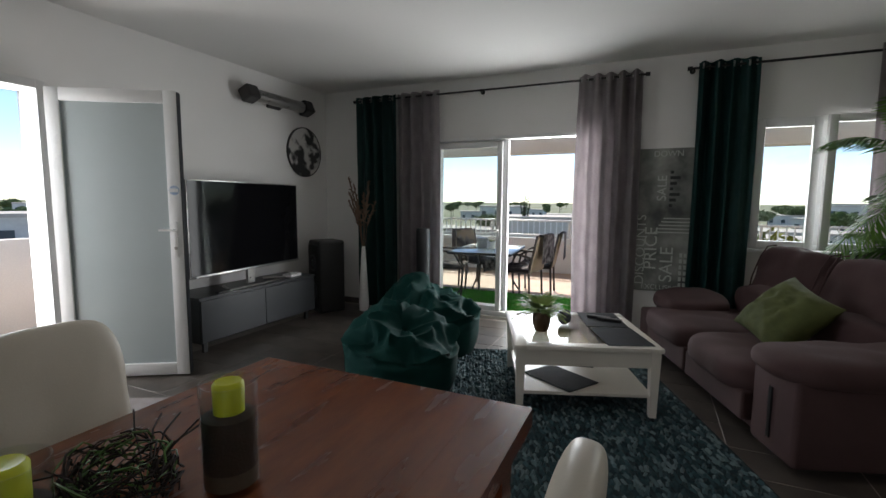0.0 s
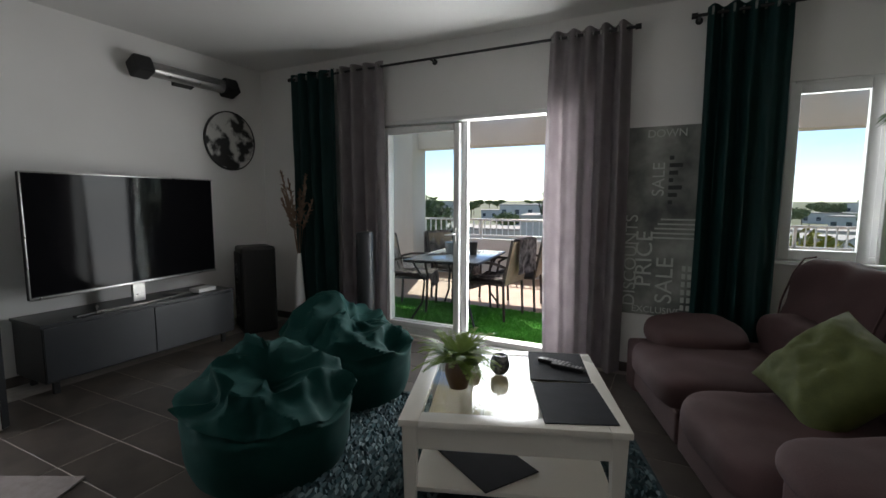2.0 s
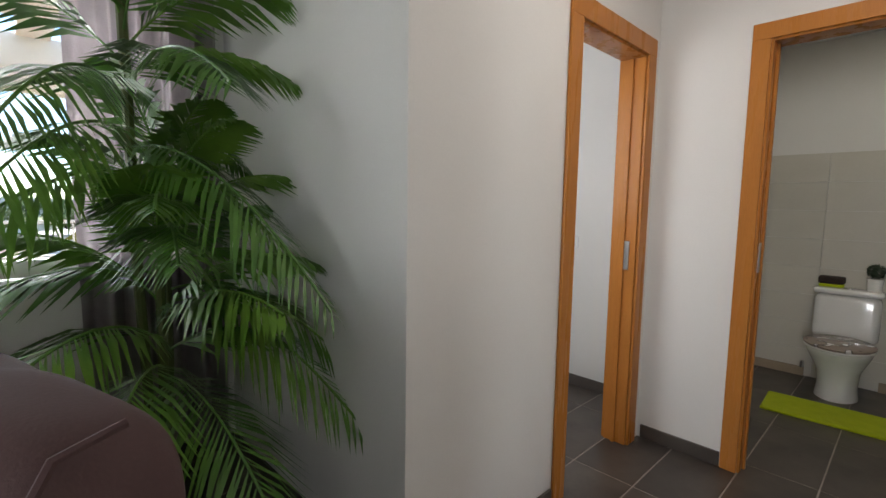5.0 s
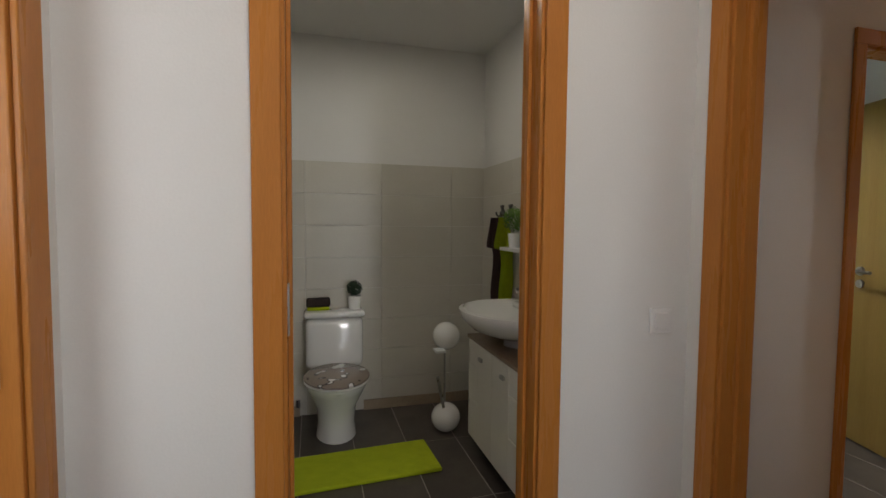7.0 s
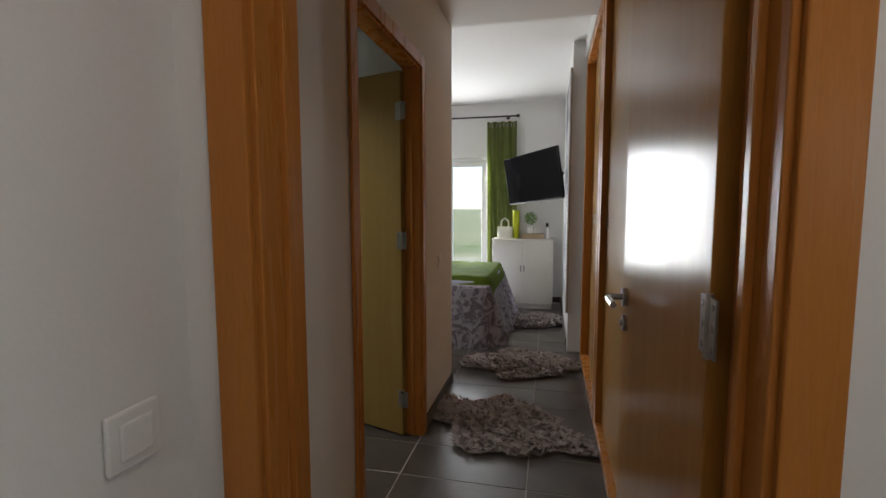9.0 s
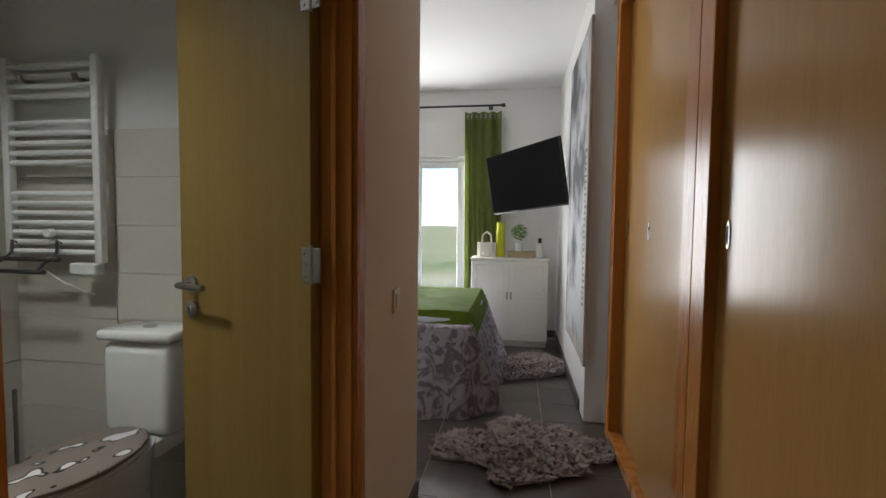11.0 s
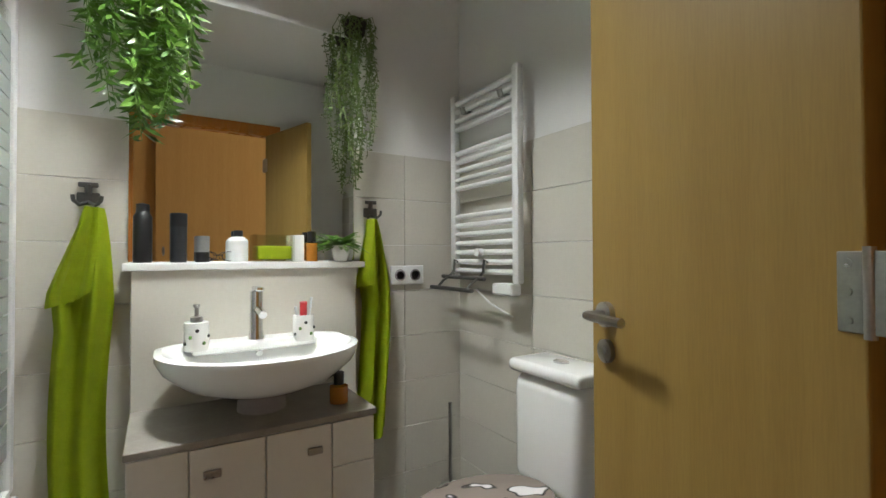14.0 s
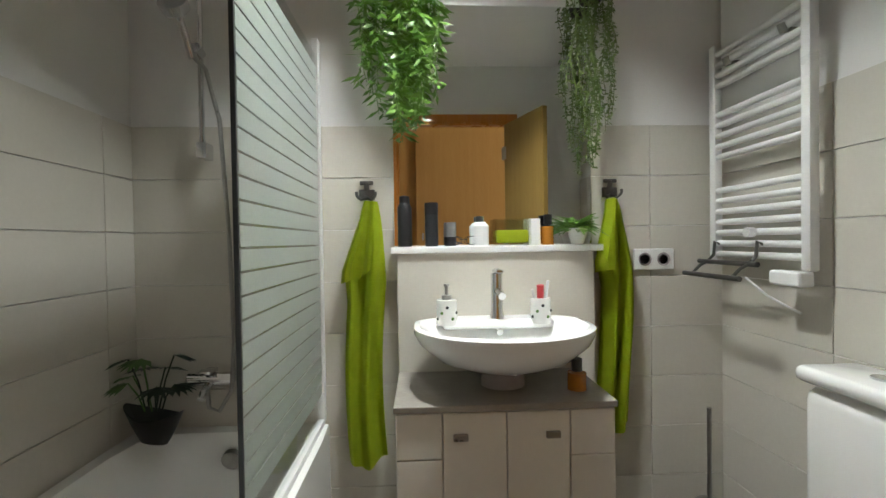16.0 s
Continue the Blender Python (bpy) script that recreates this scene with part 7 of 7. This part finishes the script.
for k in range(70):
    ang = radians(rnd.uniform(-70, 42))
    dist = rnd.uniform(32, 260)
    tree(math.sin(ang) * dist, math.cos(ang) * dist, rnd.uniform(5.0, 7.0) + dist * 0.004, rnd.uniform(2.2, 4.5), FOLI, k)
for k in range(70):
    ang = radians(rnd.uniform(-75, 45))
    dist = rnd.uniform(260, 620)
    tree(math.sin(ang) * dist, math.cos(ang) * dist, rnd.uniform(6.0, 7.5) + dist * 0.002, rnd.uniform(3.0, 5.5), FOLI, 300 + k)
tree(-14, 60, 9.5, 0.9, FOLI, 201, True)
tree(5.5, 24, 7.2, 2.4, FOLI2, 202)
tree(-12.4, 27, 7.3, 1.9, FOLI, 203)
tree(-22, 42, 8.6, 4.2, FOLI, 204)

# ---- floor tiles ----
TX, TY = 0.605, 0.300
bm = bmesh.new()
box(bm, 0.003, 0.003, -0.004, TX - 0.003, TY - 0.003, 0.0, 0.0012, 1)
tile_mesh = finish(bm, "tile", TILE)
floor_ob = bpy.data.objects["floor"]
cells = []
for i in range(-14, 6):
    for j in range(-24, 8):
        x, y = 5.02 + i * TX, 3.83 + j * TY
        if x < -3.3 or y > 5.6 or y < -3.1 or (y < -1.6 and x < 3.5) or x > 8.0:
            continue
        near = min((x + 0.3 - a) ** 2 + (y + 0.15 - b) ** 2 for a, b in ((-1.6, 3.0), (0.3, 3.6), (4.4, 3.9), (5.6, 3.5), (4.5, 1.0), (4.6, -1.2)))
        cells.append((near, x, y))
cells.sort()
for near, x, y in cells[:290]:
    o = new("tile", tile_mesh)
    o.parent = floor_ob
    o.matrix_basis = pose(x, y, 0)
vv, ff = [], []
for near, x, y in cells[290:]:
    b0 = len(vv)
    for z in (-0.004, 0.0):
        vv += [(x + 0.003, y + 0.003, z), (x + TX - 0.003, y + 0.003, z), (x + TX - 0.003, y + TY - 0.003, z), (x + 0.003, y + TY - 0.003, z)]
    ff += [(b0 + 4, b0 + 5, b0 + 6, b0 + 7)] + [(b0 + k, b0 + (k + 1) % 4, b0 + 4 + (k + 1) % 4, b0 + 4 + k) for k in range(4)]
me = bpy.data.meshes.new("further_tiles")
me.from_pydata(vv, [], ff)
me.materials.append(TILE)
o = new("further_tiles", me)
o.parent = floor_ob
tagged(o, kind="stuff")


# ---- terrace and distance ----
structure("terrace_floor", [(-5.2, 5.95, -0.12, 6.0, 9.75, -0.002), (-5.2, -2.0, -0.12, -3.4, 5.95, -0.002)], TERRA, "terracotta coloured terrace floor", "terrace")
structure("parapet", [(-5.2, 9.6, 0, 6.0, 9.75, 0.67), (-5.05, -2.0, 0, -4.9, 9.6, 0.98)], RENDER, "white rendered terrace parapet", "parapet", 0.01)
structure("terrace_column", [(-3.65, 9.1, 0, -3.15, 9.58, 2.75)], RENDER, "square white rendered column", "column", 0.01)
structure("terrace_beam", [(-5.2, 9.3, 2.30, 6.0, 9.62, 2.80)], RENDER, "white rendered roof beam", "beam", 0.01)
structure("terrace_roof", [(-3.6, 5.95, 2.78, 6.0, 8.7, 2.95)] + [(x, 8.7, 2.78, x + 0.25, 9.3, 2.95) for x in (-3.6, -2.2, -1.0, 0.2, 1.4, 2.6, 3.8)], RENDER, "white terrace roof with slots to the sky", "roof")
